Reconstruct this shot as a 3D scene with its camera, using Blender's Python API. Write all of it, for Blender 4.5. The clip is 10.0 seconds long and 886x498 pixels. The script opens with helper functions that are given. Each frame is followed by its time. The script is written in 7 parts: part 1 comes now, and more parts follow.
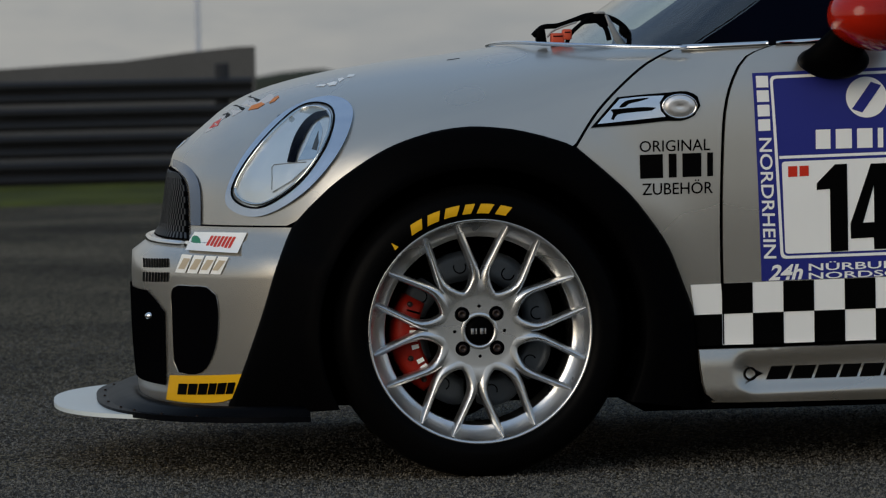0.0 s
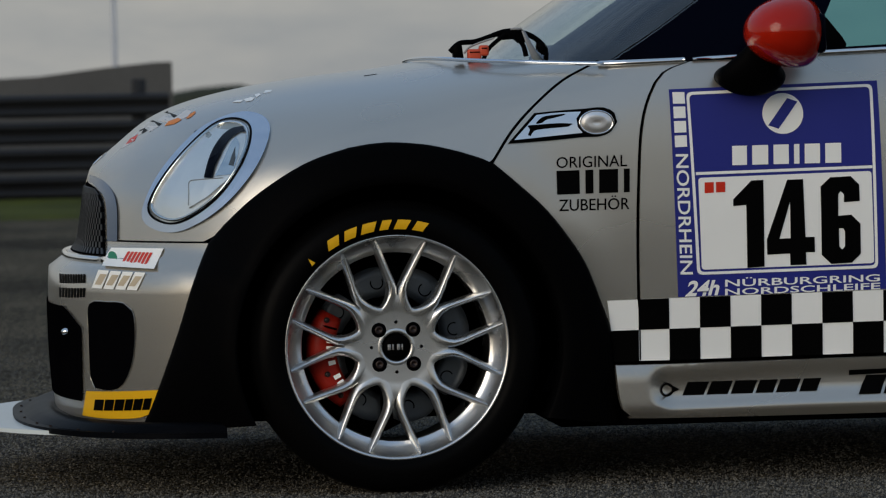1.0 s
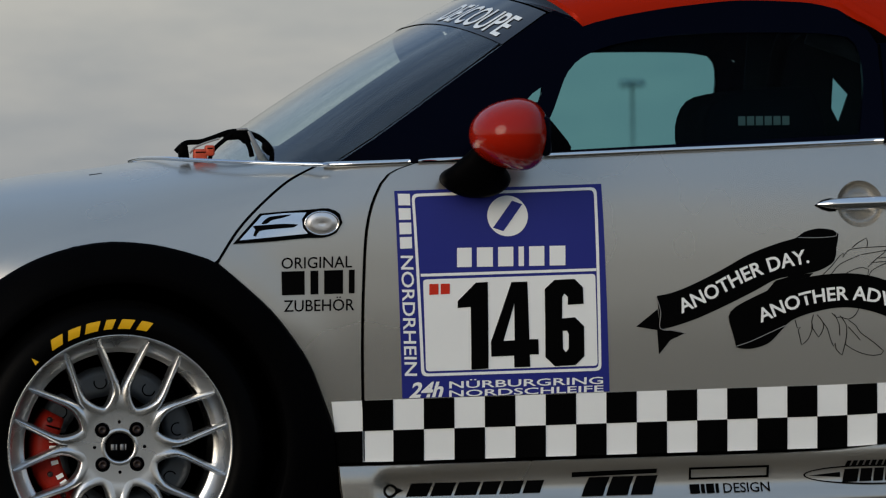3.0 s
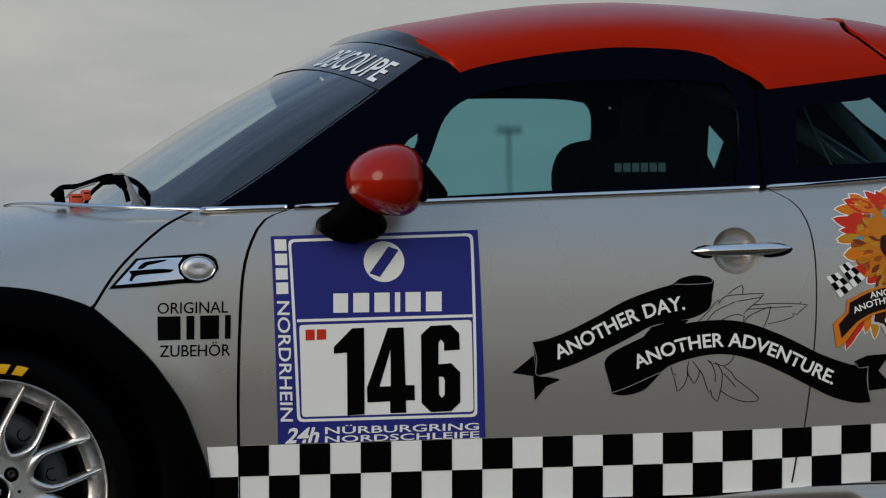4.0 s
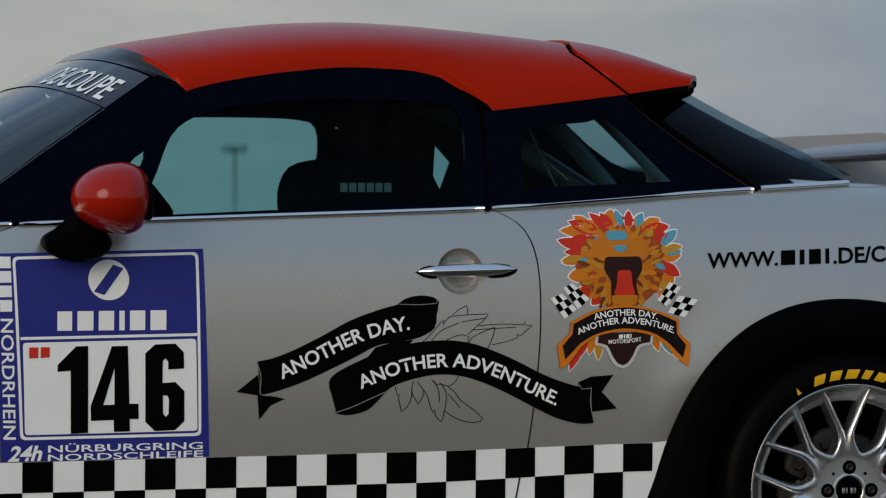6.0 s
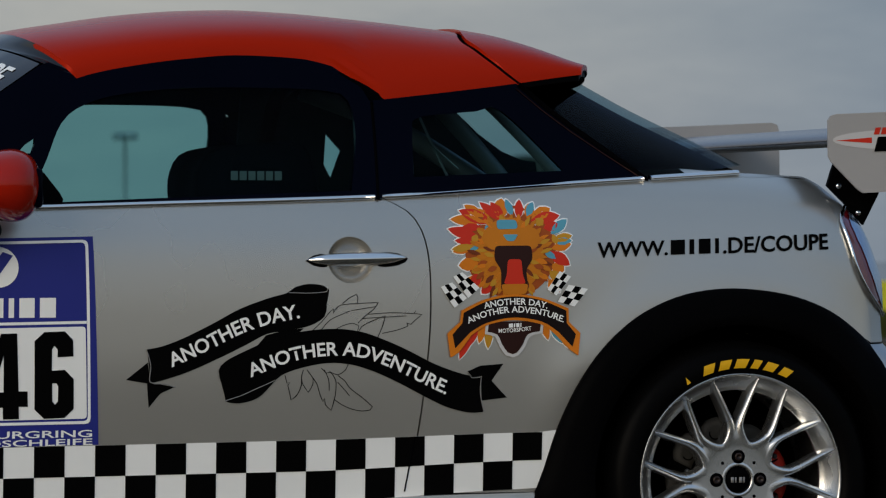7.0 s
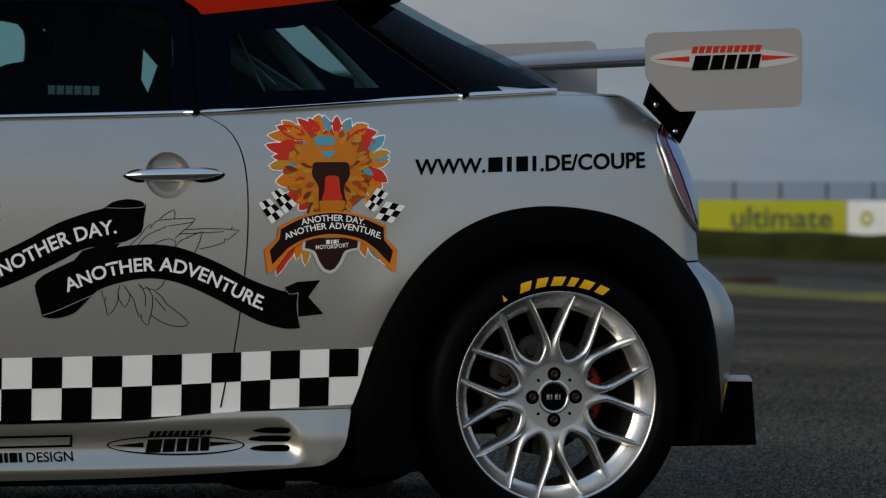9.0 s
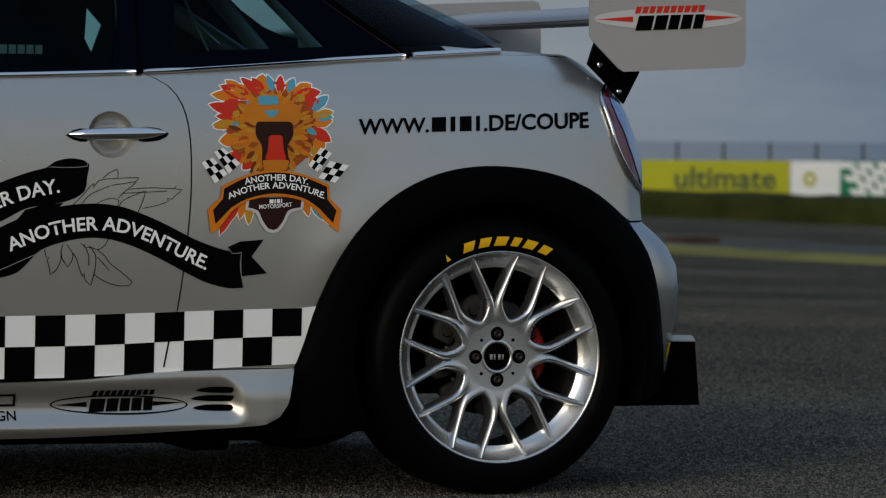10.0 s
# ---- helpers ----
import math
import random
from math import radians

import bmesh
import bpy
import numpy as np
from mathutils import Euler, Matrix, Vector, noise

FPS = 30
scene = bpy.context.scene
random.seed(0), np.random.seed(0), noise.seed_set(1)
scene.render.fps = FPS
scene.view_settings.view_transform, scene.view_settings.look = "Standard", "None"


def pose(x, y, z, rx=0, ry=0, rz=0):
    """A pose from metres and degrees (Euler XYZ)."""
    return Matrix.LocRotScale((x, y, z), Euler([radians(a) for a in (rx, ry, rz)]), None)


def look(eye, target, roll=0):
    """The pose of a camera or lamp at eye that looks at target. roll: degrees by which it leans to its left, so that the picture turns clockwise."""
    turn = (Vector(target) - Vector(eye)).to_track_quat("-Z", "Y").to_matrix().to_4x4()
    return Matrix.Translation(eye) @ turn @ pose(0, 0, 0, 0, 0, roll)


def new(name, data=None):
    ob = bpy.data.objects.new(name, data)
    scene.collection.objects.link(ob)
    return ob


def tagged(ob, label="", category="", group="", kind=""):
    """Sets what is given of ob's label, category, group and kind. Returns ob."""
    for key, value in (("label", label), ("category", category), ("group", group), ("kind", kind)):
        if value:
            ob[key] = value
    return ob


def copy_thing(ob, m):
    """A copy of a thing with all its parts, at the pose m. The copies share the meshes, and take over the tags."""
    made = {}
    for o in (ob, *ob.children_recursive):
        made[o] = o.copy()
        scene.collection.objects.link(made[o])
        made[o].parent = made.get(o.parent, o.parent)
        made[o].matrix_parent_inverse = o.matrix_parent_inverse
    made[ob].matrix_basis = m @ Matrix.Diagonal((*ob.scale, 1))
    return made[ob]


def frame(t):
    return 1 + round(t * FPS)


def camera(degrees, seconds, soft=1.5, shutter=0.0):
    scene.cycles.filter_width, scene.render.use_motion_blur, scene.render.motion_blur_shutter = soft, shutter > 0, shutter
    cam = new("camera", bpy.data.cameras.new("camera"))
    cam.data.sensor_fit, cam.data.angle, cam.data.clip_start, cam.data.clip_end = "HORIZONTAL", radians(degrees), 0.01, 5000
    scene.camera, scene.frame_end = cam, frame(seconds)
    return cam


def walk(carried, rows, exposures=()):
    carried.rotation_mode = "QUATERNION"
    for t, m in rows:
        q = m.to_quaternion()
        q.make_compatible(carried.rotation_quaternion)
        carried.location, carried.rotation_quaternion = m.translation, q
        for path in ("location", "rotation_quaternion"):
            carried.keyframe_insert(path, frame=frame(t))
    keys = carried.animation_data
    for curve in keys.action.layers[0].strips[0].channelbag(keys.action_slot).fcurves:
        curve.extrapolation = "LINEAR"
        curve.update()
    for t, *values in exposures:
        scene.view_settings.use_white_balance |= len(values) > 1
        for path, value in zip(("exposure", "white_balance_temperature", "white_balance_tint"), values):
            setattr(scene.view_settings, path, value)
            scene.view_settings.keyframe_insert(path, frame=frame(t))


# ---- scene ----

# ---------------------------------------------------------------- camera: a tripod pan
cam = camera(11.194, 10.0, soft=1.2)
EYE = (-0.936, -9.330, 0.830)
ROWS = [
    (0, -5.303, -2.155, 1.296), (0.5, -5.723, -2.104, 1.308), (1, -6.355, -1.977, 1.228), (1.5, -7.071, -1.766, 1.143),
    (2, -7.959, -1.457, 0.970), (2.5, -8.864, -1.141, 0.900), (3, -9.831, -0.759, 0.749), (3.2, -10.189, -0.608, 0.709),
    (4.3, -11.877, -0.123, 0.491), (4.5, -12.240, -0.098, 0.451), (5, -13.173, -0.044, 0.360), (5.5, -13.975, 0.014, 0.252),
    (6, -14.875, 0.030, 0.134), (6.2, -15.203, 0.021, 0.097), (7.3, -16.652, -0.205, -0.109), (7.5, -16.923, -0.292, -0.147),
    (8, -17.529, -0.547, -0.240), (8.5, -18.075, -0.841, -0.337), (9, -18.575, -1.163, -0.418), (9.5, -18.971, -1.422, -0.501),
    (10, -19.290, -1.667, -0.517),
]
walk(cam, [(t, pose(*EYE, 90 + pitch, roll, yaw)) for t, yaw, pitch, roll in ROWS],
     exposures=[(0.0, -0.21, 6300, 8), (1.5, -0.15, 6280, 8), (2.5, -0.07, 6260, 8), (5.5, -0.10, 6200, 8), (7.5, -0.17, 6250, 8), (10.0, -0.26, 6250, 8)])
cam.data.dof.use_dof = True
cam.data.dof.focus_distance = 9.75
cam.data.dof.aperture_fstop = 10.5

# ---------------------------------------------------------------- world, sun, exposure
world = bpy.data.worlds.new("sky")
scene.world = world
world.use_nodes = True
SUN_EL, SUN_AZ = 17.0, 226.0
wn, wl = world.node_tree.nodes, world.node_tree.links
sky = wn.new("ShaderNodeTexSky")
sky.sky_type, sky.sun_disc = "NISHITA", False
sky.sun_elevation, sky.sun_rotation = radians(SUN_EL), radians(SUN_AZ)
sky.dust_density, sky.air_density = 3.0, 1.0
tc = wn.new("ShaderNodeTexCoord")
stretch = wn.new("ShaderNodeMapping")
stretch.inputs["Scale"].default_value = (1.0, 1.0, 4.0)
cloud = wn.new("ShaderNodeTexNoise")
cloud.inputs["Scale"].default_value, cloud.inputs["Detail"].default_value = 4.5, 7.0
cloud.inputs["Roughness"].default_value = 0.64
cramp = wn.new("ShaderNodeValToRGB")
cramp.color_ramp.elements[0].position, cramp.color_ramp.elements[0].color = 0.36, (3.9, 4.0, 4.1, 1)
cramp.color_ramp.elements[1].position, cramp.color_ramp.elements[1].color = 0.66, (6.4, 6.0, 5.4, 1)
mixsky = wn.new("ShaderNodeMix")
mixsky.data_type = "RGBA"
mixsky.inputs["Factor"].default_value = 0.8
wl.new(tc.outputs["Generated"], stretch.inputs["Vector"])
wl.new(stretch.outputs["Vector"], cloud.inputs["Vector"])
wl.new(cloud.outputs["Fac"], cramp.inputs["Fac"])
wl.new(sky.outputs["Color"], mixsky.inputs["A"])
# the haze is warm near the horizon and blue overhead
sepz = wn.new("ShaderNodeSeparateXYZ")
upward = wn.new("ShaderNodeMapRange")
upward.interpolation_type = "SMOOTHSTEP"
upward.inputs["From Min"].default_value, upward.inputs["From Max"].default_value = 0.05, 0.42
tint = wn.new("ShaderNodeMix")
tint.data_type, tint.blend_type = "RGBA", "MULTIPLY"
tint.inputs["B"].default_value = (0.68, 0.94, 1.37, 1)
wl.new(tc.outputs["Generated"], sepz.inputs["Vector"])
wl.new(sepz.outputs["Z"], upward.inputs["Value"])
wl.new(upward.outputs["Result"], tint.inputs["Factor"])
wl.new(cramp.outputs["Color"], tint.inputs["A"])
wl.new(tint.outputs["Result"], mixsky.inputs["B"])
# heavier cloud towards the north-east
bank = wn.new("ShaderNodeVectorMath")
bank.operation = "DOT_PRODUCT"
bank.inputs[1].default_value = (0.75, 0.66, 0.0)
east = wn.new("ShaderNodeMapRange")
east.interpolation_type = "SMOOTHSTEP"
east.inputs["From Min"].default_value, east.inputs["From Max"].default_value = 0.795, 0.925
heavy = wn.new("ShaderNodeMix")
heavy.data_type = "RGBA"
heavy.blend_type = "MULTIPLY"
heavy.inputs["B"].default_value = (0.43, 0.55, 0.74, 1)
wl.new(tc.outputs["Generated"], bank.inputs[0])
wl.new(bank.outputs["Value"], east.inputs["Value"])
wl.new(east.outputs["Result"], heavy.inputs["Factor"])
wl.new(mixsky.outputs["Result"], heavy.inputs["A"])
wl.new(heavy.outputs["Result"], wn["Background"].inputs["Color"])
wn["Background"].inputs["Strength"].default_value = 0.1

sun_data = bpy.data.lights.new("sun", "SUN")
sun_data.energy, sun_data.angle, sun_data.color = 1.35, radians(40), (1.0, 0.86, 0.70)
sun = new("sun", sun_data)
sun.matrix_world = look((4 * math.sin(radians(SUN_AZ)), 4 * math.cos(radians(SUN_AZ)), 4 * math.tan(radians(SUN_EL))), (0, 0, 0))

# ---------------------------------------------------------------- materials


def material(name, color, rough=0.5, metal=0.0, coat=0.0, var=0.08, scale=40.0, fine=0.0, bump=0.0, bump_scale=200.0, trans=0.0, ior=1.45, spec=0.5):
    """A principled surface with colour variation at two scales and fine relief."""
    m = bpy.data.materials.new(name)
    m.use_nodes = True
    n, l = m.node_tree.nodes, m.node_tree.links
    b = n["Principled BSDF"]
    b.inputs["Roughness"].default_value, b.inputs["Metallic"].default_value = rough, metal
    b.inputs["Coat Weight"].default_value, b.inputs["Coat Roughness"].default_value = coat, 0.07
    b.inputs["Transmission Weight"].default_value, b.inputs["IOR"].default_value = trans, ior
    b.inputs["Specular IOR Level"].default_value = spec
    co = n.new("ShaderNodeTexCoord")
    big, small = n.new("ShaderNodeTexNoise"), n.new("ShaderNodeTexNoise")
    big.inputs["Scale"].default_value, big.inputs["Detail"].default_value = scale * 0.1, 4.0
    small.inputs["Scale"].default_value, small.inputs["Detail"].default_value = scale * 4, 3.0
    for k in (big, small):
        l.new(co.outputs["Object"], k.inputs["Vector"])
    mixf = n.new("ShaderNodeMath")
    mixf.operation = "MULTIPLY_ADD"
    l.new(small.outputs["Fac"], mixf.inputs[0])
    mixf.inputs[1].default_value = fine
    l.new(big.outputs["Fac"], mixf.inputs[2])
    ramp = n.new("ShaderNodeValToRGB")
    dark, light = [max(c * (1 - var), 0) for c in color], [min(c * (1 + var), 1) for c in color]
    ramp.color_ramp.elements[0].position, ramp.color_ramp.elements[0].color = 0.3 + fine * 0.4, (*dark, 1)
    ramp.color_ramp.elements[1].position, ramp.color_ramp.elements[1].color = 0.7 + fine * 0.6, (*light, 1)
    l.new(mixf.outputs[0], ramp.inputs["Fac"])
    l.new(ramp.outputs["Color"], b.inputs["Base Color"])
    rr = n.new("ShaderNodeMapRange")
    rr.inputs["To Min"].default_value, rr.inputs["To Max"].default_value = max(rough * 0.8, 0.0), min(rough * 1.25, 1.0)
    l.new(big.outputs["Fac"], rr.inputs["Value"])
    l.new(rr.outputs["Result"], b.inputs["Roughness"])
    if bump:
        bn, bp = n.new("ShaderNodeTexNoise"), n.new("ShaderNodeBump")
        bn.inputs["Scale"].default_value, bn.inputs["Detail"].default_value = bump_scale, 3.0
        l.new(co.outputs["Object"], bn.inputs["Vector"])
        l.new(bn.outputs["Fac"], bp.inputs["Height"])
        bp.inputs["Strength"].default_value, bp.inputs["Distance"].default_value = bump, 0.01
        l.new(bp.outputs["Normal"], b.inputs["Normal"])
    return m


SILVER = material("silver_paint", (0.508, 0.488, 0.440), 0.27, 0.80, coat=0.18, var=0.03, scale=8)
RED = material("red_paint", (0.40, 0.015, 0.002), 0.24, 0.1, coat=0.03, var=0.06, scale=8, spec=0.05)
RED_GLOSS = material("red_gloss_paint", (0.33, 0.010, 0.002), 0.12, 0.0, coat=0.0, var=0.05, scale=8, spec=0.4)
BLACK_TRIM = material("black_plastic", (0.0012, 0.0012, 0.0014), 0.46, var=0.25, scale=30, fine=0.4, bump=0.03, bump_scale=500, spec=0.015)
BLACK_GLOSS = material("black_gloss", (0.0007, 0.0012, 0.005), 0.16, var=0.1, spec=0.03)
# void black; its flat patches stand in for shade in ducts, slots and gaps
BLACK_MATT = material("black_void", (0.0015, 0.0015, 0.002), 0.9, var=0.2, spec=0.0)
RUBBER = material("tyre_rubber", (0.0018, 0.0018, 0.0019), 0.4, var=0.25, scale=30, fine=0.4, bump=0.05, bump_scale=300, spec=0.03)
ALLOY = material("alloy_wheel", (0.69, 0.695, 0.69), 0.27, 0.97, var=0.05, scale=30)
CHROME = material("chrome", (0.78, 0.79, 0.8), 0.1, 1.0, var=0.03)
# darker, slightly beige steel for the rear brake discs
DARK_STEEL = material("dark_beige_brake_steel", (0.05, 0.047, 0.04), 0.55, 0.3, var=0.25, scale=60, fine=0.3)
STEEL = material("brake_steel", (0.095, 0.107, 0.12), 0.45, 0.6, var=0.15, scale=60, fine=0.3)
CAL_RED = material("caliper_red", (0.27, 0.012, 0.005), 0.4, var=0.08, spec=0.2)
BOLT = material("dark_bolt", (0.02, 0.012, 0.010), 0.35, 0.2, var=0.2, spec=0.4)
WHITE = material("white_vinyl", (0.87, 0.88, 0.85), 0.4, var=0.03)
PALE = material("pale_vinyl", (0.56, 0.55, 0.54), 0.4, var=0.03)
BLACK_VINYL = material("black_vinyl", (0.0015, 0.0015, 0.0015), 0.45, var=0.2, spec=0.025)
BLUE_VINYL = material("blue_vinyl", (0.02, 0.026, 0.21), 0.4, var=0.05, spec=0.25)
YELLOW = material("yellow_vinyl", (0.75, 0.42, 0.01), 0.4, var=0.05, spec=0.2)
RED_VINYL = material("red_vinyl", (0.56, 0.03, 0.012), 0.4, var=0.05, spec=0.2)
ORANGE = material("orange_vinyl", (0.64, 0.185, 0.008), 0.4, var=0.1, spec=0.2)
GOLD = material("gold_vinyl", (0.5, 0.25, 0.018), 0.4, var=0.1, spec=0.2)
AMBER = material("amber_vinyl", (0.52, 0.170, 0.008), 0.4, var=0.15, spec=0.2)
RUST = material("rust_vinyl", (0.33, 0.07, 0.010), 0.4, var=0.15, spec=0.2)
PALE_GOLD = material("pale_gold_vinyl", (0.5, 0.42, 0.30), 0.4, var=0.08)
CYAN = material("cyan_vinyl", (0.10, 0.32, 0.42), 0.4, var=0.08, spec=0.2)
BROWN = material("brown_vinyl", (0.028, 0.011, 0.009), 0.4, var=0.1, spec=0.1)
CREST_DARK = material("dark_ribbon_vinyl", (0.012, 0.008, 0.008), 0.4, var=0.1, spec=0.05)
GREY_VINYL = material("grey_vinyl", (0.25, 0.25, 0.25), 0.4, var=0.05)
GREEN_VINYL = material("green_vinyl", (0.02, 0.2, 0.09), 0.4, var=0.08, spec=0.2)
# near-black cloth; its blue cast stands in for sky reflected in the window
SEAT_CLOTH = material("seat_cloth", (0.002, 0.0034, 0.006), 0.9, var=0.2, scale=60, spec=0.02)
STRIP_FILM = material("sun_strip_film", (0.012, 0.011, 0.013), 0.08, var=0.1, spec=0.5)
HEADER = material("header_gloss", (0.008, 0.009, 0.012), 0.18, var=0.1, spec=0.5)
# dim teal wash of the cabin, put into the blocking panel's colour
BLOCKER_TEAL = material("dark_teal_panel", (0.006, 0.012, 0.016), 0.7, var=0.2, spec=0.1)
CAGE = material("cage_steel", (0.2, 0.21, 0.22), 0.4, 0.2, var=0.05)
SPLIT_WHITE = material("pale_composite", (0.62, 0.68, 0.68), 0.35, var=0.04, coat=0.2)
PLATE_GREY = material("satin_silver_plate", (0.44, 0.42, 0.40), 0.5, 0.35, var=0.03)
BLADE = material("dark_satin_blade", (0.16, 0.165, 0.19), 0.22, 0.7, var=0.05)
RED_LENS = material("red_lens", (0.16, 0.006, 0.008), 0.12, coat=0.6, var=0.1)
RED_CABLE = material("red_clip", (0.5, 0.06, 0.02), 0.45, var=0.1)


def glass(name, color, rough=0.0, power=5.0, tilt=0.7):
    m = bpy.data.materials.new(name)
    m.use_nodes = True
    n, l = m.node_tree.nodes, m.node_tree.links
    b = n["Principled BSDF"]
    tr, gl, mx, lw = n.new("ShaderNodeBsdfTransparent"), n.new("ShaderNodeBsdfGlossy"), n.new("ShaderNodeMixShader"), n.new("ShaderNodeLayerWeight")
    tr.inputs["Color"].default_value = (*color, 1)
    gl.inputs["Roughness"].default_value = rough
    lw.inputs["Blend"].default_value = 0.5
    pw, ad = n.new("ShaderNodeMath"), n.new("ShaderNodeMath")
    pw.operation, ad.operation = "POWER", "MULTIPLY_ADD"
    pw.inputs[1].default_value = power
    ad.inputs[1].default_value, ad.inputs[2].default_value = tilt, 0.004
    l.new(lw.outputs["Facing"], pw.inputs[0])
    l.new(pw.outputs[0], ad.inputs[0])
    l.new(ad.outputs[0], mx.inputs["Fac"])
    l.new(tr.outputs["BSDF"], mx.inputs[1])
    l.new(gl.outputs["BSDF"], mx.inputs[2])
    l.new(mx.outputs["Shader"], n["Material Output"].inputs["Surface"])
    n.remove(b)
    return m


GLASS = glass("clear_glass", (0.9, 0.93, 0.93))
SCREEN = glass("windscreen_glass", (0.84, 0.93, 0.91), power=3.3, tilt=0.95)
TINT = glass("tinted_glass", (0.43, 0.665, 0.70))
DARK_TINT = glass("dark_tinted_glass", (0.5, 0.62, 0.66), power=6.0, tilt=0.3)

# ---------------------------------------------------------------- mesh helpers
from mathutils.geometry import delaunay_2d_cdt


def part(name, bm, mat, parent=None, label="", smooth=True):
    """Links a bmesh as one mesh object under a thing or a part."""
    me = bpy.data.meshes.new(name)
    bm.to_mesh(me)
    bm.free()
    if smooth:
        me.polygons.foreach_set("use_smooth", [True] * len(me.polygons))
    for m in (mat if isinstance(mat, (list, tuple)) else [mat]):
        me.materials.append(m)
    ob = new(name, me)
    if parent is not None:
        ob.parent = parent
    if label:
        ob["label"] = label
    return ob


def thing(name, label, category, group="", kind=""):
    return tagged(new(name), label, category, group, kind)


def smoothed(points, step=0.02, closed=False, corners=()):
    """A Catmull-Rom curve through points, sampled about every step; corners: indices kept sharp."""
    pts = [Vector(p) for p in points]
    n, out = len(pts), []
    for i in range(n if closed else n - 1):
        p1, p2 = pts[i], pts[(i + 1) % n]
        p0 = pts[i - 1] if (closed or i > 0) and i not in corners else p1
        p3 = pts[(i + 2) % n] if (closed or i + 2 < n) and (i + 1) % n not in corners else p2
        k = max(1, int((p2 - p1).length / step))
        for j in range(k):
            t = j / k
            out.append(0.5 * (2 * p1 + (p2 - p0) * t + (2 * p0 - 5 * p1 + 4 * p2 - p3) * t * t + (3 * p1 - p0 - 3 * p2 + p3) * t ** 3))
    if not closed:
        out.append(pts[-1])
    return out


def curve_at(table, x):
    """Smooth monotone interpolation in a table of (x, value)."""
    xs, ys = [a for a, _ in table], [b for _, b in table]
    if x <= xs[0]:
        return ys[0]
    if x >= xs[-1]:
        return ys[-1]
    i = max(k for k in range(len(xs) - 1) if xs[k] <= x)
    d = [(ys[k + 1] - ys[k]) / (xs[k + 1] - xs[k]) for k in range(len(xs) - 1)]

    def slope(k):
        if k == 0:
            return d[0]
        if k == len(xs) - 1:
            return d[-1]
        return 0 if d[k - 1] * d[k] <= 0 else 2 * d[k - 1] * d[k] / (d[k - 1] + d[k])

    h = xs[i + 1] - xs[i]
    t = (x - xs[i]) / h
    return (ys[i] * (1 + 2 * t) * (1 - t) ** 2 + slope(i) * h * t * (1 - t) ** 2 + ys[i + 1] * t * t * (3 - 2 * t) + slope(i + 1) * h * t * t * (t - 1))


def grid_faces(bm, rows, closed=False, flip=False):
    """Faces between rows of points."""
    vs = [[bm.verts.new(p) for p in r] for r in rows]
    for a, b in zip(vs, vs[1:]):
        n = len(a)
        for j in range(n if closed else n - 1):
            q = [a[j], a[(j + 1) % n], b[(j + 1) % n], b[j]]
            if len({v.co.to_tuple(6) for v in q}) < 3:
                continue
            try:
                bm.faces.new(q[::-1] if flip else q)
            except ValueError:
                pass
    return vs


def tube(bm, path, radius, seg=8, caps=True):
    """A round bar along a path; radius: a number or one a point."""
    pts = [Vector(p) for p in path]
    rows = []
    up = Vector((0.1, 0.2, 0.97)).normalized()
    for i, p in enumerate(pts):
        d = (pts[min(i + 1, len(pts) - 1)] - pts[max(i - 1, 0)]).normalized()
        s = d.cross(up)
        s = s.normalized() if s.length > 1e-4 else Vector((1, 0, 0))
        u = s.cross(d)
        r = radius[i] if isinstance(radius, (list, tuple)) else radius
        rows.append([p + r * (math.cos(a) * s + math.sin(a) * u) for a in [2 * math.pi * k / seg for k in range(seg)]])
    vs = grid_faces(bm, rows, closed=True)
    if caps:
        bm.faces.new(vs[0])
        bm.faces.new(vs[-1][::-1])
    return vs


def box(bm, lo, hi, bevel=0.0):
    r = bmesh.ops.create_cube(bm, size=1.0)
    for v in r["verts"]:
        v.co = Vector([lo[k] + (v.co[k] + 0.5) * (hi[k] - lo[k]) for k in range(3)])
    if bevel:
        edges = list({e for v in r["verts"] for e in v.link_edges})
        bmesh.ops.bevel(bm, geom=edges, offset=bevel, segments=2, affect="EDGES", profile=0.5)


def mirrored(bm, yc):
    for v in bm.verts:
        v.co.y = 2 * yc - v.co.y
    bmesh.ops.reverse_faces(bm, faces=bm.faces)
    return bm


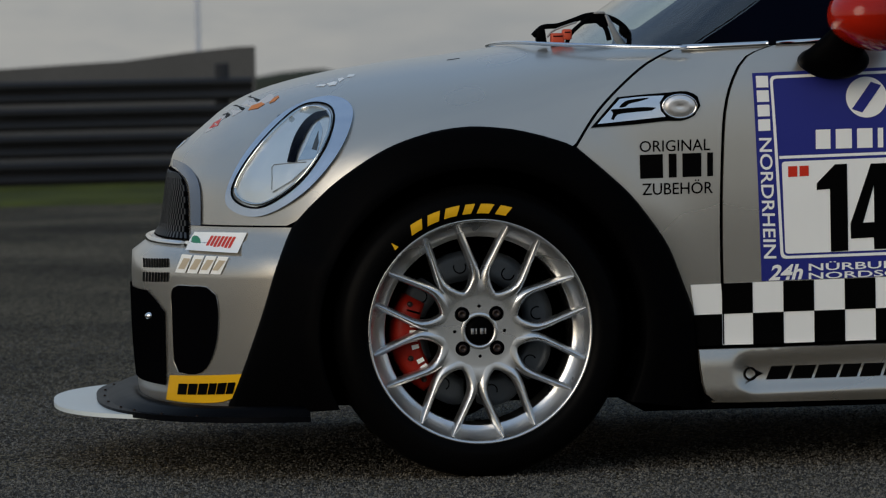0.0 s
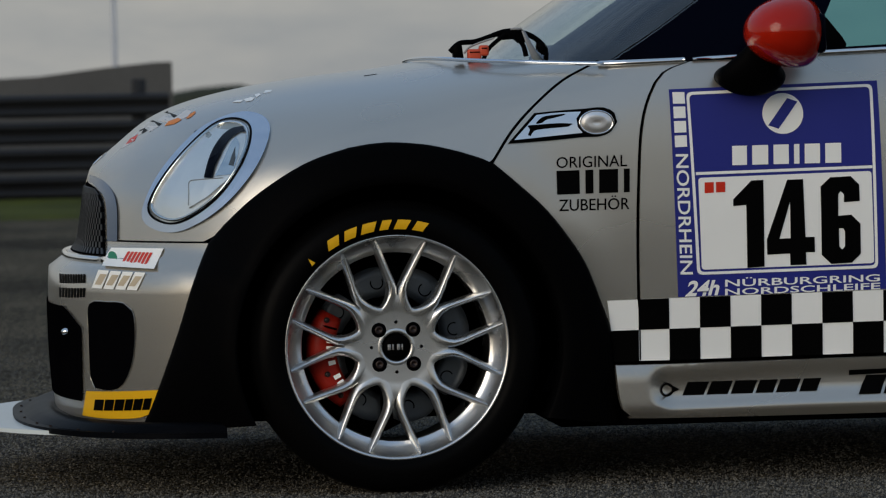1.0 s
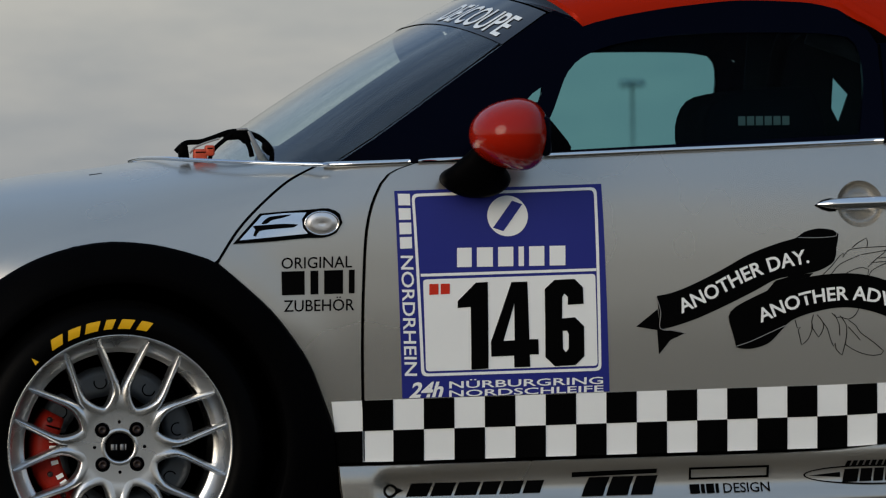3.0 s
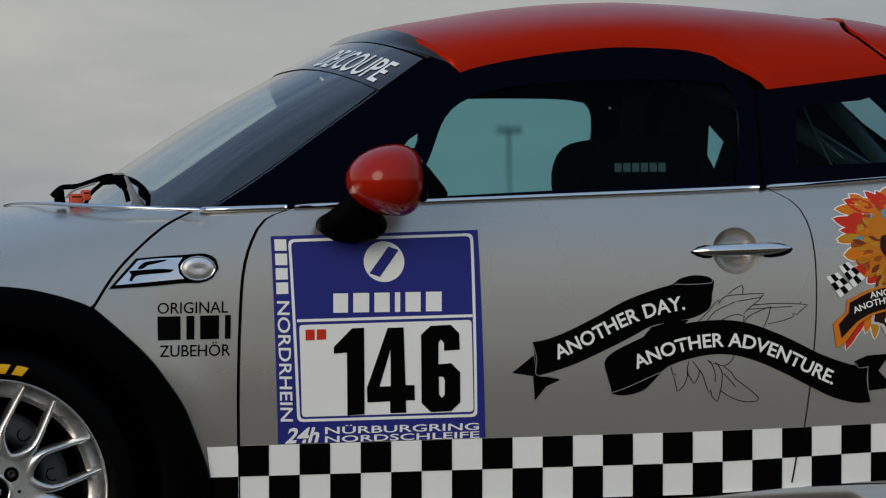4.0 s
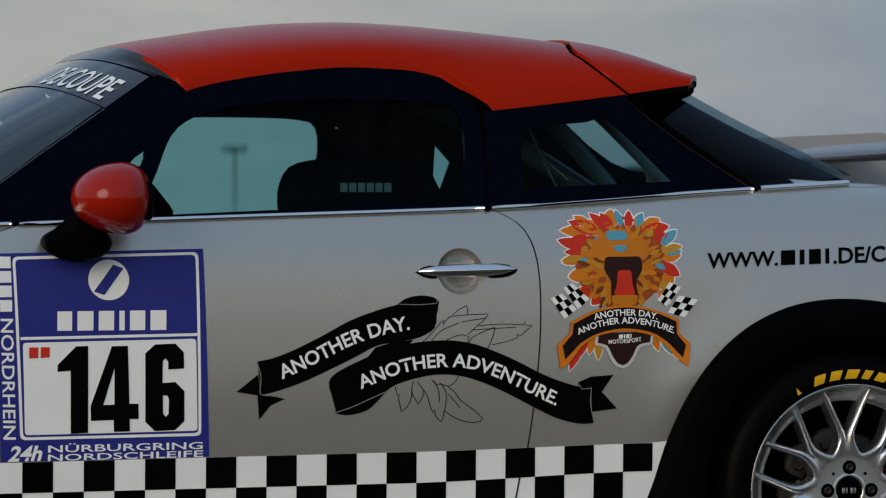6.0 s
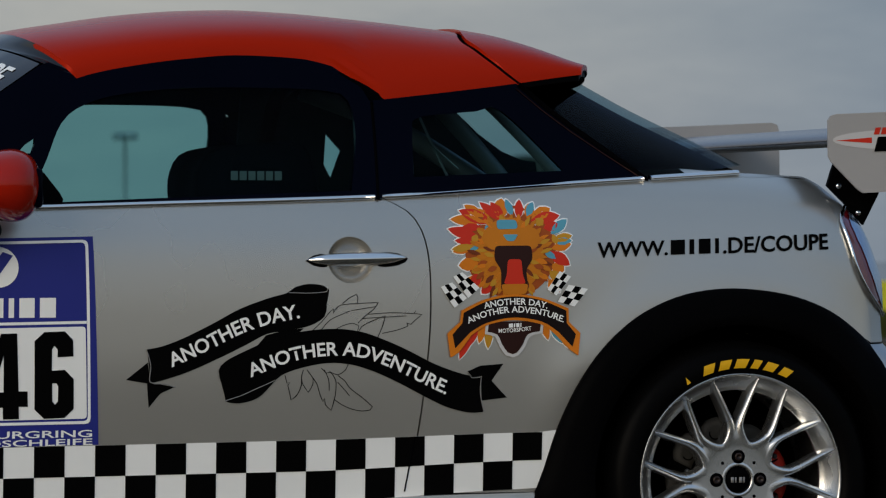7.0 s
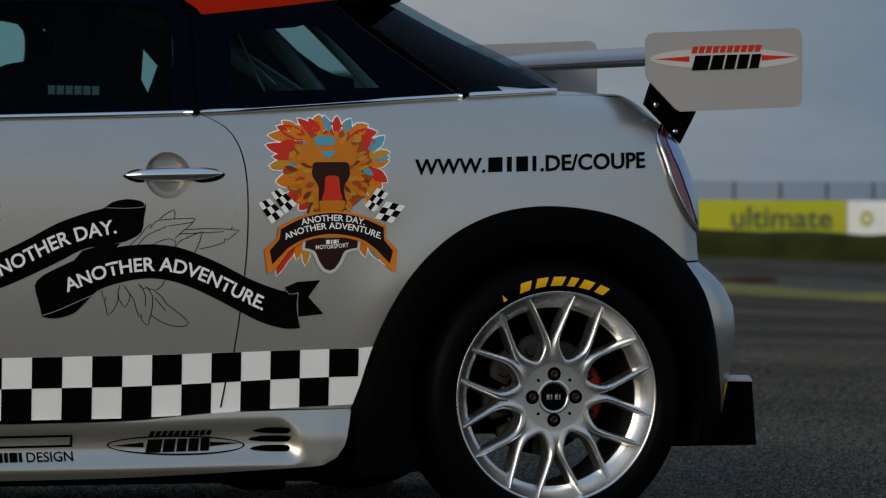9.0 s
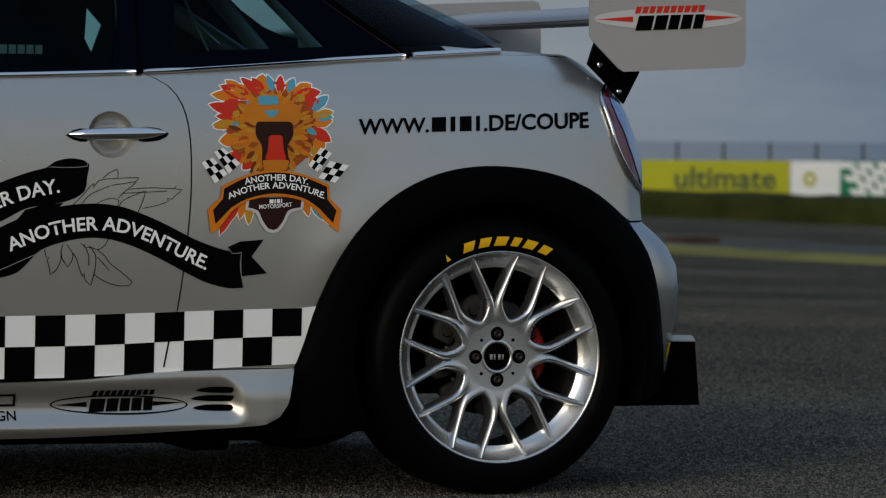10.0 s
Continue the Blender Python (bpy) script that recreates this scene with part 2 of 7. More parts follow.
def conform(outline, surf, off=0.0, step=0.03, thick=0.02, holes=(), bm=None):
    """A sheet with the outline (x, z) laid on the surface y = surf(x, z), raised by off, its rim folded in by thick."""
    bm = bm or bmesh.new()

    def dense(lp):
        out = []
        for p, q in zip(lp, list(lp[1:]) + [lp[0]]):
            k = max(1, int(math.hypot(q[0] - p[0], q[1] - p[1]) / 0.022))
            out += [(p[0] + (q[0] - p[0]) * j / k, p[1] + (q[1] - p[1]) * j / k) for j in range(k)]
        return out

    outline, holes = dense(list(outline)), [dense(list(h)) for h in holes]
    loops = [outline, *holes]
    pts, edges = [], []
    for lp in loops:
        n0, m = len(pts), len(lp)
        pts += [Vector((p[0], p[1])) for p in lp]
        edges += [(n0 + k, n0 + (k + 1) % m) for k in range(m)]
    xs, zs = [p[0] for p in outline], [p[1] for p in outline]

    def inside(x, z, lp):
        c = False
        for (x1, z1), (x2, z2) in zip([(p[0], p[1]) for p in lp], [(p[0], p[1]) for p in list(lp[1:]) + [lp[0]]]):
            if (z1 > z) != (z2 > z) and x < (x2 - x1) * (z - z1) / (z2 - z1) + x1:
                c = not c
        return c

    if step:
        bpts = np.array([(p[0], p[1]) for p in pts])
        for x in np.arange(min(xs) + step * 0.5, max(xs), step):
            for z in np.arange(min(zs) + step * 0.5, max(zs), step):
                if inside(x, z, outline) and not any(inside(x, z, h) for h in holes):
                    if np.min(np.sum((bpts - (x, z)) ** 2, axis=1)) > (step * 0.45) ** 2:
                        pts.append(Vector((x, z)))
    vs2, _, fs2, _, _, _ = delaunay_2d_cdt(pts, edges, [], 2 if holes else 1, 1e-6)
    vs = [bm.verts.new((p.x, surf(p.x, p.y) - off, p.y)) for p in vs2]
    for f in fs2:
        if holes:
            cx, cz = sum(vs2[i].x for i in f) / len(f), sum(vs2[i].y for i in f) / len(f)
            if not inside(cx, cz, outline) or any(inside(cx, cz, h) for h in holes):
                continue
        try:
            bm.faces.new([vs[i] for i in f])
        except ValueError:
            pass
    if thick:
        for lp in loops:
            top = [bm.verts.new((p[0], surf(p[0], p[1]) - off, p[1])) for p in lp]
            low = [bm.verts.new((p[0], surf(p[0], p[1]) - off + thick, p[1])) for p in lp]
            area = sum(a[0] * b[1] - b[0] * a[1] for a, b in zip(lp, list(lp[1:]) + [lp[0]]))
            for k in range(len(lp)):
                j = (k + 1) % len(lp)
                q = [top[k], low[k], low[j], top[j]]
                bm.faces.new(q if area > 0 else q[::-1])
    bm.normal_update()
    return bm


# ---------------------------------------------------------------- the car's body surface
YC = 0.81          # centre line; the near flank lies at y = 0, the nose points to -x
HUB = 0.305
BASE = 2.461
TOP = [(-0.645, 0.552), (-0.634, 0.575), (-0.622, 0.62), (-0.614, 0.65), (-0.605, 0.676), (-0.592, 0.692), (-0.5845, 0.698), (-0.56, 0.717), (-0.5266, 0.744), (-0.4944, 0.770), (-0.4622, 0.791), (-0.4111, 0.814),
       (-0.36, 0.830), (-0.2964, 0.845), (-0.2325, 0.857), (-0.165, 0.867), (-0.1, 0.8755), (-0.038, 0.881), (0.024, 0.8875), (0.159, 0.906), (0.3, 0.925), (0.42, 0.95), (0.6, 1.02), (1.0, 1.05), (1.8, 1.05), (2.2, 1.04), (2.45, 1.03), (2.6, 1.018), (2.70, 1.010), (2.76, 0.998), (2.80, 0.975), (2.83, 0.92), (2.845, 0.88)]
POW = [(-0.6, 2.6), (-0.4, 3.2), (0.0, 5.0), (0.42, 9.0), (0.7, 9.0), (2.3, 8.0), (2.7, 8.5), (2.86, 8.0)]
NOSE = [(0.1, -0.69), (0.3, -0.703), (0.42, -0.704), (0.462, -0.701), (0.476, -0.692), (0.488, -0.660), (0.515, -0.633), (0.55, -0.626), (0.578, -0.622), (0.635, -0.615), (0.66, -0.610), (1.0, -0.605)]
TAIL = [(0.15, 2.95), (0.33, 2.985), (0.47, 3.0), (0.515, 2.987), (0.55, 2.963), (0.582, 2.928), (0.60, 2.908), (0.68, 2.903), (0.73, 2.902), (0.81, 2.886), (0.857, 2.871), (0.9, 2.851), (0.94, 2.827), (1.0, 2.81)]
SIDE = [(0.1, 0.03), (0.25, 0.010), (0.4, 0.003), (0.55, 0.0), (0.68, 0.003), (0.78, 0.010), (0.86, 0.02), (0.95, 0.034), (1.05, 0.05)]
LF, LR = 0.55, 0.3


def half(x, z):
    """Half width of the body at x, z."""
    w = YC - curve_at(SIDE, z)
    u = (x - curve_at(NOSE, z)) / LF
    if u <= 0:
        return 0.0
    if u < 1:
        w *= (1 - (1 - u) ** 2.2) ** 0.4
    v = (curve_at(TAIL, z) - x) / LR
    if v <= 0:
        return 0.0
    if v < 1:
        w *= (1 - (1 - v) ** 2.5) ** 0.2
    t, zs = curve_at(TOP, x), 0.55
    if z > zs:
        k = (z - zs) / (t - zs)
        w *= max(0.0, 1 - min(k, 1) ** curve_at(POW, x)) ** 0.42
    return w


def flank(x, z):
    """The near side of the body, flared a little towards the wheel arches."""
    d = min(math.hypot(x + 0.005, z - HUB), math.hypot(x - 2.445, z - 0.30)) - 0.425
    return YC - half(x, z) - 0.009 * math.exp(-(d / 0.055) ** 2) * min(1.0, max(0.0, (z - 0.36) / 0.2))


def cabin(x, z):
    """The side of the glasshouse."""
    b = 0.045 + max(0.0, z - 0.91) * 0.42
    if x > 1.75:
        b += (x - 1.75) ** 2 * 0.22
    if x < 0.95:
        b += (0.95 - x) ** 2 * 0.15
    return b


def both_sides(name, make, mat, parent, label=""):
    near = part(name, make(), mat, parent, label)
    far = part(name, mirrored(make(), YC), mat, parent, label)
    return near, far


# ---------------------------------------------------------------- ground and surroundings


def step01(a, b, v):
    t = min(max((v - a) / (b - a), 0), 1)
    return t * t * (3 - 2 * t)


def land(x, y):
    """Height of the ground: level round the car, falling away gently towards the banner."""
    return -0.036 * max(0.0, x - 2.0) * step01(5, 22, y)


ASPHALT = material("asphalt", (0.045, 0.0395, 0.0285), 0.9, var=0.5, scale=5, fine=0.0, bump=0.9, bump_scale=110, spec=0.03)
_n, _l = ASPHALT.node_tree.nodes, ASPHALT.node_tree.links
_v = _n.new("ShaderNodeTexVoronoi")
_v.inputs["Scale"].default_value = 110
_r = _n.new("ShaderNodeValToRGB")
_r.color_ramp.elements[0].position, _r.color_ramp.elements[0].color = 0.42, (0.4, 0.4, 0.4, 1)
_r.color_ramp.elements[1].position, _r.color_ramp.elements[1].color = 0.9, (5.2, 5.0, 4.7, 1)
_m = _n.new("ShaderNodeMix")
_m.data_type, _m.blend_type = "RGBA", "MULTIPLY"
_m.inputs["Factor"].default_value = 1.0
_l.new(_n["Texture Coordinate"].outputs["Object"], _v.inputs["Vector"])
_l.new(_v.outputs["Color"], _r.inputs["Fac"])
_l.new(_n["Color Ramp"].outputs["Color"], _m.inputs["A"])
_l.new(_r.outputs["Color"], _m.inputs["B"])
_l.new(_m.outputs["Result"], _n["Principled BSDF"].inputs["Base Color"])
GRASS = material("grass", (0.058, 0.064, 0.009), 0.9, var=0.5, scale=12, fine=0.5, bump=0.6, bump_scale=40, spec=0.1)
DRY_GRASS = material("dry_grass", (0.21, 0.185, 0.045), 0.9, var=0.4, scale=8, fine=0.5, bump=0.5, bump_scale=40, spec=0.1)
HEDGE = material("hedge", (0.030, 0.033, 0.005), 0.9, var=0.5, scale=14, fine=0.6, bump=0.6, bump_scale=30, spec=0.1)
# galvanised steel with its shade put into the dark base colour
RAIL = material("shaded_galvanised_rail", (0.011, 0.0125, 0.015), 0.5, 0.0, var=0.4, scale=6, spec=0.3)
CONCRETE = material("concrete", (0.085, 0.085, 0.082), 0.8, var=0.2, scale=5, fine=0.3)
POST = material("grey_pole", (0.45, 0.46, 0.47), 0.6, var=0.1)
BANNER_Y = material("yellow_banner", (0.46, 0.46, 0.006), 0.6, var=0.08, scale=3)

axis = sorted({*(round(v, 3) for v in np.linspace(-12, 14, 53)), *(round(v, 3) for v in np.linspace(-70, 70, 57)), -2500, -800, -300, -150, 150, 300, 800, 2500})
bm = bmesh.new()
grid_faces(bm, [[(x, y, land(x, y)) for x in axis] for y in axis])
tagged(part("ground", bm, ASPHALT), "dark grey coarse worn asphalt of a race track", "ground", kind="structure")


GRAIN = material("stone_grain", (0.05, 0.049, 0.047), 0.6, var=0.2, spec=0.45)
_n, _l = GRAIN.node_tree.nodes, GRAIN.node_tree.links
_g, _r = _n.new("ShaderNodeNewGeometry"), _n.new("ShaderNodeValToRGB")
_r.color_ramp.elements[0].position, _r.color_ramp.elements[0].color = 0.35, (0.014, 0.0135, 0.012, 1)
_r.color_ramp.elements[1].position, _r.color_ramp.elements[1].color = 1.0, (0.17, 0.158, 0.13, 1)
_l.new(_g.outputs["Random Per Island"], _r.inputs["Fac"])
_l.new(_r.outputs["Color"], _n["Principled BSDF"].inputs["Base Color"])


def stone_grain():
    """The coarse chippings that stand proud of the asphalt near the car."""
    gen = np.random.default_rng(11)
    verts = []
    for x0, x1, y0, y1, per_m2 in ((-1.8, 4.6, -0.9, 0.6, 9000), (-1.8, 6.6, -0.9, 3.0, 4500), (-1.5, 7.5, 1.0, 7.0, 1500)):
        n = int((x1 - x0) * (y1 - y0) * per_m2)
        cx, cy = gen.uniform(x0, x1, n), y0 + (y1 - y0) * gen.beta(1.0, 1.6, n)
        r, h = gen.uniform(0.0022, 0.0052, n), gen.uniform(0.0012, 0.0042, n)
        a = gen.uniform(0, math.pi, n)
        cz = np.array([land(px, py) for px, py in zip(cx, cy)])
        ring = [np.stack([cx + r * np.cos(a + k * math.pi / 2) * (1.2 if k % 2 else 0.8), cy + r * np.sin(a + k * math.pi / 2) * (1.2 if k % 2 else 0.8), cz - 0.0005], 1) for k in range(4)]
        top = np.stack([cx + gen.uniform(-0.4, 0.4, n) * r, cy + gen.uniform(-0.4, 0.4, n) * r, cz + h], 1)
        verts.append(np.stack(ring + [top], 1).reshape(-1, 3))
    v = np.concatenate(verts)
    base = np.arange(len(v) // 5) * 5
    f = np.stack([np.stack([base + k, base + (k + 1) % 4, base + 4], 1) for k in range(4)], 1).reshape(-1, 3)
    me = bpy.data.meshes.new("stone_grain")
    me.from_pydata(v.tolist(), [], f.tolist())
    me.materials.append(GRAIN)
    return tagged(new("stone_grain", me), "coarse grey stone chippings standing out of the asphalt", "chippings", kind="stuff")


stone_grain()


def strip(name, path, width, mat, label, category, lift=0.03, height=0.0):
    """A low strip of turf or a hedge along a path of (x, y)."""
    pts = smoothed([(*p, 0) for p in path], 0.5)
    bm, rows = bmesh.new(), []
    for i, p in enumerate(pts):
        d = (pts[min(i + 1, len(pts) - 1)] - pts[max(i - 1, 0)]).normalized()
        s = Vector((d.y, -d.x, 0))
        rows.append([])
        for k, u in enumerate(np.linspace(-0.5, 0.5, 13)):
            q = p + s * (u * width)
            bulge = (1 - abs(2 * u) ** 6)
            h = lift + height * bulge * (0.92 + 0.08 * noise.noise((q.x * 0.7, q.y * 0.7, 1)))
            h += 0.05 * noise.noise((q.x * 2.1, q.y * 2.1, 5)) * bulge
            rows[-1].append((q.x, q.y, land(q.x, q.y) + (h if 0 < k < 12 else -0.05)))
    grid_faces(bm, rows)
    ob = part(name, bm, mat)
    return tagged(ob, label, category, kind="stuff")


strip("grass_verge", [(-40, 25.0), (-3, 25.0), (3, 25.2), (6, 25.6)], 5.6, GRASS, "mown green grass verge in front of the crash barrier", "grass")
strip("grass_verge", [(4, 52.2), (12, 41.2), (17, 34.2), (24, 24.6), (38, 5.4)], 4.0, DRY_GRASS, "yellowish dry grass verge beside the track", "grass")
PALE_GRIT = material("pale_grit", (0.085, 0.082, 0.062), 0.9, var=0.4, scale=4, fine=0.4, spec=0.1)
strip("gravel_strip", [(9.3, 56.0), (17.3, 45.0), (22.3, 38.0), (29.3, 28.4), (43, 9.2)], 9.0, PALE_GRIT, "pale grey gravel run-off beside the far verge", "gravel", lift=0.012)
strip("hedge", [(18, 80.5), (36, 74.0), (60, 65.5), (110, 48)], 3.0, HEDGE, "dark green clipped bank below the advertising banner", "hedge", height=0.56)


def crash_barrier():
    """Stacked corrugated rails on posts."""
    ob = thing("crash_barrier", "galvanised steel crash barrier of four stacked rails, its shade in the dark colour", "barrier")
    for k in range(4):
        bm, rows = bmesh.new(), []
        z0 = 0.03 + 0.222 * k
        prof = [(0.0, 0.0), (-0.05, 0.03), (-0.05, 0.10), (0.02, 0.14), (0.02, 0.18), (-0.05, 0.22), (-0.05, 0.29), (0.0, 0.32)]
        for x in np.linspace(-50, 0.95, 24):
            rows.append([(x, 28.0 + dy, land(x, 28.0) + z0 + dz * 0.58) for dy, dz in prof])
        grid_faces(bm, rows)
        part("rail", bm, RAIL, ob)
    for x in np.arange(-39.3, 0.9, 2.0):
        bm = bmesh.new()
        box(bm, (x - 0.06, 28.03, land(x, 28.0) - 0.1), (x + 0.06, 28.15, land(x, 28.0) + 1.0), 0.01)
        part("post", bm, RAIL, ob)
    return ob


crash_barrier()
bm = bmesh.new()
grid_faces(bm, [[(x, 30, -0.4), (x, 30, zt), (x, 30.2, zt), (x, 30.2, -0.4)] for x, zt in ((-3.5, 0.98), (-1.1, 1.0), (-0.5, 1.03), (-0.08, 1.045), (0.48, 1.11), (0.92, 1.15), (1.075, 1.152), (1.08, 1.152))])
tagged(part("barrier_wall", bm, CONCRETE, smooth=False), "grey concrete wall rising behind the crash barrier", "wall")


def mast(x, y, h, r, head):
    ob = thing("light_mast", "tall grey steel light mast with floodlight boxes" if head else "thin plain grey steel mast", "mast", "masts round the track")
    bm = bmesh.new()
    tube(bm, [(x, y, 0.0), (x, y, h)], [r, r * 0.7])
    part("pole", bm, POST, ob)
    if head:
        for k in (-1, 1):
            bm = bmesh.new()
            box(bm, (x + k * head * 0.55 - head * 0.48, y - 0.12, h - 0.1), (x + k * head * 0.55 + head * 0.48, y + 0.12, h + 0.07), 0.03)
            part("lamp_head", bm, POST, ob, "grey floodlight box")
    return ob


mast(1.82, 62, 20, 0.045, 0)
mast(19.53, 85, 3.05, 0.045, 0.25)


def advert_banner():
    ob = thing("banner", "bright yellow advertising banner along the track fence", "banner")
    a, b = Vector((18.2, 82.5, 0)), Vector((110.0, 50.4, 0))
    d = (b - a).normalized()
    z0 = -0.72

    def quad(name, s0, s1, h0, h1, mat, lift, parent, label="", lean=0.0):
        bm = bmesh.new()
        nrm = Vector((d.y, -d.x, 0)) * lift
        p, q = a + d * s0 + nrm, a + d * s1 + nrm
        back = -Vector((d.y, -d.x, 0)) * 0.03
        f = [bm.verts.new((v.x, v.y, z0 + h)) for v, h in ((p, h0), (q, h0), (q + d * lean, h1), (p + d * lean, h1))]
        g = [bm.verts.new(v.co + back) for v in f]
        bm.faces.new(f)
        bm.faces.new(g[::-1])
        for k in range(4):
            bm.faces.new([f[k], g[k], g[(k + 1) % 4], f[(k + 1) % 4]])
        return part(name, bm, mat, parent, label, smooth=False)

    quad("yellow_panel", 0, 19.42, 0, 0.72, BANNER_Y, 0.0, ob, "bright yellow panel")
    quad("white_panel", 19.44, 20.45, 0, 0.72, WHITE, 0.0, ob, "white panel")
    quad("green_panel", 20.47, 40, 0, 0.72, GREEN_VINYL, 0.0, ob, "green and white patterned panel")
    return ob, quad


banner, banner_quad = advert_banner()

bm = bmesh.new()
box(bm, (19.05, 39.5, land(19.3, 39.6) - 0.01), (19.62, 39.9, land(19.3, 39.6) + 0.085), 0.03)
bmesh.ops.subdivide_edges(bm, edges=bm.edges, cuts=2)
for v in bm.verts:
    v.co.z += 0.02 * noise.noise(v.co * 6)
tagged(part("earth_mound", bm, material("brown_earth", (0.05, 0.024, 0.012), 0.9, var=0.4, scale=30)), "low heap of brown earth beside the far track", "heap")

# ---------------------------------------------------------------- the race car
car = thing("race_car", "silver coupe race car with red roof and stickers on asphalt", "car")


def nose_x(z, u):
    """x at plan angle u (0 centre, 1 side) round the front corner."""
    return curve_at(NOSE, z) + LF * (1 - math.cos(u * math.pi / 2) ** (2 / 2.2))


def around_front(z, x_end, n=26):
    """Points of the plan contour from the near flank at x_end round the nose to the far flank."""
    near = []
    u1 = 2 / math.pi * math.acos(max(0.0, min(1.0, 1 - (x_end - curve_at(NOSE, z)) / LF)) ** (2.2 / 2))
    for k in range(n):
        u = u1 * (1 - k / (n - 1)) ** 1.6
        x = nose_x(z, u)
        near.append((x, flank(x, z) if k < n - 1 else YC, z))
    return near + [(x, 2 * YC - y, zz) for x, y, zz in near[-2::-1]]


# front arch outline, from the bumper's foot to the sill
ARCH_F = [(-0.53, 0.13), (-0.494, 0.225), (-0.452, 0.346), (-0.419, 0.452), (-0.386, 0.527), (-0.357, 0.562), (-0.288, 0.626), (-0.19, 0.688), (-0.095, 0.72),
          (-0.013, 0.73), (0.069, 0.723), (0.139, 0.706), (0.202, 0.682), (0.255, 0.636), (0.313, 0.581), (0.359, 0.521), (0.393, 0.467), (0.422, 0.392), (0.444, 0.327), (0.45, 0.262), (0.46, 0.13)]
ARCH_R = [(2.005, 0.13), (1.995, 0.285), (2.0145, 0.335), (2.0434, 0.4233), (2.0872, 0.5151), (2.1449, 0.5948), (2.2229, 0.6623), (2.3147, 0.7056), (2.4064, 0.7231), (2.4987, 0.722),
          (2.5917, 0.706), (2.6728, 0.6748), (2.735, 0.636), (2.782, 0.602), (2.821, 0.534), (2.850, 0.445), (2.875, 0.345), (2.895, 0.265), (2.899, 0.215)]


def arch_z(table, x):
    """Height of the arch outline over x."""
    for (x1, z1), (x2, z2) in zip(table, table[1:]):
        if x1 <= x <= x2:
            return z1 + (z2 - z1) * (x - x1) / (x2 - x1)
    return 0.0


def cladding(outline, hub_x, a0, a1, corner):
    def make():
        bm, rows = bmesh.new(), []
        pts = smoothed([(*p, 0) for p in outline], 0.02, corners=corner)
        n = len(pts)
        cum = [0.0]
        for p, q in zip(pts, pts[1:]):
            cum.append(cum[-1] + (q - p).length)
        for i, p in enumerate(pts):
            a = radians(a0 + (a1 - a0) * cum[i] / cum[-1])
            q = Vector((hub_x + 0.338 * math.cos(a), HUB + 0.338 * math.sin(a), 0))
            s = min(flank(p.x, p.y), 0.3)
            row = []
            for t, out in ((0.0, -0.012), (0.0, 0.006), (0.05, 0.014), (0.3, 0.026), (0.7, 0.034), (0.95, 0.034), (1.0, 0.028)):
                v = p.lerp(q, t)
                base = s * (1 - t) + 0.0 * t
                row.append((v.x, base - out, v.y))
            row.append((q.x, 0.10, q.y))
            row.append((q.x, 0.26, q.y))
            rows.append(row)
        grid_faces(bm, rows)
        return bm
    return make


both_sides("wheel_arch", cladding(ARCH_F, 0.0, 207, -27, (4, 19)), BLACK_TRIM, car, "matt black flared wheel arch")
both_sides("wheel_arch", cladding(ARCH_R, BASE, 207, -18, (1, 13, 17)), BLACK_TRIM, car, "matt black flared wheel arch")

# dark wheel housings
for hx in (0.0, BASE):
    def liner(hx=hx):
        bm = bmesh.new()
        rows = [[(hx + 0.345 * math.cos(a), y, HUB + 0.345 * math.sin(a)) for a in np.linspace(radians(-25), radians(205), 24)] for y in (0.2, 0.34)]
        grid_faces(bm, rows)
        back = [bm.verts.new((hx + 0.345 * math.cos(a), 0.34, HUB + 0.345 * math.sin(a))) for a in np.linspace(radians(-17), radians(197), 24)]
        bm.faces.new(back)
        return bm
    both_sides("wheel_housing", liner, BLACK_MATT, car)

# clamshell bonnet
HOOD_CUT = [(0.202, 0.682), (0.246, 0.747), (0.296, 0.799), (0.361, 0.85), (0.429, 0.883)]
SHUT = 0.531


def bonnet_low(x):
    if x < -0.375:
        return SHUT
    if x < 0.202:
        return arch_z(ARCH_F, x) + 0.001
    return curve_at(HOOD_CUT, x)


CROWN = [(0.0, 0.95), (0.08, 0.908), (0.167, 0.902), (0.221, 0.899), (0.291, 0.893), (0.376, 0.887), (0.44, 0.884)]


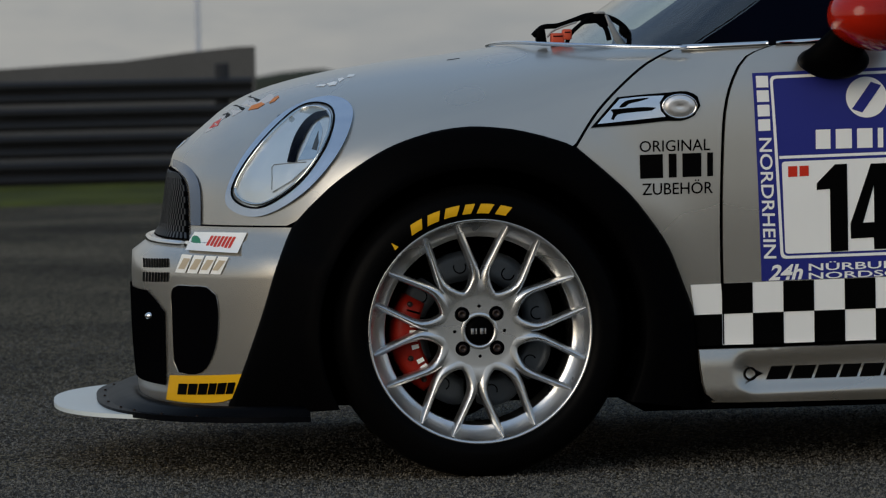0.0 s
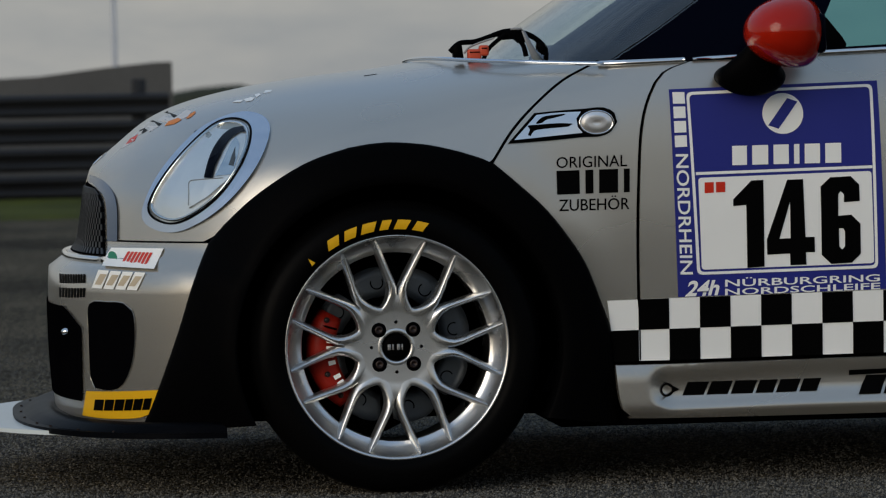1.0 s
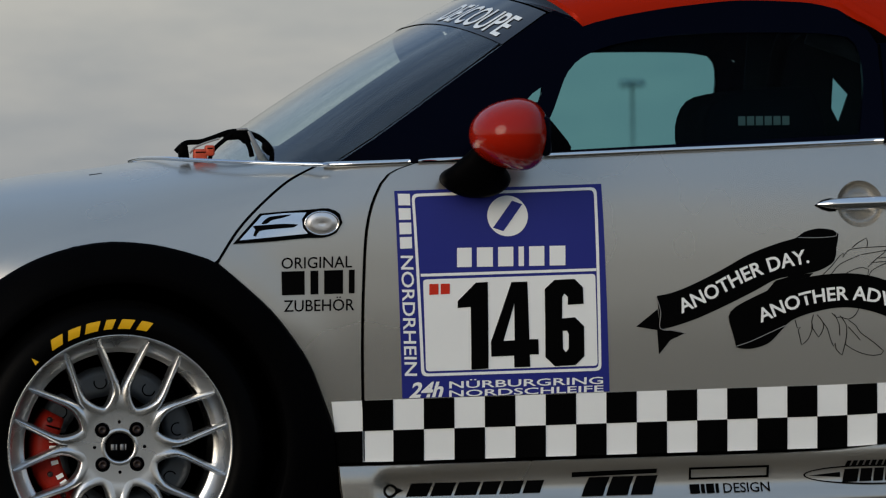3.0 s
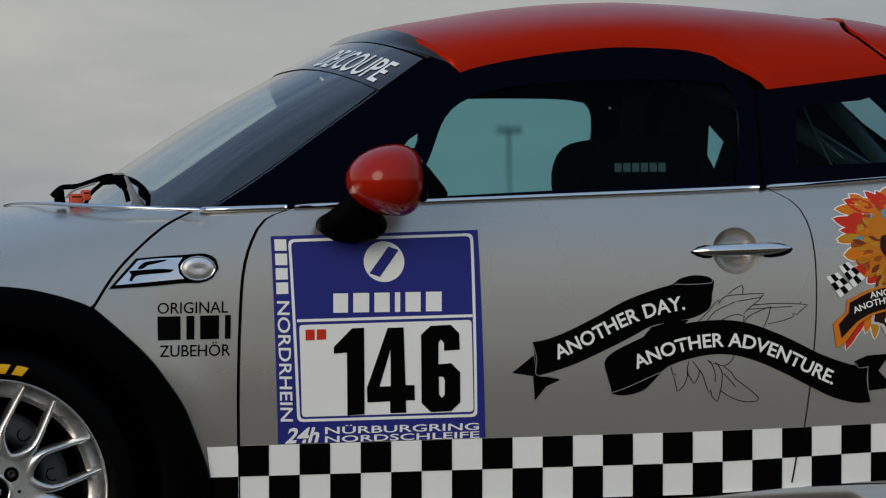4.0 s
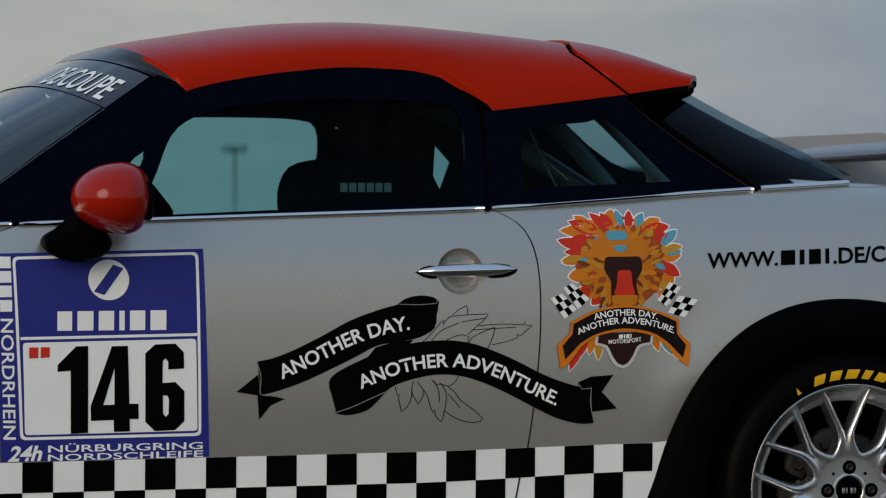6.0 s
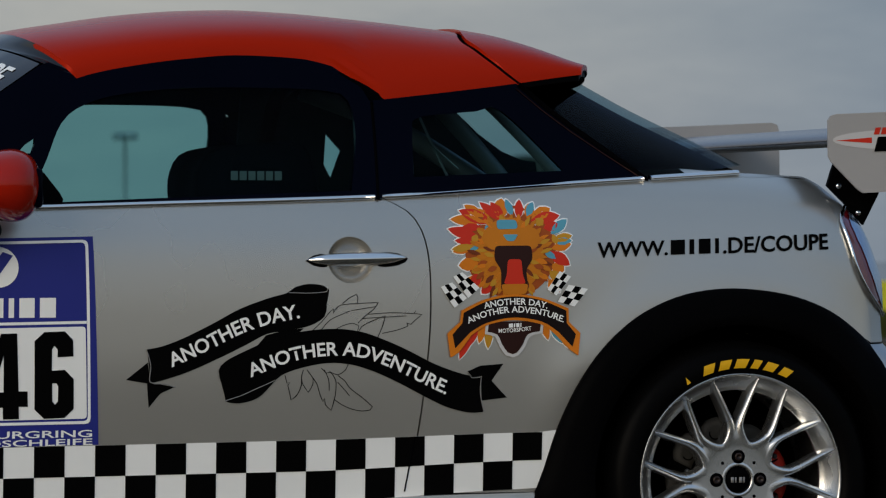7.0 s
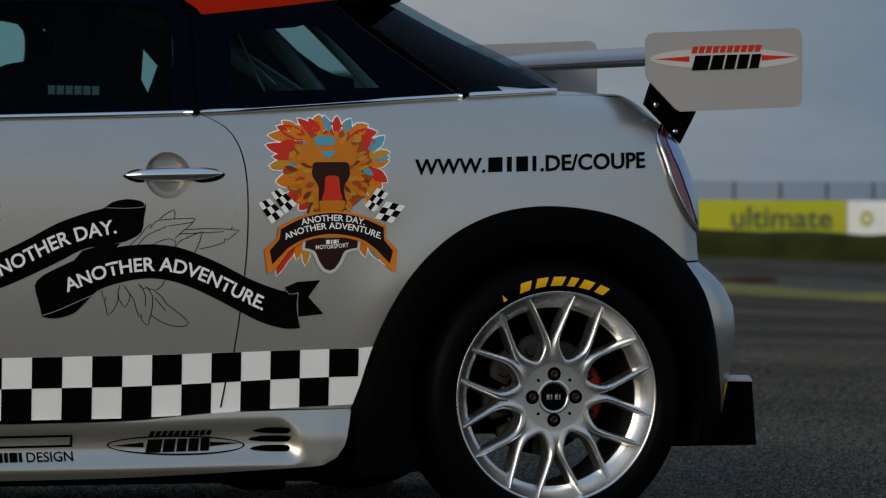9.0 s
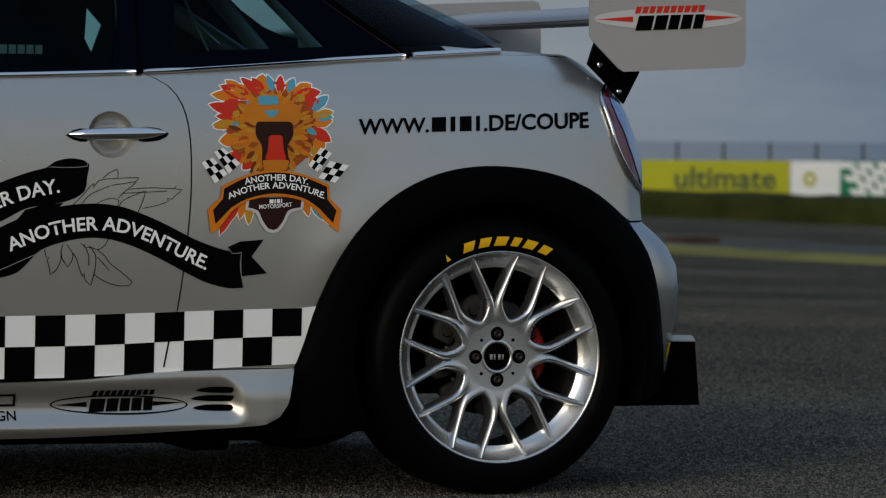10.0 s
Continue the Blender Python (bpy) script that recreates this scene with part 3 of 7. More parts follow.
def bonnet():
    bm, rows = bmesh.new(), []
    us = [nose_x(0.6, u) for u in np.linspace(0.0, 1.0, 40) ** 1.3]
    xs = [x for x in us if x < -0.18] + list(np.linspace(-0.17, 0.426, 40))
    xs[0] += 0.0015
    for x in xs:
        lo, t, pw = bonnet_low(x), curve_at(TOP, x), curve_at(POW, x)
        row = []
        kmin = max(0.0, (lo - 0.55) / (t - 0.55))
        b0 = math.asin(min(1, kmin) ** (pw / 2))
        if lo < 0.55:
            row += [(x, flank(x, z), z) for z in np.linspace(lo, 0.549, 3)]
        for b in b0 + (math.pi / 2 - b0) * np.linspace(0, 1, 26) ** 0.9:
            z = 0.55 + (t - 0.55) * max(0.0, math.sin(b)) ** (2 / pw)
            y = flank(x, z) if b < math.pi / 2 - 1e-6 else YC
            c = curve_at(CROWN, x) if x > 0 else 2.0
            if z > c - 0.04:
                z = c - 0.003 * math.log(1 + math.exp(min((c - z) / 0.003, 60)))
            row.append((x, y, z))
        row = row[-26:] if lo >= 0.55 else row
        while len(row) < 29:
            row.insert(0, row[0])
        rows.append(row + [(px, 2 * YC - py, pz) for px, py, pz in row[-2::-1]])
    # trailing lip
    rows.append([(px + 0.004, py, pz - 0.012) for px, py, pz in rows[-1]])
    grid_faces(bm, rows, flip=True)
    bmesh.ops.remove_doubles(bm, verts=bm.verts, dist=1e-5)
    return bm


part("bonnet", bonnet(), SILVER, car, "silver metallic clamshell bonnet")


def front_bumper():
    bm, rows = bmesh.new(), []
    for z in [0.135, 0.15, 0.19, 0.24, 0.3, 0.36, 0.42, 0.46, 0.485, 0.5, 0.51, 0.518, 0.523, 0.527]:
        x_end = curve_at([(-0.527, -0.373), (-0.452, -0.406), (-0.346, -0.442), (-0.225, -0.489), (-0.13, -0.53)], -z) - 0.003
        rows.append(around_front(z, x_end))
    grid_faces(bm, rows)
    bmesh.ops.reverse_faces(bm, faces=bm.faces)
    bmesh.ops.remove_doubles(bm, verts=bm.verts, dist=1e-5)
    return bm


part("front_bumper", front_bumper(), SILVER, car, "silver front bumper with dark air ducts")

# side panels
DOOR_F = [(0.628, 0.885), (0.571, 0.863), (0.539, 0.816), (0.519, 0.746), (0.510, 0.629), (0.506, 0.511), (0.506, 0.387), (0.508, 0.265)]
DOOR_R = [(1.671, 0.917), (1.716, 0.893), (1.745, 0.851), (1.759, 0.778), (1.759, 0.657), (1.748, 0.536), (1.731, 0.414), (1.704, 0.285)]
GAP = 0.0035


def shifted(pts, dx, dz=0.0):
    return [(p[0] + dx, p[1] + dz) for p in pts]


def fender_outline():
    front = [tuple(p)[:2] for p in smoothed([(*p, 0) for p in shifted(HOOD_CUT, GAP)], 0.02)]
    top = [(0.5, 0.884), (0.56, 0.884)]
    back = [tuple(p)[:2] for p in smoothed([(*p, 0) for p in shifted(DOOR_F, -GAP)], 0.02)]
    low = [(0.452, 0.262)]
    arch = [tuple(p)[:2] for p in smoothed([(*p, 0) for p in ARCH_F[12:20]], 0.02)][::-1]
    lp = front + top + back + low + [(x + 0.002, z + 0.001) for x, z in arch[1:-1]]
    return lp[::-1]


def door_outline():
    front = [tuple(p)[:2] for p in smoothed([(*p, 0) for p in shifted(DOOR_F, GAP)], 0.02)]
    rear = [tuple(p)[:2] for p in smoothed([(*p, 0) for p in shifted(DOOR_R, -GAP * 0.5)], 0.02)]
    top = [(0.628 + (1.671 - 0.628) * k / 20, 0.885 + 0.032 * k / 20) for k in range(1, 20)]
    low = [(1.704 - (1.704 - 0.508) * k / 20, 0.285 - 0.02 * k / 20) for k in range(1, 20)]
    return (front[::-1] + top + rear + low)[::-1]


BELT_R = [(1.671, 0.918), (1.9, 0.935), (2.1, 0.949), (2.285, 0.962), (2.42, 0.971)]


def quarter_outline():
    rear_gap = [tuple(p)[:2] for p in smoothed([(*p, 0) for p in shifted(DOOR_R, GAP * 0.5)], 0.02)]
    belt = [tuple(p)[:2] for p in smoothed([(*p, 0) for p in BELT_R], 0.03)]
    arch = [tuple(p)[:2] for p in smoothed([(*p, 0) for p in ARCH_R[1:14]], 0.02)]
    end = [(2.69, 0.968), (2.715, 0.905), (2.735, 0.83), (2.757, 0.747), (2.785, 0.69), (2.80, 0.65), (2.792, 0.603)]
    arch = [p for p in arch if p[0] < 2.768]
    return (belt[1:] + [(2.52, 0.974), (2.6, 0.973)] + end + arch[::-1] + rear_gap[::-1])[::-1]


both_sides("front_wing_panel", lambda: conform(fender_outline(), flank), SILVER, car, "silver panel behind the front wheel")
DISH = [(1.584 + 0.051 * math.cos(a), 0.787 + 0.05 * math.sin(a)) for a in np.linspace(0, 2 * math.pi, 33)[:-1]]
doors = both_sides("door", lambda: conform(door_outline(), flank, holes=(DISH,), thick=0.012), SILVER, car, "silver closed car door")
both_sides("rear_quarter", lambda: conform(quarter_outline(), flank, step=0.025), SILVER, car, "silver rear quarter panel")
# black sheet added behind the panels so that the gaps between them read dark
both_sides("gap_backing", lambda: conform([(0.3, 0.2), (2.0, 0.2), (2.05, 0.45), (2.2, 0.7), (2.6, 0.72), (2.7, 0.95), (0.5, 0.88), (0.3, 0.75), (0.45, 0.5)], lambda x, z: flank(x, z) + 0.028, thick=0.0, step=0.06), BLACK_MATT, car)


def around_rear(z, x_end, n=22):
    xr = curve_at(TAIL, z)
    v1 = (xr - x_end) / LR
    near = []
    a1 = math.acos(max(0.0, 1 - min(v1, 1)) ** (2.5 / 2))
    for k in range(n):
        a = a1 * (1 - k / (n - 1)) ** 1.8
        x = xr - LR * (1 - math.cos(a) ** (2 / 2.5))
        if v1 > 1 and k == 0:
            x = x_end
        near.append((x, flank(x, z) if k < n - 1 else YC, z))
    return near + [(x, 2 * YC - y, zz) for x, y, zz in near[-2::-1]]


bm = bmesh.new()
grid_faces(bm, [around_rear(z, curve_at([(0.603, 2.792), (0.65, 2.80), (0.69, 2.785), (0.747, 2.757), (0.83, 2.735), (0.905, 2.715), (0.968, 2.69)], z) - 0.003) for z in (0.603, 0.62, 0.65, 0.69, 0.74, 0.79, 0.84, 0.88, 0.91, 0.93, 0.95, 0.96, 0.968)])
bmesh.ops.remove_doubles(bm, verts=bm.verts, dist=1e-5)
part("tail_panel", bm, SILVER, car, "silver tail panel")
bm = bmesh.new()
grid_faces(bm, [around_rear(z, max(2.74, arch_end)) for z, arch_end in ((0.26, 2.895), (0.30, 2.886), (0.33, 2.878), (0.36, 2.871), (0.4, 2.861), (0.45, 2.848), (0.5, 2.832), (0.54, 2.815), (0.565, 2.79), (0.58, 2.78), (0.59, 2.773), (0.596, 2.77), (0.599, 2.768))])
bmesh.ops.remove_doubles(bm, verts=bm.verts, dist=1e-5)
part("rear_bumper", bm, SILVER, car, "silver rear bumper")

# boot deck
bm, rows = bmesh.new(), []
for x in np.linspace(2.40, 2.828, 34):
    t, row = curve_at(TOP, x), []
    lo = 0.9715 if x < 2.69 else curve_at([(2.69, 0.9715), (2.76, 0.964), (2.80, 0.93), (2.83, 0.85)], x)
    c = curve_at([(2.4, 0.99), (2.55, 0.981), (2.66, 0.9765), (2.755, 0.974), (2.765, 0.965), (2.787, 0.957), (2.81, 0.936), (2.85, 0.89)], x)
    lo = min(lo, t - 0.004, c - 0.003)
    for b in np.linspace(0, 1, 18):
        z = lo + (t - lo) * (1 - (1 - b) ** 3)
        row.append((x, flank(x, z) if b < 1 else YC, min(z, c)))
    rows.append(row + [(px, 2 * YC - py, pz) for px, py, pz in row[-2::-1]])
grid_faces(bm, rows, flip=True)
part("boot_lid", bm, SILVER, car, "silver boot lid")

# ---------------------------------------------------------------- glasshouse
ROOF_LOW = [(1.031, 1.18), (1.101, 1.196), (1.253, 1.219), (1.379, 1.229), (1.505, 1.224), (1.579, 1.209), (1.627, 1.184), (1.649, 1.153), (1.66, 1.132)]
ROOF_LOW_R = [(1.66, 1.132), (1.815, 1.15), (2.002, 1.174), (2.113, 1.19), (2.2, 1.20)]
ROOF_TOP = [(0.86, 1.264), (0.92, 1.288), (0.994, 1.307), (1.085, 1.325), (1.216, 1.344), (1.347, 1.355), (1.453, 1.358), (1.559, 1.354), (1.72, 1.341), (1.854, 1.327), (2.007, 1.307), (2.071, 1.29), (2.194, 1.243), (2.33, 1.203)]


def roof_edge(x):
    """Height of the red roof's lower edge."""
    if x < 1.031:
        return 1.18 - (1.031 - x) * 0.5
    if x < 1.66:
        return curve_at(ROOF_LOW, x)
    return curve_at(ROOF_LOW_R, x)


def roof_section(x, zl, n=20, b0=0.0):
    t = curve_at(ROOF_TOP, x) - 0.007 * step01(0.9, 1.1, x)
    zs = min(1.18, t - 0.02)
    row = []
    for b in np.linspace(b0, math.pi / 2, n):
        near_edge = math.cos(b) ** 4
        zb = zs + (zl - zs) * near_edge
        yl = cabin(x, zs) + (cabin(x, zl) - cabin(x, zs)) * near_edge
        row.append((x, YC - (YC - yl) * math.cos(b) ** 0.74, zb + (t - zb) * math.sin(b) ** 0.78))
    return row + [(px, 2 * YC - py, pz) for px, py, pz in row[-2::-1]]


FRONT_SEAM = [(1.15, 1.05), (1.176, 1.026), (1.204, 0.998), (1.223, 0.978), (1.244, 0.956), (1.257, 0.940), (1.273, 0.926), (1.30, 0.912)]
REAR_SEAM = [(1.14, 2.04), (1.175, 2.009), (1.19, 1.986), (1.215, 1.956), (1.232, 1.937), (1.253, 1.919), (1.268, 1.907), (1.28, 1.912), (1.293, 1.932), (1.305, 1.95), (1.33, 1.96)]


def roof_front(y, z):
    return curve_at(FRONT_SEAM, z)


def roof_rear(y, z):
    return curve_at(REAR_SEAM, z)


def roof_skin(lo, hi, n, lift=0.0):
    """A stretch of the roof between two seams x = lo(y, z) and x = hi(y, z)."""
    bm, rows = bmesh.new(), []
    count = len(roof_section(1.4, 1.2, 30))
    for k in range(n + 1):
        s = k / n
        row = []
        for j in range(count):
            p = (0, YC, 1.3) if not row else row[-1]
            for _ in range(8):
                x = lo(p[1], p[2]) + (hi(p[1], p[2]) - lo(p[1], p[2])) * s
                p = roof_section(x, roof_edge(x), 30)[j]
            row.append(Vector(p))
        rows.append([v + Vector((0, 0, lift * (step01(1.185, 1.25, v.z) if lift > 0 else 1.0))) for v in row])
    grid_faces(bm, rows, flip=True)
    for r in (rows[0], rows[-1]):
        grid_faces(bm, [r, [v - Vector((0, 0, 0.012)) for v in r]], flip=r is rows[0])
    return bm


part("roof", roof_skin(roof_front, lambda y, z: roof_rear(y, z) - 0.004, 46), RED, car, "glossy red helmet roof")


# black strip along the gap puts the shade of the spoiler's step into colour
part("roof_gap_shade", roof_skin(lambda y, z: roof_rear(y, z) - 0.005, lambda y, z: roof_rear(y, z) + 0.012, 1, lift=-0.0015), BLACK_MATT, car, "black strip for the shaded gap in front of the roof spoiler")


def spoiler_end(y, z):
    s = min(1.0, abs(YC - y) / 0.62)
    return 2.308 - 0.15 * s ** 2.0


spoiler = part("roof_spoiler", roof_skin(lambda y, z: roof_rear(y, z) + 0.008, spoiler_end, 16, lift=0.007), RED, car, "red spoiler at the rear end of the roof")
part("underside", roof_skin(lambda y, z: roof_rear(y, z) + 0.004, lambda y, z: spoiler_end(y, z) - 0.006, 16, lift=-0.012), BLACK_TRIM, spoiler, "black spoiler underside")

# black side frame with the door and quarter windows cut out
DOOR_WIN = [(0.873, 0.905), (0.928, 0.982), (0.975, 1.077), (1.032, 1.119), (1.12, 1.142), (1.246, 1.155), (1.4, 1.158), (1.562, 1.153), (1.611, 1.132), (1.620, 1.053), (1.598, 0.936)]
QUARTER_WIN = [(1.752, 1.089), (1.74, 0.966), (2.09, 0.982), (1.96, 1.112), (1.9, 1.111), (1.772, 1.098)]


FRONT_PANE = [(0.876, 1.013), (0.892, 1.030), (0.915, 1.045), (0.912, 1.028), (0.905, 1.012)]


def side_frame():
    lp = [(0.462, 0.883), (0.575, 0.954), (0.677, 1.025), (0.812, 1.117), (0.936, 1.2), (0.958, 1.209), (0.985, 1.199), (1.01, 1.187)]
    lp += [tuple(p)[:2] for p in smoothed([(*p, 0) for p in ROOF_LOW], 0.02)] + [(1.815, 1.15), (2.004, 1.1735), (2.066, 1.12), (2.124, 1.074), (2.2, 1.023), (2.29, 0.965)]
    lp += [(2.1, 0.951), (1.9, 0.937), (1.671, 0.92), (1.2, 0.903), (0.627, 0.886)]
    w1 = [tuple(p)[:2] for p in smoothed([(*p, 0) for p in DOOR_WIN], 0.02, closed=True, corners=(0, 10))]
    w2 = [tuple(p)[:2] for p in smoothed([(*p, 0) for p in QUARTER_WIN], 0.02, closed=True, corners=(1, 2))]
    return conform(lp[::-1], cabin, 0.0, 0.03, 0.015, holes=(w1, w2, FRONT_PANE))


both_sides("window_frame", side_frame, BLACK_GLOSS, car, "gloss black window surround and pillars")
both_sides("door_window", lambda: conform([tuple(p)[:2] for p in smoothed([(*p, 0) for p in DOOR_WIN], 0.02, closed=True, corners=(0, 10))][::-1], lambda x, z: cabin(x, z) + 0.006, thick=0), TINT, car, "tinted door window")
both_sides("quarter_window", lambda: conform([tuple(p)[:2] for p in smoothed([(*p, 0) for p in QUARTER_WIN], 0.02, closed=True, corners=(1, 2))][::-1], lambda x, z: cabin(x, z) + 0.006, thick=0), TINT, car, "tinted rear quarter window")

both_sides("front_pane", lambda: conform(FRONT_PANE[::-1], lambda x, z: cabin(x, z) + 0.006, thick=0), TINT, car, "small fixed pane beside the mirror")

# windscreen: from the cowl to the header, bowed across
WS_EDGE = [(0.462, 0.883), (0.575, 0.955), (0.692, 1.036), (0.812, 1.118), (0.938, 1.203)]
WS_MID = [(0.255, 0.896), (0.44, 1.022), (0.58, 1.1085), (0.72, 1.185), (0.862, 1.258)]


def screen_point(s, u):
    """s: 0 foot, 1 top; u: -1 near edge, 0 middle, 1 far edge."""
    e = (curve_at([(k / 4, p[0]) for k, p in enumerate(WS_EDGE)], s), curve_at([(k / 4, p[1]) for k, p in enumerate(WS_EDGE)], s))
    c = (curve_at([(k / 4, p[0]) for k, p in enumerate(WS_MID)], s), curve_at([(k / 4, p[1]) for k, p in enumerate(WS_MID)], s))
    ye = cabin(*e)
    f = abs(u) ** 2.4
    g = abs(u) ** 2.8
    return Vector((c[0] + (e[0] - c[0]) * f, YC + (YC - ye) * u, c[1] + (e[1] - c[1]) * g))


bm = bmesh.new()
grid_faces(bm, [[screen_point(s, u) for u in np.linspace(-1, 1, 41)] for s in np.linspace(0, 1, 21)], flip=True)
part("windscreen", bm, SCREEN, car, "steeply raked curved windscreen")


def pillar_seal():
    b = bmesh.new()
    tube(b, [screen_point(s, -1) + Vector((0.004, 0.014, -0.006)) for s in np.linspace(0, 1, 21)], 0.013, 8)
    return b


both_sides("pillar_seal", pillar_seal, BLACK_TRIM, car, "black rubber seal of the windscreen")
bm = bmesh.new()
grid_faces(bm, [[screen_point(s, u) + Vector((0, 0, 0.002)) for u in np.linspace(-1, 1, 41)] for s in np.linspace(0.80, 1.0, 15)], flip=True)
part("sun_strip", bm, STRIP_FILM, car, "dark sun strip across the top of the windscreen")
bm, rows = bmesh.new(), []
for s in np.linspace(0, 1, 7):
    row = []
    for j, u in enumerate(np.linspace(-1, 1, 59)):
        a = screen_point(1.0, u) + Vector((0.006, 0, 0.004))
        bpt = (0, YC, 1.27)
        for _ in range(24):
            x = 0.5 * (roof_front(bpt[1], bpt[2]) + (bpt[0] or 0.95))
            bpt = roof_section(x, roof_edge(x), 30)[j]
        bpt = Vector(bpt)
        row.append(a.lerp(bpt, s))
    rows.append(row)
grid_faces(bm, rows, flip=True)
part("header_panel", bm, HEADER, car, "gloss black panel between windscreen and roof")

# rear window
RW_EDGE = [(2.008, 1.172), (2.128, 1.077), (2.21, 1.022), (2.298, 0.968)]
RW_MID = [(2.255, 1.215), (2.42, 1.132), (2.56, 1.07), (2.70, 1.008)]


def rear_point(s, u):
    e = (curve_at([(k / 3, p[0]) for k, p in enumerate(RW_EDGE)], s), curve_at([(k / 3, p[1]) for k, p in enumerate(RW_EDGE)], s))
    c = (curve_at([(k / 3, p[0]) for k, p in enumerate(RW_MID)], s), curve_at([(k / 3, p[1]) for k, p in enumerate(RW_MID)], s))
    ye = cabin(*e)
    return Vector((c[0] + (e[0] - c[0]) * abs(u) ** 2.6, YC + (YC - ye) * u, c[1] + (e[1] - c[1]) * abs(u) ** 2.6))


bm = bmesh.new()
grid_faces(bm, [[rear_point(s, u) for u in np.linspace(-1, 1, 31)] for s in np.linspace(0, 1, 13)], flip=False)
part("rear_window", bm, DARK_TINT, car, "dark tinted sloping rear window")
# added black liner just under the glass, blocks sky seen through both sides
bm = bmesh.new()
grid_faces(bm, [[rear_point(s, u) - Vector((0, 0, 0.02)) for u in np.linspace(-0.35, 0.5, 15)] for s in np.linspace(0.02, 0.96, 12)])
part("rear_window_liner", bm, BLACK_MATT, car, "black liner added under the rear window to darken it")

# ---------------------------------------------------------------- wheels


def lathe(bm, prof, cx, cz, seg=96):
    """Turns a profile of (radius, y) about the axle."""
    grid_faces(bm, [[(cx + r * math.cos(a), y, cz + r * math.sin(a)) for r, y in prof] for a in np.linspace(0, 2 * math.pi, seg + 1)])
    bmesh.ops.remove_doubles(bm, verts=bm.verts, dist=1e-6)


# a spoke's section, from the fork's side to the opening: ridged outside, a flat shelf at the hub
RIDGE = [(-1.42, 0.045), (-1.34, 0.015), (-1.18, 0.0078), (-0.84, 0.0042), (-0.34, 0.0011), (-0.1, 0.0001), (0.1, 0.0001), (0.34, 0.0011), (0.84, 0.0042), (1.18, 0.0078), (1.34, 0.015), (1.42, 0.045)]
SHELF = [(-1.42, 0.0030), (-1.34, 0.0024), (-1.18, 0.0018), (-0.84, 0.0011), (-0.34, 0.0005), (0.2, 0.0002), (0.72, 0.0), (0.96, 0.0004), (1.12, 0.0014), (1.25, 0.0040), (1.34, 0.013), (1.42, 0.045)]


def wheel(spoke_angle, lug_angle, caliper_angle, front):
    """A wheel about the origin, its outer side towards -y; returns the group."""
    ob = new("wheel")
    bm = bmesh.new()
    lathe(bm, [(0.229, -0.010), (0.238, -0.026), (0.256, -0.030), (0.283, -0.024), (0.297, -0.008), (0.304, 0.012), (0.305, 0.03), (0.305, 0.17), (0.30, 0.19), (0.27, 0.205), (0.235, 0.19)], 0, 0)
    part("tyre", bm, RUBBER, ob, "black racing tyre")
    bm = bmesh.new()
    lathe(bm, [(0.2345, -0.008), (0.2345, -0.019), (0.2328, -0.0205), (0.2295, -0.0195), (0.2272, -0.0150), (0.2235, -0.0085), (0.217, 0.001), (0.2085, 0.0105), (0.2025, 0.0160), (0.1985, 0.0175), (0.1962, 0.0195), (0.1965, 0.024), (0.201, 0.036), (0.2035, 0.06), (0.200, 0.17), (0.217, 0.185), (0.232, 0.18), (0.232, -0.005)], 0, 0)
    part("rim", bm, ALLOY, ob, "silver alloy rim")
    # forked spokes: two ridged arms that sweep round into the hub
    for k in range(8):
        c = radians(spoke_angle + 45 * k)
        bm = bmesh.new()
        arms = []
        for side in (-1, 1):
            path = []
            for r, da, y, wd in ((0.0765, 22.5, -0.0002, 0.0085), (0.0785, 17.5, -0.0004, 0.0085), (0.0845, 12.0, -0.0009, 0.0085), (0.095, 7.9, -0.0020, 0.0082), (0.108, 5.6, -0.0035, 0.0078), (0.122, 5.0, -0.005, 0.0071),
                                 (0.137, 6.2, -0.0065, 0.0064), (0.165, 9.3, -0.009, 0.0058), (0.193, 11.6, -0.0115, 0.0056), (0.214, 13.0, -0.0145, 0.0052), (0.2255, 13.6, -0.0175, 0.0030)):
                a = c + side * radians(da)
                path.append((Vector((r * math.cos(a), y, r * math.sin(a))), wd))
            pts = smoothed([p for p, _ in path], 0.008)
            radii = [(math.hypot(q.x, q.z), w) for q, w in path]
            rows, ridge = [], []
            for i, p in enumerate(pts):
                wd = curve_at(radii, math.hypot(p.x, p.z))
                d = (pts[min(i + 1, len(pts) - 1)] - pts[max(i - 1, 0)]).normalized()
                s = d.cross(Vector((0, -1, 0))).normalized()
                flat = 1 - step01(0.084, 0.128, math.hypot(p.x, p.z))
                rows.append([p - s * (side * wd * (u + (u2 - u) * flat)) + Vector((0, v + (v2 - v) * flat, 0)) for (u, v), (u2, v2) in zip(RIDGE, SHELF)])
                ridge.append(p)
            grid_faces(bm, rows)
            arms.append(ridge)
        # the web that fills the foot of the fork
        n_web = min(sum(1 for p in ridge if math.hypot(p.x, p.z) < 0.121) for ridge in arms)
        web = []
        for r, y in ((0.038, 0.0008), (0.050, 0.0008), (0.062, 0.0007), (0.070, 0.0005)):
            web.append([(r * math.cos(c + q), y, r * math.sin(c + q)) for q in radians(22.5) * np.linspace(-1, 1, 9)])
        for i in range(n_web):
            p, q = arms[0][i], arms[1][i]
            dip = 0.004 * step01(0.088, 0.118, math.hypot(p.x, p.z))
            r, fan = math.hypot(p.x, p.z), math.acos(min(1.0, (p.x * q.x + p.z * q.z) / (p.x ** 2 + p.z ** 2))) / 2
            web.append([(r * math.cos(c + fan * t), p.y + 0.0006 + dip * (1 - t * t), r * math.sin(c + fan * t)) for t in np.linspace(-1, 1, 9)])
        grid_faces(bm, web)
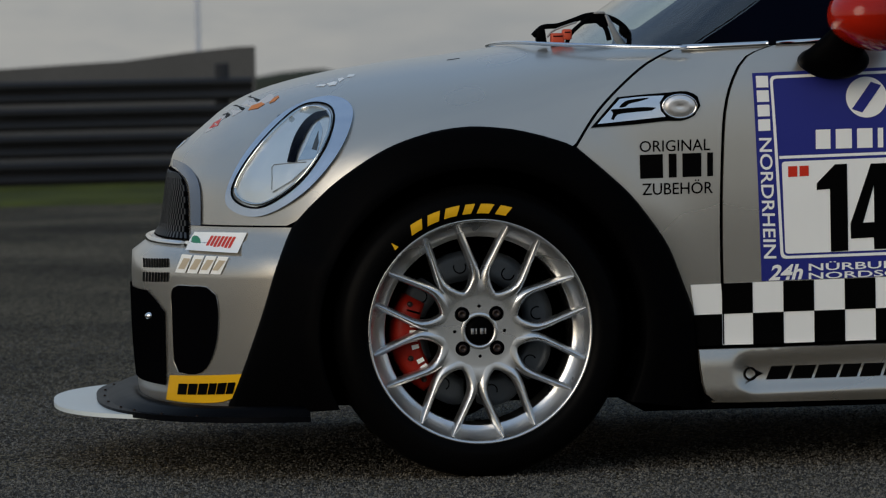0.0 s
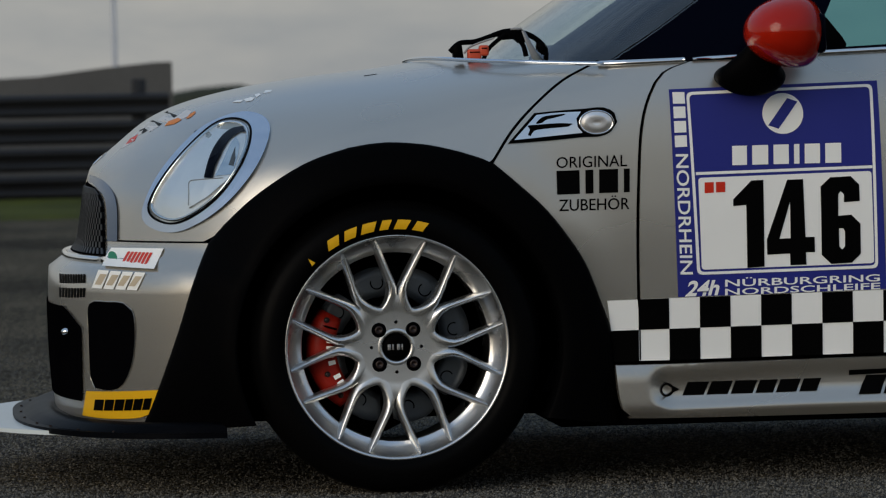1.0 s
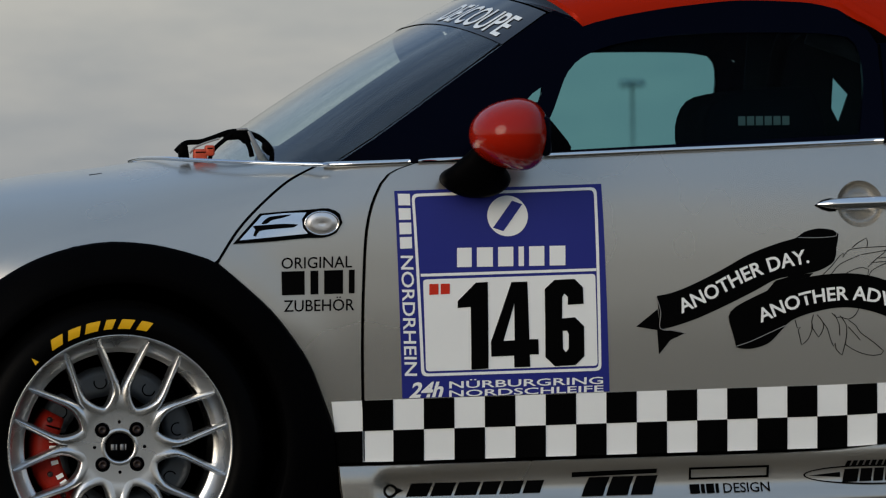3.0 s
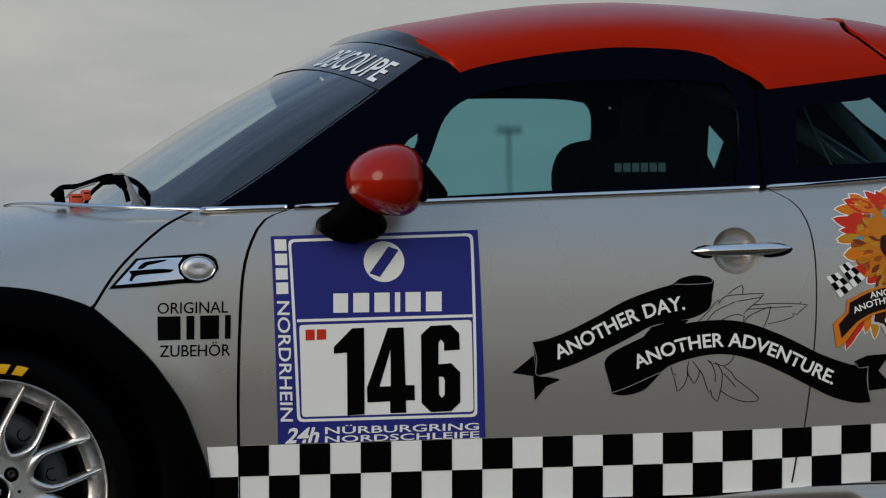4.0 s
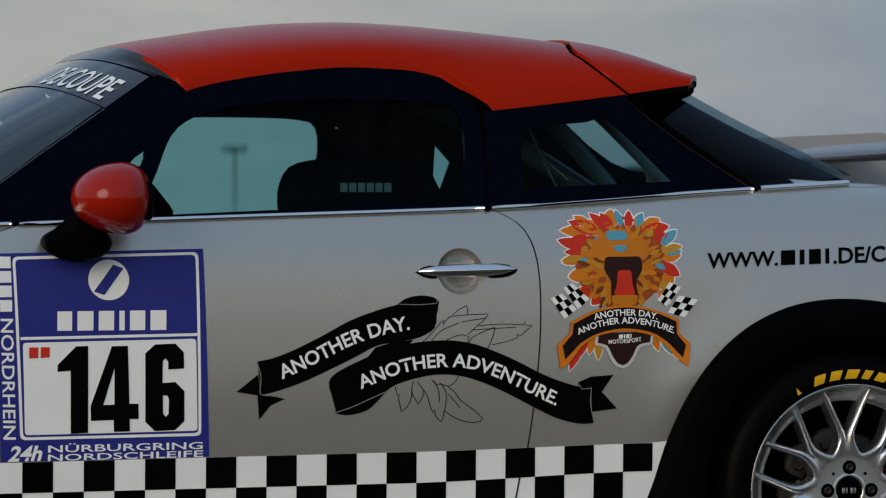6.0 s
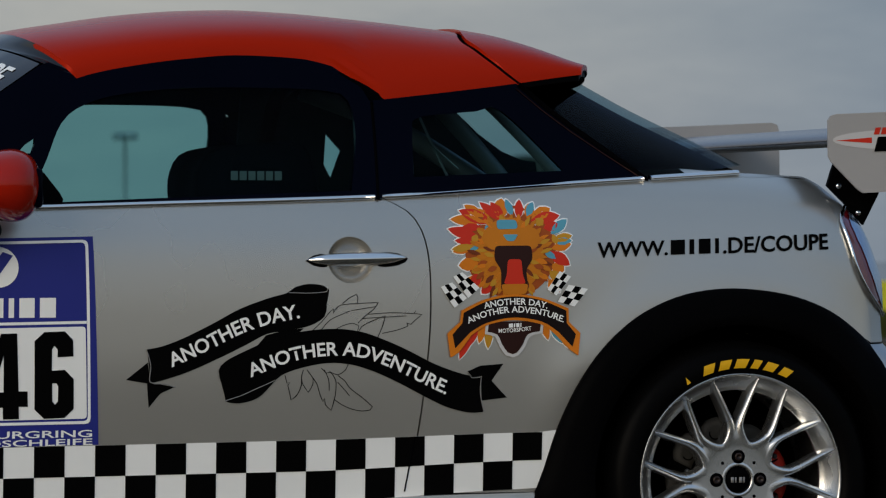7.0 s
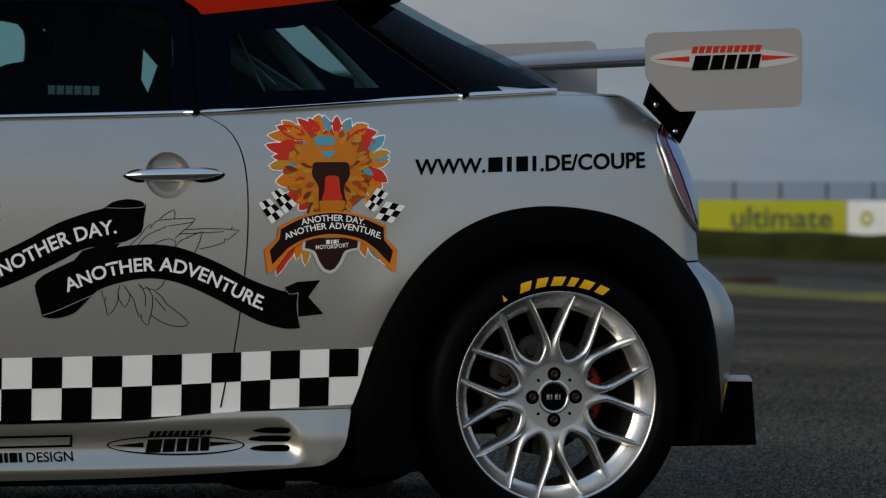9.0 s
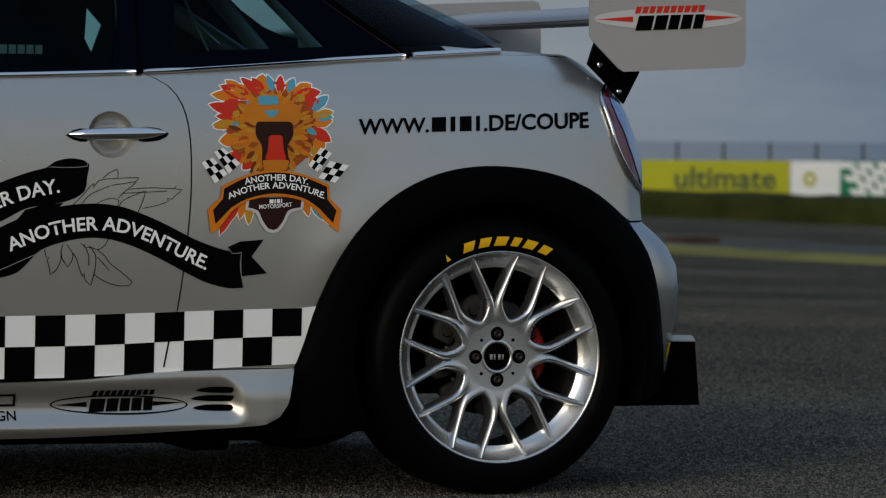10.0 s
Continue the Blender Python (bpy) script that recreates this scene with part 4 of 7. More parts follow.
        bmesh.ops.recalc_face_normals(bm, faces=bm.faces)
        part("spoke", bm, ALLOY, ob)
    bm = bmesh.new()
    lathe(bm, [(0.0, 0.012), (0.0288, 0.012), (0.0292, 0.003), (0.031, 0.0), (0.034, -0.0002), (0.037, 0.0002), (0.040, 0.0014), (0.044, 0.0024), (0.058, 0.0040), (0.070, 0.0058), (0.0765, 0.0072), (0.079, 0.009), (0.081, 0.012), (0.082, 0.03), (0.082, 0.06), (0.0, 0.06)], 0, 0, 64)
    part("hub", bm, ALLOY, ob, "silver hub with wheel bolts")
    bm = bmesh.new()
    lathe(bm, [(0.0, -0.004), (0.019, -0.0036), (0.0248, -0.0015), (0.0272, 0.005), (0.0288, 0.0065)], 0, 0, 40)
    part("hub_cap", bm, BLACK_TRIM, ob, "black round hub cap")
    for k in range(4):
        bm = bmesh.new()
        x0 = -0.0185 + 0.0096 * k
        box(bm, (x0, -0.0048, -0.006), (x0 + (0.0068 if k in (0, 2) else 0.003), -0.0036, 0.006))
        part("cap_bar", bm, GREY_VINYL, ob, "pale lettering bar")
    for k in range(4):
        a = radians(lug_angle + 90 * k)
        x, z = 0.0505 * math.cos(a), 0.0505 * math.sin(a)
        bm = bmesh.new()
        lathe(bm, [(0.0, -0.0005), (0.012, -0.0008), (0.0148, -0.0012), (0.0158, 0.0015)], x, z, 24)
        part("bolt_pit", bm, BLACK_MATT, ob, "dark bolt recess")
        bm = bmesh.new()
        lathe(bm, [(0.0, -0.0022), (0.0042, -0.0022), (0.0045, -0.0042), (0.0075, -0.0042), (0.0088, -0.0025), (0.009, 0.001)], x, z, 14)
        part("wheel_bolt", bm, BOLT, ob, "dark brown wheel bolt")
        a += math.pi / 4
        x, z = 0.052 * math.cos(a), 0.052 * math.sin(a)
        bm = bmesh.new()
        lathe(bm, [(0.0, -0.0008), (0.0034, -0.0008), (0.0038, 0.004)], x, z, 12)
        part("dimple", bm, BLACK_MATT, ob)
    # brake disc and caliper
    rd = 0.168 if front else 0.135
    bm = bmesh.new()
    lathe(bm, [(0.0, 0.062), (0.075, 0.062), (0.08, 0.082), (0.081, 0.098), (rd - 0.004, 0.098), (rd - 0.003, 0.112), (0.0, 0.112)], 0, 0, 64)
    part("brake_disc", bm, BLACK_TRIM, ob, "dark brake disc carrier")
    for k in range(8):
        mid = radians(45 * k + 13)
        bm, rows = bmesh.new(), []
        for t in np.linspace(-1, 1, 9):
            ri, ro = rd - 0.066 + 0.006 * abs(t), rd - 0.012 * abs(t) ** 3
            a = mid + radians(17.5) * t
            skew = 0.10 * (1 if front else -1)
            rows.append([((r) * math.cos(a + skew * (r - ri) / 0.06), y, r * math.sin(a + skew * (r - ri) / 0.06)) for r, y in ((ri, 0.1), (ri + 0.001, 0.0885), (ri + 0.02, 0.088), (ro - 0.02, 0.088), (ro - 0.001, 0.0885), (ro, 0.1))])
        vs = grid_faces(bm, rows)
        bm.faces.new(vs[0])
        bm.faces.new(vs[-1][::-1])
        bmesh.ops.recalc_face_normals(bm, faces=bm.faces)
        part("disc_segment", bm, STEEL if front else DARK_STEEL, ob, "grey grooved brake disc segment")
        bm = bmesh.new()
        path = [(rd - 0.034 + 0.013 * math.cos(q), 0.0872, 0.013 * math.sin(q)) for q in np.linspace(radians(60), radians(290), 11)]
        path = [(x * math.cos(mid) - z * math.sin(mid), y, x * math.sin(mid) + z * math.cos(mid)) for x, y, z in path]
        tube(bm, path, 0.0014, 6)
        part("disc_groove", bm, BLACK_MATT, ob)
        q = mid + radians(22.5)
        bm = bmesh.new()
        lathe(bm, [(0, 0.074), (0.005, 0.074), (0.0065, 0.083)], 0.091 * math.cos(q), 0.091 * math.sin(q), 10)
        part("disc_rivet", bm, STEEL, ob)
    a0 = radians(caliper_angle)
    span = radians(38 if front else 29)
    bm, rows = bmesh.new(), []
    for t in np.linspace(-1, 1, 15):
        a = a0 + span * t
        ri, ro = (0.122, 0.182 - 0.012 * t * t) if front else (0.081, 0.137 - 0.008 * t * t)
        e = 0.012 if abs(t) > 0.95 else 0.0
        prof = [(ri, 0.085), (ri, 0.055 + e), (ri + 0.008, 0.045 + e), ((ri + ro) / 2, 0.040 + e), (ro - 0.01, 0.045 + e), (ro, 0.06 + e), (ro, 0.14), (ri, 0.14)]
        rows.append([(r * math.cos(a), y, r * math.sin(a)) for r, y in prof])
    vs = grid_faces(bm, rows, closed=True)
    bm.faces.new(vs[0])
    bm.faces.new(vs[-1][::-1])
    bmesh.ops.recalc_face_normals(bm, faces=bm.faces)
    part("brake_caliper", bm, CAL_RED, ob, "red brake caliper")
    for t in (-0.72, -0.05, 0.66):
        a, bm = a0 + span * t, bmesh.new()
        tube(bm, [(r * math.cos(a), y, r * math.sin(a)) for r, y in ((ri + 0.004, 0.0445), ((ri + ro) / 2, 0.0388), (ro - 0.012, 0.0455))], 0.0022, 6)
        part("caliper_joint", bm, BLACK_MATT, ob)
    for t in (-0.85, 0.3, 0.82):
        a, bm, r = a0 + span * t, bmesh.new(), (ri + ro) / 2 + 0.006
        lathe(bm, [(0.0, 0.036), (0.0045, 0.036), (0.0062, 0.04), (0.0064, 0.05)], r * math.cos(a), r * math.sin(a), 12)
        part("caliper_bolt", bm, BOLT, ob)
    if front:
        for k in range(7):
            if k == 2:
                continue
            t0 = 0.55 - 0.17 * k
            bm = bmesh.new()
            vs = []
            for t, r in ((t0, 0.128), (t0 + 0.1, 0.128), (t0 + 0.1, 0.143), (t0, 0.143)):
                a = a0 + span * t
                vs.append(bm.verts.new((r * math.cos(a), 0.0375, r * math.sin(a))))
            bm.faces.new(vs)
            bmesh.ops.recalc_face_normals(bm, faces=bm.faces)
            part("caliper_bar", bm, WHITE, ob, "white lettering bar")
    return ob


for hx, angles in ((-0.0055, (87.6, 45, 190, True)), (BASE, (93.0, 90, 2, False))):
    w = wheel(*angles)
    w.matrix_basis = pose(hx, 0, HUB)
    far = copy_thing(w, pose(hx, 2 * YC, HUB, 0, 0, 180))
    w.parent = far.parent = car


# ---------------------------------------------------------------- front details


def loop(points, step=0.012, closed=True, corners=()):
    return [tuple(p)[:2] for p in smoothed([(*p, 0) for p in points], step, closed, corners)]


def ccw(lp):
    area = sum(a[0] * b[1] - b[0] * a[1] for a, b in zip(lp, list(lp[1:]) + [lp[0]]))
    return list(lp) if area > 0 else list(lp)[::-1]


def on(surf, lp, off):
    return [Vector((x, surf(x, z) - off, z)) for x, z in lp]


MESH_BLACK = material("grille_plastic", (0.005, 0.005, 0.006), 0.35, var=0.2, spec=0.12)
BAND_CHROME = material("dark_band_chrome", (0.10, 0.145, 0.23), 0.2, 0.9, var=0.05)
LAMP_BLUE = material("lamp_chrome", (0.55, 0.62, 0.72), 0.16, 0.9, var=0.05)
LAMP_IN = material("lamp_reflector", (0.88, 0.87, 0.86), 0.30, 0.85, var=0.06, scale=60, bump=0.6, bump_scale=9)
HEAD = [(-0.516, 0.591), (-0.493, 0.556), (-0.437, 0.554), (-0.357, 0.603), (-0.286, 0.684), (-0.249, 0.766), (-0.273, 0.798), (-0.33, 0.793), (-0.403, 0.755), (-0.477, 0.675)]
LENS = [(-0.503, 0.602), (-0.482, 0.573), (-0.437, 0.573), (-0.368, 0.621), (-0.313, 0.694), (-0.288, 0.761), (-0.307, 0.785), (-0.355, 0.777), (-0.417, 0.728), (-0.473, 0.662)]


def headlight(side):
    fl = (lambda b: mirrored(b, YC)) if side else (lambda b: b)
    ring, lens = ccw(loop(HEAD, 0.006)), ccw(loop(LENS, 0.006))
    lamp = part("headlight", fl(conform(ring, flank, 0.009, 0.02, 0.016, holes=(lens,))), LAMP_BLUE, car, "large oval headlight in a chrome ring")
    cx, cz = -0.388, 0.675

    def shrink(lp, k):
        return [(cx + (x - cx) * k, cz + (z - cz) * k) for x, z in lp]

    part("reflector", fl(conform(lens, flank, 0.002, 0.02, 0.0)), LAMP_IN, lamp, "bright lamp reflector")
    bm = bmesh.new()
    tube(bm, [v for v in on(flank, lens + lens[:2], 0.0105)], 0.0024, 6, caps=False)
    part("seal", fl(bm), BLACK_TRIM, lamp, "black rubber seal")
    arc = ccw(loop([(-0.39, 0.664), (-0.38, 0.697), (-0.366, 0.726), (-0.345, 0.752), (-0.322, 0.767), (-0.303, 0.77), (-0.298, 0.758), (-0.309, 0.758), (-0.326, 0.749), (-0.342, 0.732), (-0.356, 0.708), (-0.368, 0.685), (-0.374, 0.662)], corners=(0, 12)))
    part("dark_shroud", fl(conform(arc, flank, 0.007, 0.012, 0.006)), BLACK_GLOSS, lamp, "dark curved shroud")
    box_lp = ccw(loop([(-0.421, 0.654), (-0.416, 0.659), (-0.35, 0.664), (-0.343, 0.661), (-0.384, 0.625), (-0.423, 0.601)], corners=(0, 1, 2, 3, 4, 5)))
    part("indicator_lens", fl(conform(box_lp, flank, 0.008, 0.012, 0.008)), LAMP_IN, lamp, "pale square indicator reflector")
    bm = bmesh.new()
    tube(bm, on(flank, [(-0.423, 0.606), (-0.4215, 0.63), (-0.4205, 0.653), (-0.416, 0.658), (-0.385, 0.661), (-0.352, 0.663)], 0.0085), 0.0012, 6)
    part("lens_edge", fl(bm), GREY_VINYL, lamp, "grey lens edge")
    inner = ccw(loop([(-0.368, 0.667), (-0.352, 0.695), (-0.335, 0.728), (-0.319, 0.748), (-0.314, 0.735), (-0.32, 0.706), (-0.334, 0.67)], corners=(0, 6)))
    part("projector", fl(conform(inner, flank, 0.004, 0.012, 0.003)), CHROME, lamp, "bright projector lens")
    sh = ccw(loop([(-0.339, 0.69), (-0.331, 0.71), (-0.323, 0.727), (-0.325, 0.705), (-0.33, 0.688)]))
    part("shade", fl(conform(sh, flank, 0.0055, 0.012, 0.002)), STEEL, lamp, "grey bulb shade")
    rim_lp = ccw([(cx + (x - cx) * 0.93, cz + (z - cz) * 0.93) for x, z in lens])
    bm = bmesh.new()
    tube(bm, on(flank, rim_lp + rim_lp[:2], 0.006), 0.0035, 6, caps=False)
    part("inner_rim", fl(bm), CHROME, lamp, "bright inner rim")

    def dome(x, z):
        k = max(0.0, 1 - (((x - cx) / 0.13) ** 2 + ((z - cz) / 0.13) ** 2))
        return flank(x, z) - 0.012 - 0.012 * k
    part("cover", fl(conform(lens, dome, 0.0, 0.015, 0.0)), GLASS, lamp, "clear domed lamp glass")


headlight(False)
headlight(True)


def nose_band(z_list, x_end, off, n=26):
    """Rows of the plan contour round the nose, pushed out by off."""
    rows = []
    for z in z_list:
        xe = x_end(z) if callable(x_end) else x_end
        pts = around_front(z, xe, n)
        out = []
        for i, p in enumerate(pts):
            a, b = Vector(pts[max(i - 1, 0)]), Vector(pts[min(i + 1, len(pts) - 1)])
            d = (b - a)
            nrm = Vector((d.y, -d.x, 0)).normalized()
            if nrm.x > 0.2 or (nrm.x > 0 and abs(nrm.y) < 0.5):
                nrm = -nrm
            out.append(Vector(p) + Vector((-abs(nrm.x), nrm.y if (p[1] < YC) == (nrm.y < 0) else -nrm.y, 0)) * off)
        rows.append(out)
    return rows


def grille_edge(z):
    """Where the grille ends under the band."""
    return curve_at([(0.49, -0.588), (0.597, -0.586), (0.6255, -0.590), (0.641, -0.6005), (0.652, -0.612)], z)


bm = bmesh.new()
grid_faces(bm, nose_band(np.linspace(0.497, 0.652, 15), grille_edge, 0.004), flip=True)
grille = part("grille", bm, BLACK_MATT, car, "black honeycomb radiator grille")
bm = bmesh.new()
band = nose_band(np.linspace(0.500, 0.650, 13), lambda z: grille_edge(z) - 0.002, 0.006, 36)
for r in range(12):
    for c in range(len(band[0]) - 1):
        if (r + c) % 2:
            continue
        a, b, cc, d = band[r][c], band[r][c + 1], band[r + 1][c + 1], band[r + 1][c]
        m = (a + b + cc + d) / 4
        vs = [bm.verts.new(m + (p - m) * 0.95) for p in (a, d, cc, b)]
        lo = [bm.verts.new(v.co + Vector((0.008, 0, 0))) for v in vs]
        bm.faces.new(vs)
        for k in range(4):
            bm.faces.new([vs[k], lo[k], lo[(k + 1) % 4], vs[(k + 1) % 4]])
part("mesh", bm, MESH_BLACK, grille, "black woven grille mesh", smooth=False)
FRAME = ccw(loop([(-0.6075, 0.6655), (-0.5886, 0.6575), (-0.5718, 0.636), (-0.5641, 0.604), (-0.566, 0.528), (-0.585, 0.528), (-0.5835, 0.597), (-0.5883, 0.6255), (-0.5998, 0.641), (-0.610, 0.649)], 0.01, corners=(0, 4, 5, 9)))
both_sides("grille_band", lambda: conform(FRAME, flank, 0.010, 0.008, 0.008), BAND_CHROME, grille, "broad bluish chrome grille band")


bm = bmesh.new()
tube(bm, nose_band([0.489], -0.590, 0.006)[0], 0.008, 8)
part("grille_bar", bm, CHROME, grille, "chrome strip under the grille")

# bonnet badge
badge_rows = [Vector((-0.585, YC + 0.05 * math.cos(a), 0.699 + 0.014 * math.sin(a))) for a in np.linspace(0, 2 * math.pi, 25)[:-1]]
bm = bmesh.new()
fr = [bm.verts.new(v + Vector((0.015 * (v.z - 0.699) / 0.014, 0, 0))) for v in badge_rows]
bk = [bm.verts.new(v.co + Vector((0.03, 0, -0.006))) for v in fr]
bm.faces.new(fr[::-1])
for k in range(24):
    bm.faces.new([fr[k], bk[k], bk[(k + 1) % 24], fr[(k + 1) % 24]])
part("bonnet_badge", bm, CHROME, car, "small chrome winged badge")

# air ducts
DUCT = [(-0.629, 0.397), (-0.591, 0.403), (-0.562, 0.402), (-0.545, 0.387), (-0.54, 0.353), (-0.544, 0.293), (-0.558, 0.245), (-0.575, 0.221), (-0.6, 0.214), (-0.621, 0.217), (-0.63, 0.239), (-0.632, 0.336)]
duct_lp = ccw(loop(DUCT))


def duct_mesh():
    return conform(duct_lp, flank, 0.004, 0.015, 0.0)


def lip_mesh():
    b = bmesh.new()
    tube(b, on(flank, duct_lp + duct_lp[:2], 0.0), 0.0016, 6, caps=False)
    return b


both_sides("air_duct", duct_mesh, BLACK_MATT, car, "dark air duct opening")
both_sides("duct_lip", lip_mesh, SILVER, car)
bm = bmesh.new()
grid_faces(bm, nose_band([0.185, 0.2, 0.25, 0.3, 0.345, 0.37, 0.387], lambda z: -0.644 if z < 0.35 else -0.644 - (z - 0.35) * 0.9, 0.004), flip=True)
intake = part("lower_intake", bm, BLACK_MATT, car, "dark lower front air intake")
bm = bmesh.new()
bmesh.ops.create_uvsphere(bm, u_segments=16, v_segments=10, radius=1.0)
for v in bm.verts:
    v.co = Vector((-0.672 + 0.015 * v.co.x, flank(-0.672, 0.332) - 0.004 + 0.01 * v.co.y, 0.332 + 0.009 * v.co.z))
part("fog_lamp", bm, CHROME, intake, "small oval lamp in the intake")

# splitter
SATIN_BLACK = material("satin_black", (0.002, 0.0024, 0.0034), 0.36, var=0.2, spec=0.022)


def splitter_outline(front, side_x, wide, n=40):
    pts = []
    for k in range(n + 1):
        a = math.pi / 2 * (1 - 2 * k / n)
        c, q = math.cos(a), math.sin(a)
        pts.append((side_x + (front - side_x) * abs(c) ** (2 / 2.3), YC - wide * math.copysign(abs(q) ** (2 / 2.6), q)))
    return pts


def slab(outline, z0, z1):
    bm = bmesh.new()
    lo, hi = [bm.verts.new((x, y, z0)) for x, y in outline], [bm.verts.new((x, y, z1)) for x, y in outline]
    bm.faces.new(hi)
    bm.faces.new(lo[::-1])
    n = len(outline)
    for k in range(n):
        bm.faces.new([lo[k], lo[(k + 1) % n], hi[(k + 1) % n], hi[k]])
    bmesh.ops.recalc_face_normals(bm, faces=bm.faces)
    return bm


splitter = part("splitter", slab(splitter_outline(-0.886, -0.42, 0.62), 0.122, 0.131), SPLIT_WHITE, car, "pale front splitter plate", smooth=False)
part("splitter_base", slab(splitter_outline(-0.79, -0.36, 0.80), 0.125, 0.137), SATIN_BLACK, splitter, "black splitter base", smooth=False)
bm, rows = bmesh.new(), []
for k, p in enumerate(splitter_outline(-0.765, -0.36, 0.795)):
    q = splitter_outline(-0.715, -0.36, 0.785)[k]
    rows.append([(p[0], p[1], 0.137), ((p[0] * 0.6 + q[0] * 0.4), (p[1] * 0.6 + q[1] * 0.4), 0.149), (q[0], q[1], 0.158), (q[0] + 0.03, q[1], 0.15)])
grid_faces(bm, rows, flip=True)
part("splitter_skirt", bm, SATIN_BLACK, splitter, "black rounded bumper foot")
for yy in (0.12, 0.2, 0.32, 0.46, 0.62, 0.8, 1.0, 1.16, 1.3, 1.42):
    k = min(range(41), key=lambda i: abs(splitter_outline(-0.772, -0.36, 0.79)[i][1] - yy))
    x, y = splitter_outline(-0.778, -0.36, 0.792)[k]
    bm = bmesh.new()
    tube(bm, [(x + 0.006, y, 0.136), (x + 0.006, y, 0.140)], [0.0035, 0.003], 8)
    part("splitter_bolt", bm, BOLT, splitter)

# ---------------------------------------------------------------- sides


def skirt_y(x, z):
    """The side skirt with its long soft recess."""
    zz = z + 0.012 * step01(0.9, 0.5, x) - 0.008 * step01(1.4, 1.8, x)
    qx, qz = abs(x + 0.25 * (z - 0.21) - 1.2) - 0.635, abs(zz - 0.209) - 0.004
    inside = 0.05 - math.hypot(max(qx, 0.0), max(qz, 0.0)) - min(max(qx, qz), 0.0)
    y = -0.006 - 0.014 * step01(0.29, 0.22, z) + 0.02 * step01(0.165, 0.135, z)
    return y + 0.024 * step01(0.0, 0.044, inside) + 0.012 * step01(1.93, 2.0, x)


SKIRT = [(0.452, 0.254), (0.455, 0.21), (0.465, 0.162), (0.485, 0.146), (0.53, 0.141), (1.0, 0.139), (1.466, 0.142), (1.8, 0.156), (1.925, 0.1645), (1.957, 0.180), (1.977, 0.206), (1.996, 0.284),
         (1.7, 0.279), (1.466, 0.262), (1.0, 0.257), (0.6, 0.254)]
both_sides("side_skirt", lambda: conform(ccw(loop(SKIRT, 0.02, corners=(0, 11))), skirt_y, 0.0, 0.009, 0.03), SILVER, car, "silver side skirt with a soft recess")


for k, (x0, z) in enumerate(((1.772, 0.239), (1.762, 0.221), (1.766, 0.201))):
    slot = ccw(loop([(x0, z), (x0 + 0.03, z + 0.007), (1.852 + 0.004 * (k == 1), z + 0.006), (1.855, z), (1.85, z - 0.006), (x0 + 0.03, z - 0.005)]))
    both_sides("skirt_vent", lambda: conform(slot, skirt_y, 0.002, 0.0, 0.003), BLACK_MATT, car, "dark slot in the skirt")
both_sides("underfloor_edge", lambda: conform([(0.42, 0.127), (2.1, 0.127), (2.1, 0.2), (0.42, 0.2)], lambda x, z: 0.035, 0.0, 0.0, 0.02), BLACK_MATT, car)

# window-line trim
BELT = [(0.449, 0.879), (0.622, 0.884), (1.15, 0.901), (1.655, 0.918), (1.9, 0.934), (2.1, 0.949), (2.285, 0.961), (2.40, 0.968), (2.53, 0.976)]


for x0, x1 in ((0.44, 0.618), (0.634, 1.648), (1.664, 2.283), (2.30, 2.53)):
    def safe(x0=x0, x1=x1):
        b, rows = bmesh.new(), []
        for x in np.linspace(x0, x1, 24):
            z = curve_at(BELT, x)
            y = min(flank(x, z), cabin(x, z) + 0.01)
            rows.append([(x, y + 0.012, z + 0.0115), (x, y - 0.003, z + 0.0105), (x, y - 0.0075, z + 0.007), (x, y - 0.007, z + 0.001), (x, y - 0.002, z - 0.001), (x, y + 0.014, z - 0.0015)])
        vs = grid_faces(b, rows)
        b.faces.new(vs[0])
        b.faces.new(vs[-1][::-1])
        return b
    both_sides("belt_trim", safe, CHROME, car, "bright metal trim strip under the windows")

# dark seams along the rear hatch and across the trim
def seam(path, r, mat, label=""):
    def make():
        b = bmesh.new()
        tube(b, path, r, 6)
        return b
    both_sides("seam", make, mat, car, label)


seam(on(cabin, [(2.008, 1.172), (2.066, 1.122), (2.128, 1.076), (2.21, 1.02), (2.295, 0.962)], 0.001), 0.006, BLACK_MATT)
seam(on(cabin, [(2.0, 1.163), (2.058, 1.114), (2.12, 1.068), (2.2, 1.016), (2.275, 0.970)], 0.002), 0.0011, BROWN, "thin dark bronze edge line")
seam(on(cabin, [(1.655, 0.918), (1.658, 0.97), (1.662, 1.05), (1.664, 1.13)], 0.0005), 0.003, BLACK_MATT)

# door handle in its dish


def dish_mesh():
    b = bmesh.new()
    yb = flank(1.584, 0.787)
    rows = []
    for r, d in ((1.02, 0.0005), (0.97, 0.004), (0.9, 0.011), (0.75, 0.019), (0.5, 0.024), (0.25, 0.0255), (0.02, 0.026)):
        rows.append([(1.584 + 0.051 * r * math.cos(a), flank(1.584 + 0.051 * r * math.cos(a), 0.787 + 0.05 * r * math.sin(a)) + d, 0.787 + 0.05 * r * math.sin(a)) for a in np.linspace(0, 2 * math.pi, 41)])
    grid_faces(b, rows, flip=False)
    bmesh.ops.remove_doubles(b, verts=b.verts, dist=1e-6)
    bmesh.ops.recalc_face_normals(b, faces=b.faces)
    return b


